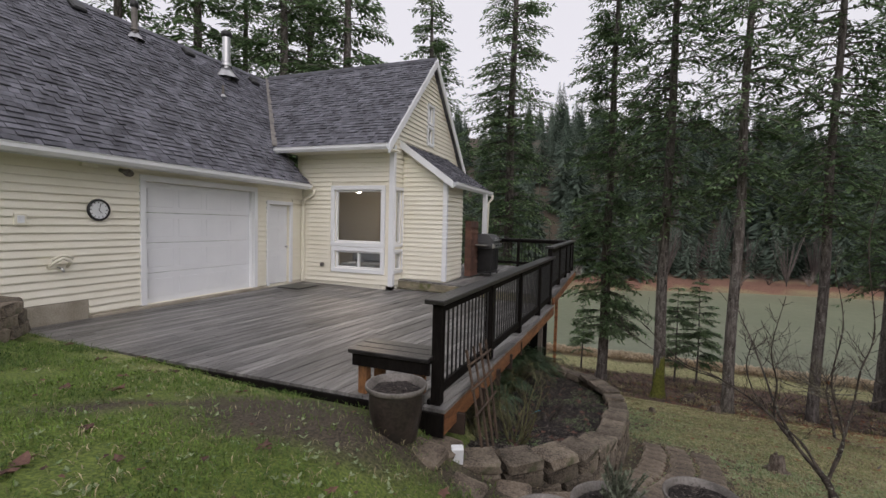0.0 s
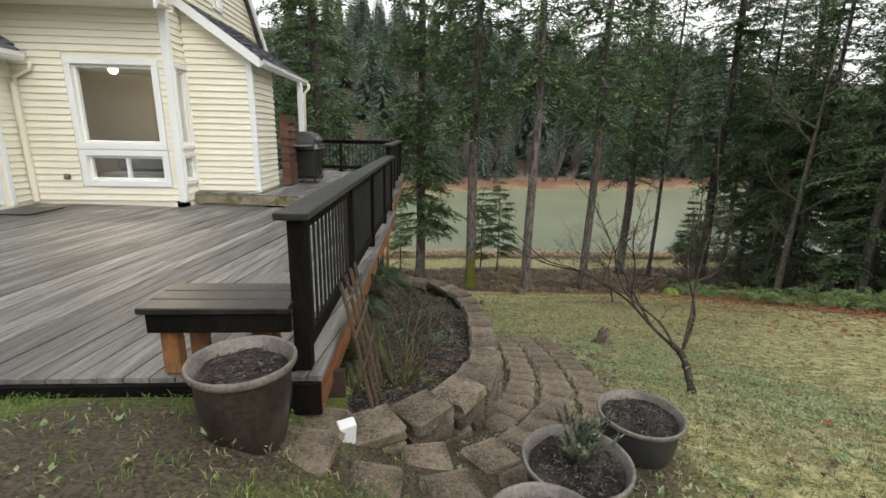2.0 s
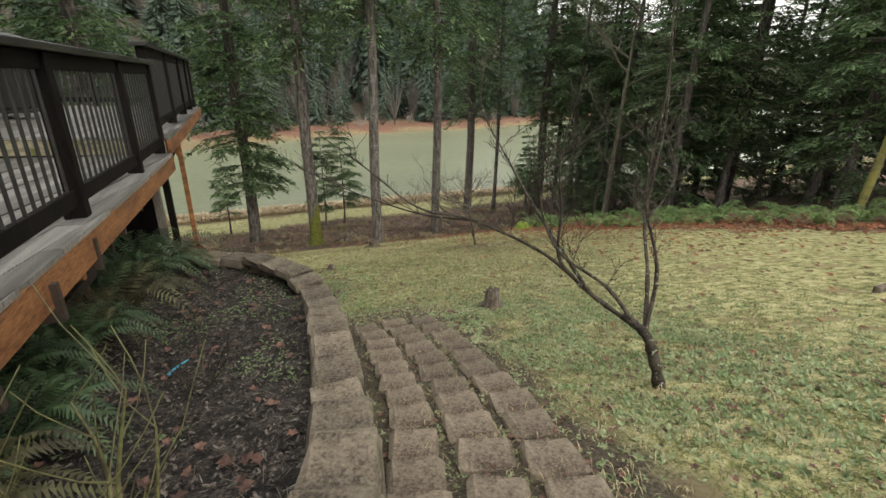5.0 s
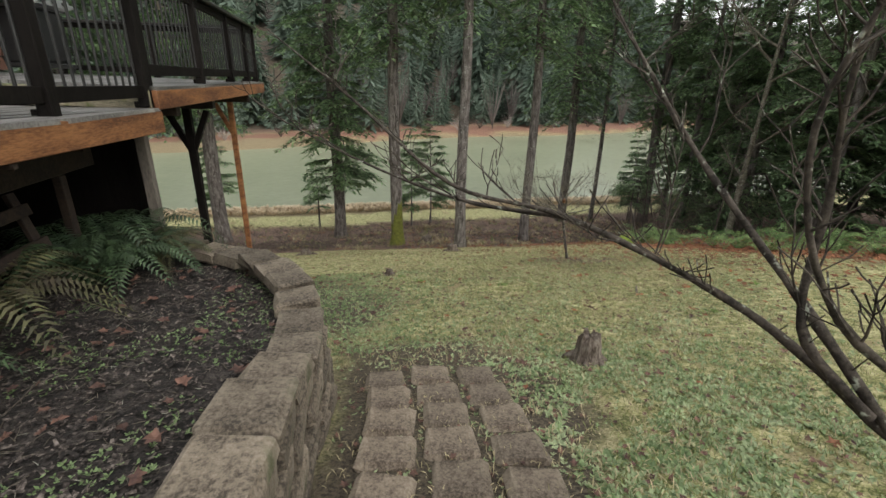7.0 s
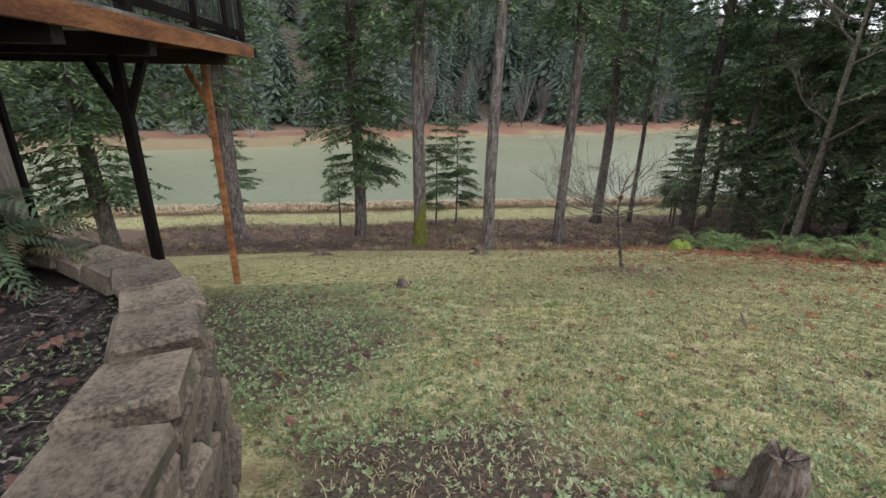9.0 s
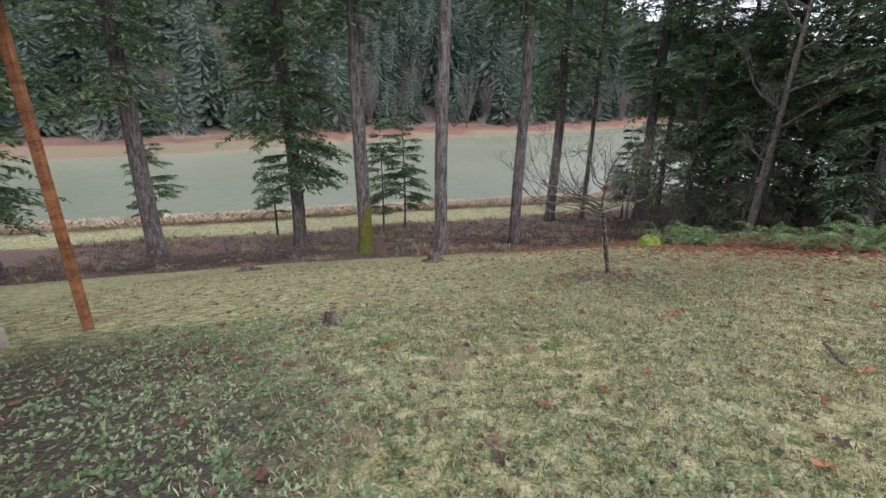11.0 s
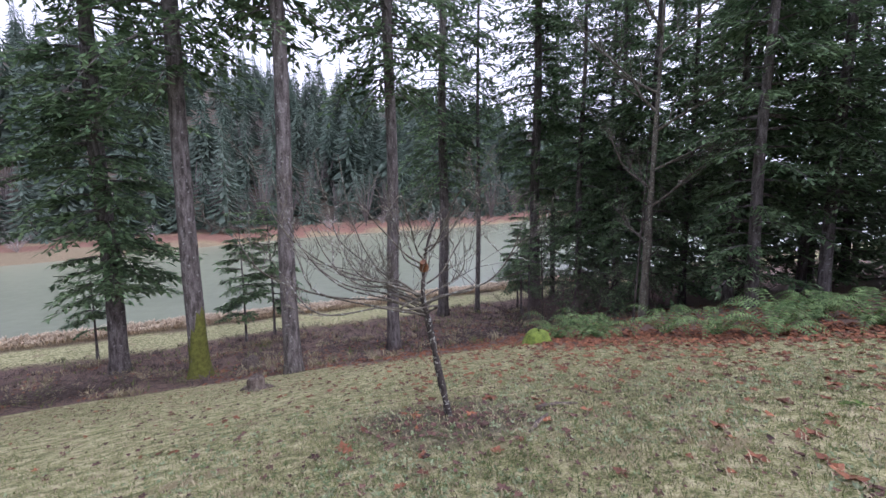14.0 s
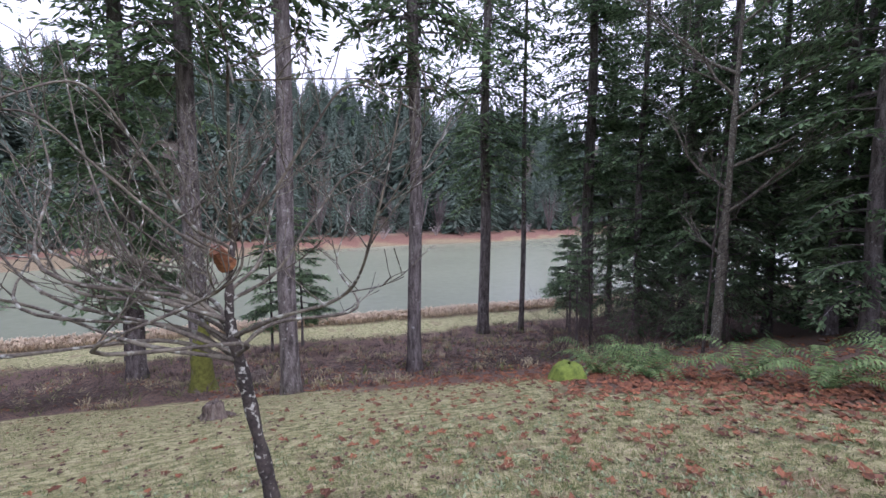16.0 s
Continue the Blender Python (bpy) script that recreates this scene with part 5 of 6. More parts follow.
# ---- paved path ----
PATH = [(-1.3, 3.3), (-0.7, 3.28), (-0.15, 3.6), (0.38, 4.3), (0.68, 5.1), (0.9, 6.0), (1.04, 6.9), (1.1, 7.6), (1.12, 8.1)]
paved = thing("paved_path", "path of worn brown concrete stones going down the slope", "path", kind="structure")
stones = [block_geo(0.3 + rnd.uniform(-0.015, 0.012), 0.298 + rnd.uniform(-0.015, 0.015), 0.09, rnd, 0.014, 0.027).data("paving_stone", M_PAVER) for _ in range(8)]
for i, (p, d) in enumerate(curve(PATH, 0.345)):
    side = Vector((d.y, -d.x, 0))
    rz = math.degrees(math.atan2(d.y, d.x))
    wide = (-1, 0, 1) if i > 2 else (-0.5, 0.5)
    for k in wide:
        q = p + side * (k * 0.35 + rnd.uniform(-0.015, 0.015)) + d * (rnd.uniform(-0.03, 0.03) + 0.07 * (k == 0))
        if any((q - w).length < 0.22 for w, _ in WALL_LINE[::6]):
            continue
        sl = math.degrees(math.atan2(height(q.x + d.x * 0.3, q.y + d.y * 0.3) - height(q.x, q.y), 0.3))
        sl = max(-11, min(11, sl)) if i < 4 else sl
        part("paving_stone", stones[(i * 3 + int(k * 2)) % 8], None, paved, at=pose(q.x, q.y, height(q.x, q.y) - 0.045, 0, 0, rz + rnd.uniform(-6, 6)) @ pose(0, 0, 0, rnd.uniform(-2, 2), -sl * 0.7, 0))
M_CHIP = material("bark_chips", [(0.008, 0.006, 0.005), (0.035, 0.027, 0.023), (0.15, 0.125, 0.11)], 0.9, 20, 0.2, 60, rand=0.6)

# ---- pots ----
M_GLAZE = material("brown_glaze", [(0.018, 0.014, 0.012), (0.055, 0.043, 0.036)], 0.35, 5, 0.2, 40, spots=((0.02, 0.02, 0.018), 4, 0.6))
M_RESIN = material("dark_resin", [(0.02, 0.02, 0.02), (0.04, 0.04, 0.04)], 0.45, 6, 0.2)
M_RIMGREY = material("worn_grey_rim", [(0.1, 0.09, 0.08), (0.22, 0.2, 0.18)], 0.5, 8, 0.2)


def pot(x, y, base, r, h, label, mat, rim_mat, seed):
    rnd = random.Random(seed)
    t = thing("flower_pot", label, "flower pot", "pots by the path", at=pose(x, y, base))
    rb = r * 0.66
    part("body", Geo().lathe([(0.001, 0.0), (rb, 0), (rb + 0.01, 0.01), (rb + (r - rb) * 0.6, h * 0.55), (r - 0.03, h * 0.84), (r - 0.032, h * 0.88)], 36), mat, t, smooth=True)
    part("rim", Geo().lathe([(r - 0.032, h * 0.88), (r - 0.008, h * 0.91), (r, h * 0.94), (r, h * 0.988), (r - 0.004, h), (r - 0.013, h), (r - 0.019, h * 0.975), (r - 0.045, h * 0.8)], 36), rim_mat, t, smooth=True)
    g = Geo()
    n = 20
    g.v = [(0, 0, h * 0.9)]
    for j in range(1, 9):
        for k in range(n):
            a, q = 6.283 * k / n, (r - 0.043) * j / 8
            g.v.append((q * math.cos(a), q * math.sin(a), h * 0.87 + rnd.uniform(-0.012, 0.012)))
    g.f = [(0, 1 + k, 1 + (k + 1) % n) for k in range(n)] + [(1 + j * n + k, 1 + j * n + (k + 1) % n, 1 + (j + 1) * n + (k + 1) % n, 1 + (j + 1) * n + k) for j in range(7) for k in range(n)]
    part("soil", g, M_SOIL, t, "dark potting soil with bark bits")
    g = Geo()
    for i in range(420):
        a, q = rnd.random() * 6.283, (r - 0.06) * math.sqrt(rnd.random())
        p = Vector((q * math.cos(a), q * math.sin(a), h * 0.885 + rnd.uniform(0, 0.012)))
        b, l = rnd.random() * 6.28, rnd.uniform(0.008, 0.035)
        e, s = Vector((math.cos(b), math.sin(b), rnd.uniform(-0.3, 0.3))) * l, Vector((-math.sin(b), math.cos(b), 0)) * 0.004
        g.add([p - s, p + s, p + e + s * 0.6, p + e - s * 0.6], [(0, 1, 2, 3)])
    c = part("mulch_layer", g, M_CHIP, t)
    c["kind"] = "stuff"
    return t


pot(-1.52, 3.08, -0.07, 0.24, 0.43, "large brown glazed pot of bare soil beside the deck", M_GLAZE, M_RIMGREY, 1)
pot(-0.25, 2.46, height(-0.25, 2.46) - 0.06, 0.245, 0.34, "dark resin pot of bare soil with a pale rim", M_RESIN, M_RIMGREY, 2)
rose_pot = pot(0.08, 3.05, height(0.08, 3.05) - 0.07, 0.275, 0.34, "dark resin pot planted with rosemary", M_RESIN, M_RIMGREY, 3)
pot(0.68, 3.57, height(0.68, 3.57) - 0.05, 0.262, 0.36, "dark resin pot of bare soil with dead stalks", M_RESIN, M_RIMGREY, 4)
M_ROSEMARY = material("rosemary_leaf", [(0.09, 0.11, 0.07), (0.19, 0.21, 0.15)], 0.8, 6, 0, 30, rand=0.3)
rosemary = thing("rosemary_plant", "grey-green rosemary bush growing in a pot", "plant", at=pose(0.1, 3.06, height(0.08, 3.05) + 0.22))
rnd = random.Random(4)
for k in range(30):
    a, lean = rnd.random() * 6.28, rnd.uniform(0.05, 0.9)
    d = Vector((math.cos(a) * lean, math.sin(a) * lean, 1)).normalized()
    ln = rnd.uniform(0.14, 0.32)
    g = Geo().tube([Vector((0, 0, 0)), d * ln], [0.004, 0.0015], 4, False)
    for i in range(60):
        p = d * ln * (0.2 + 0.8 * i / 60)
        b = rnd.random() * 6.28
        e = (Vector((math.cos(b), math.sin(b), 0.5)) + d * 0.5).normalized() * 0.036
        s = e.cross(d).normalized() * 0.005
        g.add([p - s, p + s, p + e], [(0, 1, 2)])
    part("sprig", g, M_ROSEMARY, rosemary)

# ---- bench, grill and small things on the deck ----
M_CEDAR = material("orange_cedar", [(0.12, 0.05, 0.022), (0.32, 0.15, 0.06)], 0.6, 3, 0.4, 40, stretch=(2, 2, 0.4))
bench = thing("bench", "low dark-stained bench with cedar legs on the deck", "bench")
for i in range(3):
    part("seat_board", Geo().box((-2.18, 3.42 + i * 0.14, 0.425), (-1.4, 3.555 + i * 0.14, 0.462), 0.006), M_CAP, bench)
part("apron", Geo().box((-2.15, 3.45, 0.31), (-1.4, 3.485, 0.424), 0.004), M_RAIL, bench)
part("apron", Geo().box((-2.15, 3.77, 0.31), (-1.4, 3.805, 0.424), 0.004), M_RAIL, bench)
part("end_board", Geo().box((-2.165, 3.486, 0.31), (-2.13, 3.769, 0.424), 0.004), M_RAIL, bench)
for x, y in ((-2.08, 3.54), (-2.03, 3.74), (-1.6, 3.56), (-1.6, 3.72)):
    part("leg", Geo().box((x - 0.045, y - 0.03, 0.032), (x + 0.045, y + 0.06, 0.31), 0.01), M_CEDAR, bench)

M_LID = material("grey_enamel", [(0.06, 0.062, 0.065), (0.09, 0.09, 0.095)], 0.3, 5, 0.05)
grill = thing("gas_grill", "black gas grill with a domed lid standing on the upper deck", "grill", at=pose(-3.3, 12.2, UP + 0.03, 0, 0, -4))
part("cabinet", Geo().box((-0.25, -0.27, 0.1), (0.25, 0.27, 0.72), 0.02), M_BLACK, grill)
part("cook_box", Geo().box((-0.28, -0.33, 0.72), (0.28, 0.33, 0.86), 0.02), M_LID, grill)
part("lid", Geo().prism([(-0.28, 0.865), (0.28, 0.865), (0.27, 0.98), (0.18, 1.09), (0.0, 1.13), (-0.18, 1.1), (-0.27, 1.0)], -0.33, 0.33, "y"), M_LID, grill, "domed grey lid")
part("handle", Geo().tube([(0.3, -0.25, 0.95), (0.34, -0.22, 0.96), (0.34, 0.22, 0.96), (0.3, 0.25, 0.95)], [0.012] * 4, 8), M_METAL, grill, "steel handle", True)
for y0, y1 in ((0.335, 0.62), (-0.62, -0.335)):
    part("side_shelf", Geo().box((-0.24, y0, 0.8), (0.24, y1, 0.84), 0.01), M_METAL, grill, "steel side shelf")
part("control_panel", Geo().prism([(0.28, 0.74), (0.36, 0.76), (0.33, 0.86), (0.28, 0.86)], -0.33, 0.33, "y"), M_METAL, grill, "brushed steel control panel")
for y in (-0.2, 0.0, 0.2):
    part("knob", Geo().lathe([(0.001, 0.03), (0.02, 0.028), (0.024, 0.0)], 12, pose(0.345, y, 0.81, 0, 80, 0)), M_BLACK, grill, smooth=True)
for y0 in (-0.26, 0.01):
    part("cabinet_door", Geo().box((0.251, y0, 0.13), (0.268, y0 + 0.25, 0.69), 0.006), M_BLACK, grill)
part("thermometer", Geo().lathe([(0.001, 0.012), (0.03, 0.01), (0.034, 0.0)], 14, pose(0.262, 0, 1.0, 0, 75, 0)), M_METAL, grill, smooth=True)
part("base_frame", Geo().box((-0.28, -0.32, 0.05), (0.28, 0.32, 0.1), 0.01), M_BLACK, grill)
for x in (-0.24, 0.24):
    for y in (-0.28, 0.28):
        part("caster", Geo().tube([(x - 0.015, y, 0.026), (x + 0.015, y, 0.026)], [0.026, 0.026], 12), M_BLACK, grill, smooth=True)

# cedar screen beside the grill
M_CEDARS = material("cedar_screen", [(0.06, 0.028, 0.02), (0.14, 0.068, 0.045)], 0.75, 4, 0.4, rand=0.25)
screen = thing("wood_screen", "reddish brown cedar shingle screen beside the back door", "screen")
for i in range(9):
    part("shingle_course", Geo().prism([(-3.62, 0.24 + i * 0.16), (-3.44, 0.24 + i * 0.16), (-3.47, 0.41 + i * 0.16), (-3.62, 0.41 + i * 0.16)], BB + 0.02, BB + 0.65, "y"), M_CEDARS, screen)
porch = thing("porch_post", "white porch post under the shed roof", "post")
part("shaft", Geo().box((-3.55, 12.55, UP + 0.03), (-3.43, 12.67, 2.52), 0.01), M_WHITE, porch)
dsp = thing("downspout", "cream downspout elbow under the shed roof eave", "downspout")
part("elbow", Geo().tube([(-3.3, 12.7, 2.46), (-3.3, 12.7, 2.36), (-3.42, 12.72, 2.24), (-3.44, 12.72, 1.0)], [0.035] * 4, 8), M_SIDING, dsp, smooth=True)
mat_ = thing("doormat", "dark rubber doormat before the side door", "mat")
part("pad", Geo().box((-7.2, 8.3, 0.034), (-6.6, 9.0, 0.05), 0.006), M_BLACK, mat_)

# ---- things on the garage wall ----
clock = thing("wall_clock", "round outdoor clock with a black rim and white dial", "clock", at=pose(GX + 0.03, 4.6, 1.68, 0, 90, 0))
part("rim", Geo().lathe([(0.135, 0), (0.16, 0.0), (0.17, 0.02), (0.16, 0.04), (0.135, 0.035)], 40), M_BLACK, clock, smooth=True)
part("dial", Geo().lathe([(0.0005, 0.02), (0.137, 0.02)], 40), M_WHITE, clock)
for k in range(12):
    a = k * math.pi / 6
    part("hour_mark", Geo().box((0.105, -0.005, 0.021), (0.128, 0.005, 0.024), 0, pose(0, 0, 0, 0, 0, k * 30)), M_BLACK, clock)
for k, (ln, a) in enumerate(((0.07, 40), (0.1, 165))):
    part("pointer", Geo().box((-0.01, -0.004, 0.026 + k * 0.003), (ln, 0.004, 0.028 + k * 0.003), 0, pose(0, 0, 0, 0, 0, a)), M_BLACK, clock)
hose = thing("hose_hanger", "cream metal hose hanger on the siding", "hose hanger", at=pose(GX + 0.03, 4.05, 0.86, 0, 90, 0))
part("ring", Geo().tube([(-0.1, -0.13, 0.12), (-0.15, -0.05, 0.12), (-0.15, 0.05, 0.12), (-0.1, 0.13, 0.12)], [0.018] * 4, 8), M_SIDING, hose, smooth=True)
part("bracket", Geo().tube([(0.02, -0.12, 0.0), (-0.06, -0.1, 0.12), (-0.12, 0.0, 0.12), (-0.06, 0.1, 0.12), (0.02, 0.12, 0.0)], [0.022] * 5, 8), M_SIDING, hose, smooth=True)
part("faucet", Geo().tube([(0.02, 0.0, 0.0), (0.03, 0.0, 0.09), (0.08, 0.01, 0.12)], [0.018, 0.02, 0.016], 8), M_METAL, hose, smooth=True)
outlet = thing("outlet_box", "grey weatherproof outlet box on the siding", "outlet")
part("cover", Geo().box((GX + 0.024, 3.55, 1.44), (GX + 0.06, 3.69, 1.6), 0.008), M_SIDING, outlet)
part("flap", Geo().box((GX + 0.06, 3.58, 1.47), (GX + 0.068, 3.66, 1.57), 0.004), M_WHITE, outlet)
flood = thing("flood_light", "twin cream floodlight under the garage eave", "light", at=pose(GX + 0.02, 4.98, 2.34))
part("plate", Geo().lathe([(0.001, 0.03), (0.05, 0.03), (0.06, 0.0)], 16, pose(0, 0, 0, 0, 90, 0)), M_SIDING, flood, smooth=True)
for sgn in (-1, 1):
    part("lamp_head", Geo().lathe([(0.001, 0.0), (0.03, 0.0), (0.035, 0.06), (0.06, 0.13), (0.055, 0.13), (0.001, 0.1)], 16, pose(0.05, sgn * 0.07, -0.01, sgn * 25, 115, 0)), M_RIMGREY, flood, smooth=True)
bell = thing("eave_sensor", "small cream sensor box under the eave", "sensor")
part("body", Geo().box((GX + 0.02, 4.35, 2.32), (GX + 0.1, 4.58, 2.38), 0.01), M_SIDING, bell)
vent = thing("dryer_vent", "small grey wall vent beside the window", "vent")
part("hood", Geo().box((-6.85, WY - 0.09, 0.46), (-6.75, WY - 0.02, 0.56), 0.02), M_RIMGREY, vent)

# ---- things on the roof ----
def on_main(y, f):
    return Vector((EX + (RX - EX) * f, y, EZ + (RZ - EZ) * f))


def roof_pipe(y, f, r, h, cap, label, mat):
    p = on_main(y, f)
    t = thing("roof_pipe", label, "vent pipe", at=Matrix.Translation(p))
    part("flashing", Geo().lathe([(r * 3.2, -r * 0.2), (r * 2.0, r * 1.2), (r * 1.3, r * 2.2), (r * 1.02, r * 2.3)], 20), M_METAL, t, "grey metal flashing", True)
    part("pipe", Geo().lathe([(r, -0.1), (r, h)], 20), mat, t, smooth=True)
    if cap:
        part("collar", Geo().lathe([(r * 1.35, h * 0.28), (r * 1.4, h * 0.3), (r * 1.02, h * 0.36)], 20), mat, t, smooth=True)
        part("cap", Geo().lathe([(r * 1.0, h + 0.0), (r * 1.35, h + 0.02), (r * 1.4, h + 0.12), (r * 1.1, h + 0.15), (0.001, h + 0.17)], 20), M_BLACK, t, "dark rain cap", True)


roof_pipe(7.0, 0.86, 0.06, 0.66, True, "grey vent pipe with a dark cap on the roof", M_RIMGREY)
roof_pipe(9.4, 0.83, 0.1, 1.05, True, "shiny steel chimney pipe with a rain cap", M_METAL)
roof_pipe(8.55, 0.6, 0.03, 0.28, False, "thin plumbing vent pipe on the roof", M_RIMGREY)
for y, f in ((6.0, 0.93), (8.5, 0.93), (10.6, 0.9)):
    p = on_main(y, f)
    rv = thing("roof_vent", "low black roof vent near the ridge", "roof vent", "roof vents", at=Matrix.Translation(p) @ pose(0, 0, 0, 0, 45, 0))
    part("hood", Geo().box((-0.13, -0.14, 0.0), (0.13, 0.14, 0.1), 0.03), M_BLACK, rv)
# valley flashing
gv = Geo()
a, b = Vector((-7.88, 8.97, EAVE_Z + 0.02)), Vector((-10.5, 11.62, RIDGE_Z - 0.06))
nv = (nrm + nrg).normalized()
sdir = (b - a).normalized().cross(nv) * 0.06
gv.add([a - sdir + nv * 0.05, a + sdir + nv * 0.05, b + sdir + nv * 0.05, b - sdir + nv * 0.05, a + nv * 0.02, b + nv * 0.02], [(0, 1, 2, 3), (0, 4, 1), (3, 2, 5)])
part("valley_flashing", gv, M_RIMGREY, gable_roof, "grey metal valley flashing")

# ---- bed plants, trellis ----
rose = thing("rose_bush", "pruned rose bush with green thorny canes in the mulch", "shrub", at=pose(-0.84, 4.5, bed_z(4.5)))
rnd = random.Random(6)
M_CANE = material("green_cane", [(0.06, 0.05, 0.025), (0.15, 0.15, 0.06)], 0.6, 9, 0.2)
for k in range(9):
    a = k * 0.75
    g = Geo()
    grow(g, Vector((math.cos(a) * 0.06, math.sin(a) * 0.06, -0.03)), Vector((math.cos(a) * 0.4, math.sin(a) * 0.4, 1)).normalized(), rnd.uniform(0.4, 0.72), 0.013, rnd, 1, 0.2, 0.1)
    part("cane", g, M_CANE, rose, smooth=True)
small = thing("rose_bush", "small cut-back shrub in the mulch bed", "shrub", at=pose(-0.75, 6.3, bed_z(6.3)))
for k in range(7):
    a = k * 0.9
    g = Geo()
    grow(g, Vector((math.cos(a) * 0.05, math.sin(a) * 0.05, -0.03)), Vector((math.cos(a) * 0.6, math.sin(a) * 0.6, 1)).normalized(), rnd.uniform(0.2, 0.4), 0.008, rnd, 1, 0.25, 0.1)
    part("cane", g, M_TWIG, small, smooth=True)
M_TRELLIS = material("worn_trellis", [(0.04, 0.026, 0.018), (0.11, 0.072, 0.048)], 0.8, 5, 0.4)
trel = thing("trellis", "old wooden trellis leaning on the deck railing", "trellis")


def stick(name, p, q, r, parent):
    part(name, Geo().tube([p, Vector(p).lerp(Vector(q), 0.5) + Vector((0.006, 0, 0)), q], [r, r * 0.95, r], 5), M_TRELLIS, parent)


TRT = [Vector((-1.2, 3.85 + 0.22 * k, 0.46 - 0.02 * k)) for k in range(4)]
TRB = [Vector((-0.98, 3.76 + 0.16 * k, -0.5)) for k in range(4)]
for p, q in zip(TRT, TRB):
    stick("slat", p, q, 0.014, trel)
for f in (0.12, 0.34, 0.56):
    stick("cross_slat", TRT[0].lerp(TRB[0], f) + Vector((0.02, -0.08, 0)), TRT[3].lerp(TRB[3], f) + Vector((0.02, 0.08, 0)), 0.011, trel)
frame_ = thing("garden_rack", "dark weathered timber rack leaning under the deck", "garden rack", at=pose(-1.78, 8.1, -1.5, 0, -14, 0))
for k in range(3):
    part("rail", Geo().box((-0.02, -0.7, 0.1 + k * 0.28), (0.02, 1.0, 0.19 + k * 0.28), 0.005), M_BEAM, frame_)
for y in (-0.6, 0.2, 0.9):
    part("stile", Geo().box((-0.06, y, 0.0), (-0.02, y + 0.09, 0.85), 0.005), M_BEAM, frame_)
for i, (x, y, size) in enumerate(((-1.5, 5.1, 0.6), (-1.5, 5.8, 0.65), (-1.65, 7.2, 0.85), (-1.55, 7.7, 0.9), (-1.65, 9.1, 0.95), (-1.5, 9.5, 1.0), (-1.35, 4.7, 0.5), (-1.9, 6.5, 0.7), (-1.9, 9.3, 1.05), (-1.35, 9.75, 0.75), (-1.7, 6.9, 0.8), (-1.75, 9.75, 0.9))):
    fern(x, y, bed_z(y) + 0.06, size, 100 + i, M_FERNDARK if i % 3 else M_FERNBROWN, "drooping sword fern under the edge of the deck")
white = thing("white_box", "small white plastic box on the paving by the deck", "box", at=pose(-1.13, 3.44, -0.37, 12, 0, 25))
part("body", Geo().box((-0.05, -0.035, 0), (0.05, 0.035, 0.15), 0.006), M_WHITE, white)
M_BLUE = material("blue_plastic", [(0.02, 0.2, 0.3), (0.04, 0.3, 0.4)], 0.5, 5, 0)
scrap = thing("plastic_scrap", "torn strip of blue plastic lying on the mulch", "litter", at=pose(-1.0, 6.5, bed_z(6.5) + 0.03))
part("strip", Geo().tube([(0, 0, 0), (0.04, 0.05, 0.02), (0.07, 0.12, 0.005), (0.13, 0.15, 0.02)], [0.012, 0.008, 0.01, 0.005], 6), M_BLUE, scrap)

# ---- stumps, edging and sticks on the lawn ----
M_WOOD = material("rotten_wood", [(0.04, 0.03, 0.024), (0.13, 0.1, 0.08), (0.22, 0.19, 0.16)], 0.95, 6, 1.0, 40, stretch=(3, 3, 0.6))
rnd = random.Random(14)


def stump(x, y, r, h, seed, label="weathered grey tree stump in the lawn"):
    rn = random.Random(seed)
    t = thing("tree_stump", label, "stump", "stumps", at=pose(x, y, height(x, y)))
    g = Geo()
    n = 18
    prof = [(1.5, -0.08), (1.25, 0.03), (1.0, h * 0.4), (0.92, h * 0.85), (0.75, h), (0.05, h * 0.93)]
    wob = [1 + rn.uniform(-0.16, 0.16) for _ in range(n)]
    g.v = [(r * q * wob[k] * math.cos(6.283 * k / n), r * q * wob[k] * math.sin(6.283 * k / n), z + (rn.uniform(-0.04, 0.04) if z > h * 0.5 else 0)) for q, z in prof for k in range(n)]
    g.f = [(i * n + k, i * n + (k + 1) % n, (i + 1) * n + (k + 1) % n, (i + 1) * n + k) for i in range(len(prof) - 1) for k in range(n)]
    part("wood", g, M_WOOD, t)
    for k in range(4):
        a = k * 1.6 + rn.random()
        g = Geo().tube([(math.cos(a) * r, math.sin(a) * r, 0.06), (math.cos(a) * r * 1.8, math.sin(a) * r * 1.8, 0.0), (math.cos(a) * r * 2.5, math.sin(a) * r * 2.5, -0.08)], [r * 0.35, r * 0.25, r * 0.1], 6)
        part("root", g, M_WOOD, t, smooth=True)


stump(2.5, 8.1, 0.1, 0.27, 1, "rotten stump with shredded bark in the lawn")
stump(1.2, 13.3, 0.07, 0.12, 2)
stump(4.5, 22.2, 0.19, 0.34, 3, "dark broken stump at the edge of the lawn")
stump(-1.7, 25.3, 0.25, 0.25, 4)
stump(4.7, 29.9, 0.3, 0.4, 5)
moss = thing("mossy_stump", "low stump covered in bright green moss beside the ferns", "stump", at=pose(11.2, 20.3, height(11.2, 20.3)))
M_BRIGHT = material("bright_moss", [(0.09, 0.13, 0.02), (0.24, 0.31, 0.05)], 0.95, 9, 1.0, 50)
g = Geo()
n = 16
g.v = [(0.34 * q * math.cos(6.283 * k / n) * rnd.uniform(0.85, 1.15), 0.34 * q * math.sin(6.283 * k / n) * rnd.uniform(0.85, 1.15), z + rnd.uniform(-0.03, 0.03)) for q, z in ((1.3, -0.08), (1.1, 0.06), (0.9, 0.22), (0.6, 0.33), (0.1, 0.36)) for k in range(n)]
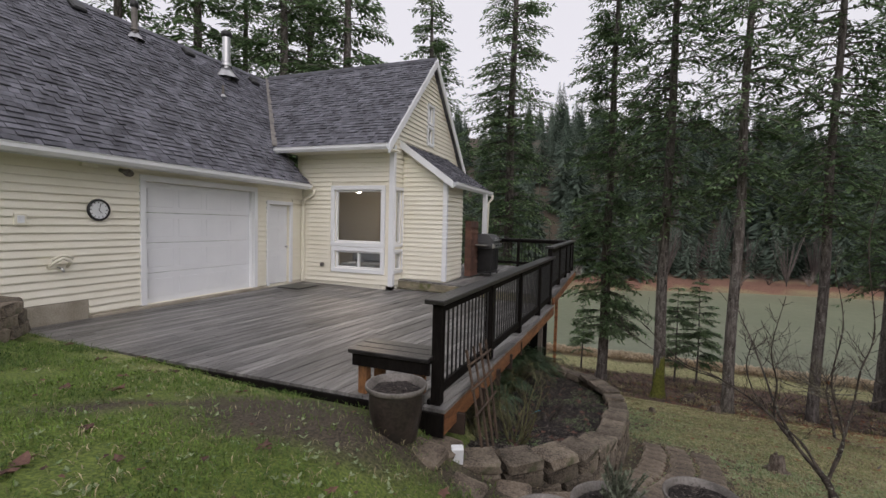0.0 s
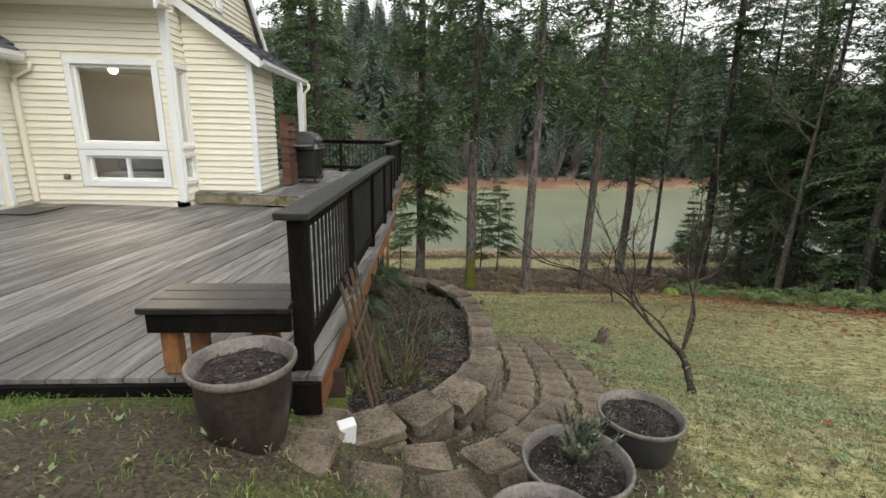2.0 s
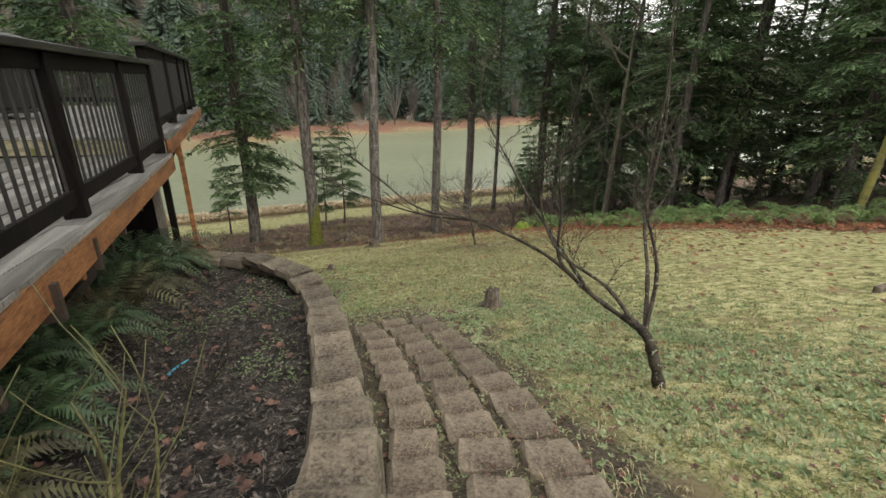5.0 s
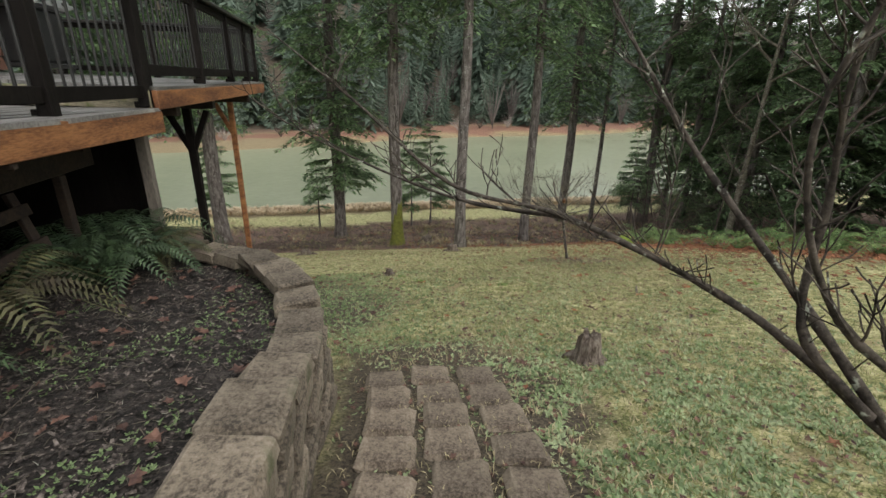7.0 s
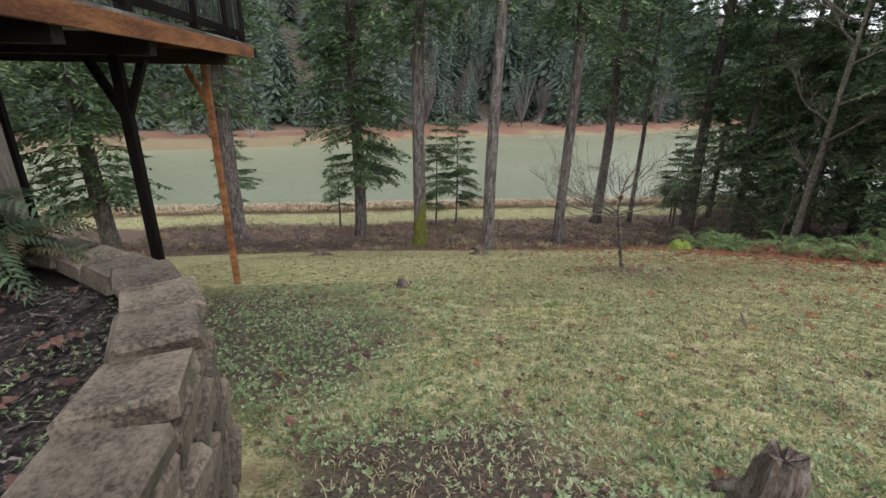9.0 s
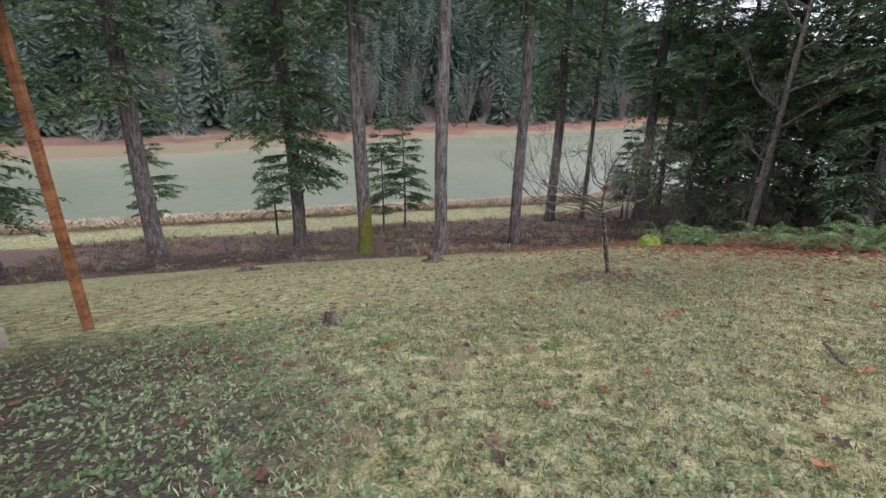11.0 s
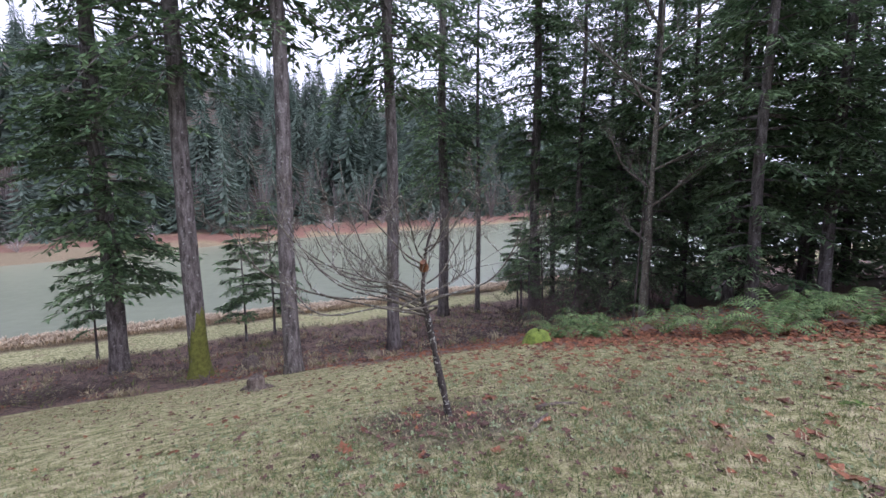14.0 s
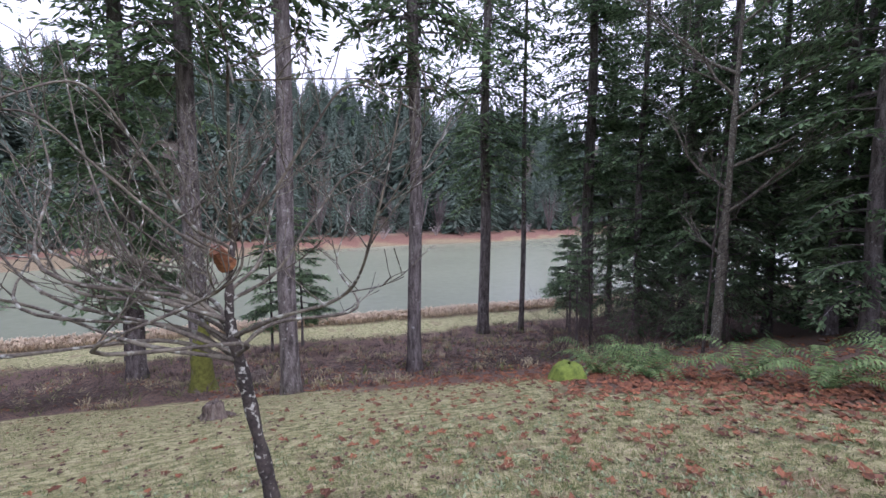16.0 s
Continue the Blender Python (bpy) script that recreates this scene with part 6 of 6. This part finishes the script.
g.f = [(i * n + k, i * n + (k + 1) % n, (i + 1) * n + (k + 1) % n, (i + 1) * n + k) for i in range(4) for k in range(n)]
part("cushion", g, M_BRIGHT, moss, smooth=True)
edge = thing("timber_edging", "old timber edging board lying in the lawn", "timber", at=pose(7.2, 5.86, height(7.2, 5.86), 0, 2, 3))
part("board", Geo().box((-0.65, -0.04, -0.04), (0.65, 0.04, 0.07), 0.01), M_WOOD, edge)
for x, y, a, l in ((6.35, 14.2, 30, 0.4), (6.9, 14.6, -15, 0.45), (5.0, 10.9, 60, 0.5)):
    st = thing("stick", "short broken stick lying on the lawn", "stick", "sticks", at=pose(x, y, height(x, y) + 0.015, 0, 0, a))
    part("wood", Geo().tube([(-l / 2, 0, 0), (0, 0.015, 0.01), (l / 2, 0, 0)], [0.022, 0.02, 0.012], 7), M_WOOD, st, smooth=True)

# ---- fallen leaves, grass tufts, weeds, litter ----
def scatter(name, count, place, draw, mat, label, category, seed):
    rn = random.Random(seed)
    g = Geo()
    made = 0
    while made < count:
        p = place(rn)
        if p is None:
            continue
        draw(g, Vector((p[0], p[1], height(p[0], p[1]))), rn)
        made += 1
    tagged(part(name, g, mat), label, category, kind="stuff")


def leaf(g, p, rn, size=0.045):
    a, s = rn.random() * 6.283, size * rn.uniform(0.6, 1.3)
    d, q = Vector((math.cos(a), math.sin(a), rn.uniform(-0.2, 0.2))), Vector((-math.sin(a), math.cos(a), rn.uniform(-0.2, 0.2)))
    u = Vector((0, 0, 1))
    c = p + u * 0.018
    ring = []
    for k in range(10):
        b = 6.283 * k / 10
        rr = s * (1.0 if k % 2 == 0 else 0.55)
        ring.append(c + d * rr * math.cos(b) + q * rr * math.sin(b) * 0.85 + u * s * 0.35 * abs(math.sin(b * 1.5 + a)))
    g.add([c] + ring, [(0, 1 + k, 1 + (k + 1) % 10) for k in range(10)])


M_LEAF = material("fallen_maple_leaf", [(0.12, 0.042, 0.02), (0.29, 0.115, 0.05)], 0.7, 4, 0, 30, rand=0.45)
M_LEAFD = material("old_brown_leaf", [(0.06, 0.03, 0.025), (0.16, 0.085, 0.06)], 0.8, 4, 0, 30, rand=0.4)


def lawn_spot(rn):
    y = rn.uniform(2, 28)
    x = rn.uniform(-1.5, 17)
    return (x, y) if zones(x, y)[0] < 0.5 and not (x < 1.6 and y < 9) else None


def litter_spot(rn):
    x, y = rn.uniform(3, 24), rn.uniform(5, 32)
    return (x, y) if 0.3 < zones(x, y)[0] and rn.random() < (1 if x < 18 else 0.4) else None


def near_litter(rn):
    x, y = rn.gauss(11, 3), rn.gauss(16, 4)
    return (x, y) if y < 26 else None


scatter("fallen_leaves", 420, lawn_spot, leaf, M_LEAF, "scattered orange-brown maple leaves on the lawn", "leaves", 1)
scatter("fallen_leaves", 1300, near_litter, lambda g, p, rn: leaf(g, p, rn, 0.065), M_LEAF, "orange-brown maple leaves along the lawn edge", "leaves", 5)
scatter("fallen_leaves", 2600, litter_spot, lambda g, p, rn: leaf(g, p, rn, 0.085), M_LEAF, "rust-red leaf litter under the ferns", "leaves", 2)
def fern_strip(rn):
    y = rn.uniform(6, 21.5)
    x = float(np.interp(y, [8, 13, 16, 20], [15.6, 13.4, 12.2, 11.4])) + rn.gauss(0.6, 0.9)
    return (x, y)


scatter("fallen_leaves", 2400, fern_strip, lambda g, p, rn: leaf(g, p, rn, 0.075), M_LEAF, "thick rust-red leaf litter along the fern edge", "leaves", 6)
scatter("fallen_leaves", 140, lambda rn: (5.9 + rn.gauss(0, 0.6), 15.0 + rn.gauss(0, 0.5)), leaf, M_LEAFD, "old dark leaves below the apple tree", "leaves", 3)
scatter("fallen_leaves", 420, lawn_spot, leaf, M_LEAFD, "old brown leaves on the lawn", "leaves", 4)


def tuft(g, p, rn, h=0.04, n=4, spread=0.055, w=0.0028):
    for _ in range(n):
        a, l = rn.random() * 6.283, h * rn.uniform(0.6, 1.3)
        o = p + Vector((rn.uniform(-spread, spread), rn.uniform(-spread, spread), -0.005))
        d = Vector((math.cos(a), math.sin(a), 0))
        s = Vector((-math.sin(a), math.cos(a), 0)) * w
        m = o + d * l * 0.35 + Vector((0, 0, l * 0.75))
        g.add([o - s, m + s * 1.2, o + d * l * 0.95 + Vector((0, 0, l * 0.95)), m - s], [(0, 1, 2, 3)])


def weed(g, p, rn, size=0.03):
    for k in range(rn.randint(4, 6)):
        a, l = rn.random() * 6.283, size * rn.uniform(0.6, 1.4)
        d, s = Vector((math.cos(a), math.sin(a), rn.uniform(0.2, 0.7))), Vector((-math.sin(a), math.cos(a), 0)) * l * 0.3
        g.add([p, p + d * l * 0.5 + s, p + d * l, p + d * l * 0.5 - s], [(0, 1, 2, 3)])


M_GRASS = material("grass_green", [(0.08, 0.11, 0.03), (0.2, 0.22, 0.08)], 0.8, 0.6, 0, 20, rand=0.4)
M_STRAW = material("grass_straw", [(0.22, 0.19, 0.1), (0.42, 0.36, 0.22)], 0.85, 0.6, 0, 20, rand=0.35)
M_REED = material("dry_reed", [(0.4, 0.3, 0.19), (0.62, 0.5, 0.34)], 0.9, 0.5, 0, 6, rand=0.3)
M_WEED = material("weed_leaf", [(0.09, 0.14, 0.05), (0.22, 0.3, 0.14)], 0.7, 2, 0, 20, rand=0.35)
M_LUSH = material("lush_grass", [(0.05, 0.1, 0.016), (0.16, 0.25, 0.045)], 0.7, 1, 0, 20, rand=0.4)


for m in (M_GRASS, M_WEED, M_LUSH):
    leafy(m, 0.25)
M_PALEWEED = leafy(material("pale_clover", [(0.17, 0.23, 0.1), (0.36, 0.42, 0.24)], 0.75, 2, 0, 20, rand=0.3), 0.25)


def by_path(rn):
    t = rn.random()
    cx, cy = np.interp(t, [0, 0.2, 0.45, 0.7, 1], [-1.5, 0.6, 2.0, 4.5, 8]), np.interp(t, [0, 0.2, 0.45, 0.7, 1], [2.0, 5.5, 10, 13, 16])
    x, y = cx + rn.gauss(0, 2.2) + 0.8, cy + rn.gauss(0, 1.8)
    if zones(x, y)[0] > 0.5 or (x < DX1 + 0.1 and y > 3.42) or (y > 3.2 and y < 10.3 and x < wall_x(y) + 0.25) or y > 22:
        return None
    if 3.2 < y < 8.4 and abs(x - np.interp(y, [3.3, 4.3, 6, 8.3], [-0.3, 0.32, 0.83, 1.08])) < 0.62:
        return None
    return (x, y) if rn.random() > zones(x, y)[2] * 0.8 else None


def start_lawn(rn):
    x, y = rn.uniform(-9, 0.6), rn.uniform(0.2, 3.45)
    return (x, y) if rn.random() > zones(x, y)[2] * 0.9 and noise.noise((x * 1.5, y * 1.5, 4)) > -0.25 else None


scatter("grass", 17000, by_path, tuft, M_GRASS, "short green grass blades in the lawn", "grass", 11)
scatter("grass", 17000, by_path, tuft, M_STRAW, "dry straw-coloured grass blades in the lawn", "grass", 12)
scatter("grass", 13000, start_lawn, tuft, M_LUSH, "fresh green grass in front of the deck", "grass", 13)
scatter("weeds", 3600, by_path, lambda g, p, rn: weed(g, p, rn, 0.02), M_WEED, "small grey-green clover and weed rosettes", "weeds", 14)
def bare_patch(rn):
    x, y = rn.gauss(0.2, 1.1), rn.uniform(8.8, 14)
    return (x, y) if not (y < 10.3 and x < wall_x(y) + 0.25) else None


scatter("weeds", 2500, bare_patch, lambda g, p, rn: weed(g, p, rn, 0.022), M_PALEWEED, "pale clover and weeds on bare soil by the deck", "weeds", 17)
scatter("weeds", 2600, bare_patch, lambda g, p, rn: weed(g, p, rn, 0.03), M_WEED, "green weeds spreading over the soil by the deck", "weeds", 27)
scatter("fallen_leaves", 60, bare_patch, leaf, M_LEAFD, "brown leaves on the soil by the deck", "leaves", 18)
def weed_patch(rn):
    p = by_path(rn)
    return p if p and noise.noise((p[0] * 0.9, p[1] * 0.9, 9)) > -0.1 else None


def path_edge(rn):
    y = rn.uniform(3.4, 9.2)
    x = float(np.interp(y, [3.3, 4.3, 6, 8.3], [-0.3, 0.4, 0.9, 1.12])) + rn.gauss(0.25, 0.55)
    return (x, y) if x > wall_x(y) + 0.2 else None


def by_cherry(rn):
    x, y = rn.gauss(2.6, 0.9), rn.gauss(6.4, 1.4)
    return (x, y) if x > 1.62 + 0.25 * noise.noise((x * 3, y * 3, 6)) and noise.noise((x * 1.3, y * 1.3, 8)) > -0.2 else None


def crumb(g, p, rn):
    leaf(g, p, rn, 0.022)


scatter("weeds", 8500, weed_patch, lambda g, p, rn: weed(g, p, rn, 0.028), M_PALEWEED, "pale grey-green clover rosettes spread over the lawn", "weeds", 31)
scatter("weeds", 1500, path_edge, lambda g, p, rn: weed(g, p, rn, 0.018), M_PALEWEED, "pale weeds in the joints and along the path", "weeds", 32)
scatter("weeds", 4200, by_cherry, lambda g, p, rn: weed(g, p, rn, 0.028), M_PALEWEED, "pale green weeds in the lawn round the cherry tree", "weeds", 36)
scatter("weeds", 1800, by_cherry, lambda g, p, rn: weed(g, p, rn, 0.034), M_WEED, "green weeds in the lawn round the cherry tree", "weeds", 37)
scatter("grass", 1200, path_edge, tuft, M_STRAW, "dry grass blades along the path", "grass", 33)
scatter("litter", 3400, by_path, crumb, M_LEAFD, "small dark crumbs of dead leaf in the lawn", "litter", 34)
scatter("litter", 500, path_edge, crumb, M_LEAFD, "small dark leaf crumbs along the path", "litter", 35)
def far_lawn(rn):
    x, y = rn.uniform(-4, 15), rn.uniform(12, 28)
    return (x, y) if zones(x, y)[0] < 0.4 else None


scatter("grass", 9000, far_lawn, lambda g, p, rn: tuft(g, p, rn, 0.034, 5, 0.12, 0.004), M_STRAW, "dry grass blades on the lower lawn", "grass", 41)
scatter("grass", 8000, far_lawn, lambda g, p, rn: tuft(g, p, rn, 0.034, 5, 0.12, 0.004), M_GRASS, "green grass blades on the lower lawn", "grass", 42)
scatter("litter", 900, far_lawn, lambda g, p, rn: leaf(g, p, rn, 0.035), M_LEAFD, "small dead leaves on the lower lawn", "litter", 43)
scatter("fallen_leaves", 70, start_lawn, lambda g, p, rn: leaf(g, p, rn, 0.06), M_LEAFD, "dark wet leaves lying in the grass by the deck", "leaves", 19)
scatter("weeds", 1200, start_lawn, lambda g, p, rn: weed(g, p, rn, 0.018), M_WEED, "small clover and weeds in the lawn", "weeds", 15)
for i, (x, y) in enumerate(((3.0, 11.75), (1.65, 12.35), (3.35, 12.2), (1.45, 13.0), (8.6, 12.9), (6.8, 5.4), (5.2, 9.6), (2.3, 15.0), (7.6, 11.2))):
    rn = random.Random(300 + i)
    pl = thing("weed_plant", "bright green weed rosette growing in the lawn", "plant", "lawn weeds", at=pose(x, y, height(x, y)))
    for k in range(11):
        a = k * 2.4
        g = Geo()
        l = rn.uniform(0.09, 0.17)
        d, sd = Vector((math.cos(a), math.sin(a), rn.uniform(0.25, 0.6))), Vector((-math.sin(a), math.cos(a), 0))
        q = [(0, 0.004), (0.3, 0.016), (0.45, 0.01), (0.65, 0.024), (0.85, 0.014), (1, 0.002)]
        pts = [d * l * u - Vector((0, 0, l * 0.5 * u * u)) for u, w in q]
        g.add([p + sd * w for p, (u, w) in zip(pts, q)] + [p - sd * w for p, (u, w) in zip(pts, q)], [(j, j + 1, j + 7, j + 6) for j in range(5)])
        part("leaf", g, M_LUSH, pl)
scatter("bank_grass", 3500, lambda rn: (rn.uniform(-28, 34), rn.uniform(43.0, 46.0)), lambda g, p, rn: tuft(g, p, rn, 0.34, 6, 0.3, 0.03), M_REED, "tall dry grass along the water's edge", "grass", 16)


def floor_spot(rn):
    x, y = rn.uniform(-14, 22), rn.uniform(25, 40)
    return (x, y) if zones(x, y)[0] > 0.4 else None


def twiglet(g, p, rn):
    a, l = rn.random() * 6.283, rn.uniform(0.15, 0.6)
    e = Vector((math.cos(a) * l, math.sin(a) * l, rn.uniform(0.0, 0.12)))
    g.tube([p + Vector((0, 0, 0.01)), p + e], [0.009, 0.004], 3, False)


def low_clump(g, p, rn):
    tuft(g, p, rn, rn.uniform(0.12, 0.3), 9, 0.15, 0.012)


scatter("twigs", 4200, floor_spot, twiglet, M_BRUSH, "fallen twigs on the forest floor", "twigs", 21)
scatter("undergrowth", 900, floor_spot, low_clump, M_BRUSH, "low dead brown undergrowth below the firs", "undergrowth", 22)
scatter("undergrowth", 350, floor_spot, low_clump, M_GRASS, "low green plants below the firs", "undergrowth", 23)
scatter("fallen_leaves", 900, floor_spot, leaf, M_LEAFD, "brown leaves on the forest floor", "leaves", 24)


def patchy_floor(rn):
    p = floor_spot(rn)
    return p if p and noise.noise((p[0] * 0.5, p[1] * 0.5, 13)) > 0.1 else None


scatter("fallen_leaves", 1500, patchy_floor, lambda g, p, rn: leaf(g, p, rn, 0.075), M_LEAF, "patches of rust-brown leaves on the forest floor", "leaves", 25)
scatter("undergrowth", 700, patchy_floor, low_clump, M_STRAW, "dead straw-coloured stalks below the firs", "undergrowth", 26)


def chips(rn):
    y = rn.uniform(3.7, 9.6)
    return (rn.uniform(-2.0, wall_x(y) - 0.12), y)


g = Geo()
rn = random.Random(77)
for _ in range(15000):
    x, y = chips(rn)
    p = Vector((x, y, bed_z(y) + 0.05 * noise.noise((x * 2, y * 2, 0)) + 0.03 * noise.noise((x * 7, y * 7, 0)) + 0.012 + 0.12 * smooth_step(-1.2, -3, x)))
    a, l = rn.random() * 6.283, rn.uniform(0.01, 0.045)
    e, s = Vector((math.cos(a), math.sin(a), rn.uniform(-0.4, 0.4))) * l, Vector((-math.sin(a), math.cos(a), rn.uniform(-0.5, 0.5))) * l * 0.22
    g.add([p - s, p + s, p + e + s * 0.7, p + e - s * 0.7], [(0, 1, 2, 3)])
tagged(part("bark_chips", g, M_CHIP), "loose bark chips on the mulch bed", "bark chips", kind="stuff")
g = Geo()
for _ in range(5200):
    x, y = chips(rn)
    if noise.noise((x * 1.6, y * 1.6, 5)) < 0.14:
        continue
    weed(g, Vector((x, y, bed_z(y) + 0.05 * noise.noise((x * 2, y * 2, 0)) + 0.02)), rn, 0.014)
tagged(part("weeds", g, M_WEED), "small weeds sprouting in the mulch", "weeds", kind="stuff")
g = Geo()
for _ in range(1500):
    x, y = chips(rn)
    p = Vector((x, y, bed_z(y) + 0.05 * noise.noise((x * 2, y * 2, 0)) + 0.03 * noise.noise((x * 7, y * 7, 0)) + 0.022 + 0.12 * smooth_step(-1.2, -3, x)))
    a, l = rn.random() * 6.283, rn.uniform(0.02, 0.08)
    g.tube([p, p + Vector((math.cos(a) * l, math.sin(a) * l, rn.uniform(0, 0.02)))], [0.0018, 0.0012], 3, False)
tagged(part("straw", g, M_LICHEN), "pale dry stalks strewn on the mulch", "straw", kind="stuff")
g = Geo()
for _ in range(130):
    x, y = chips(rn)
    leaf(g, Vector((x, y, bed_z(y) + 0.05 * noise.noise((x * 2, y * 2, 0)) + 0.025)), rn, 0.04)
tagged(part("fallen_leaves", g, M_LEAFD), "dead brown leaves lying on the mulch bed", "leaves", kind="stuff")
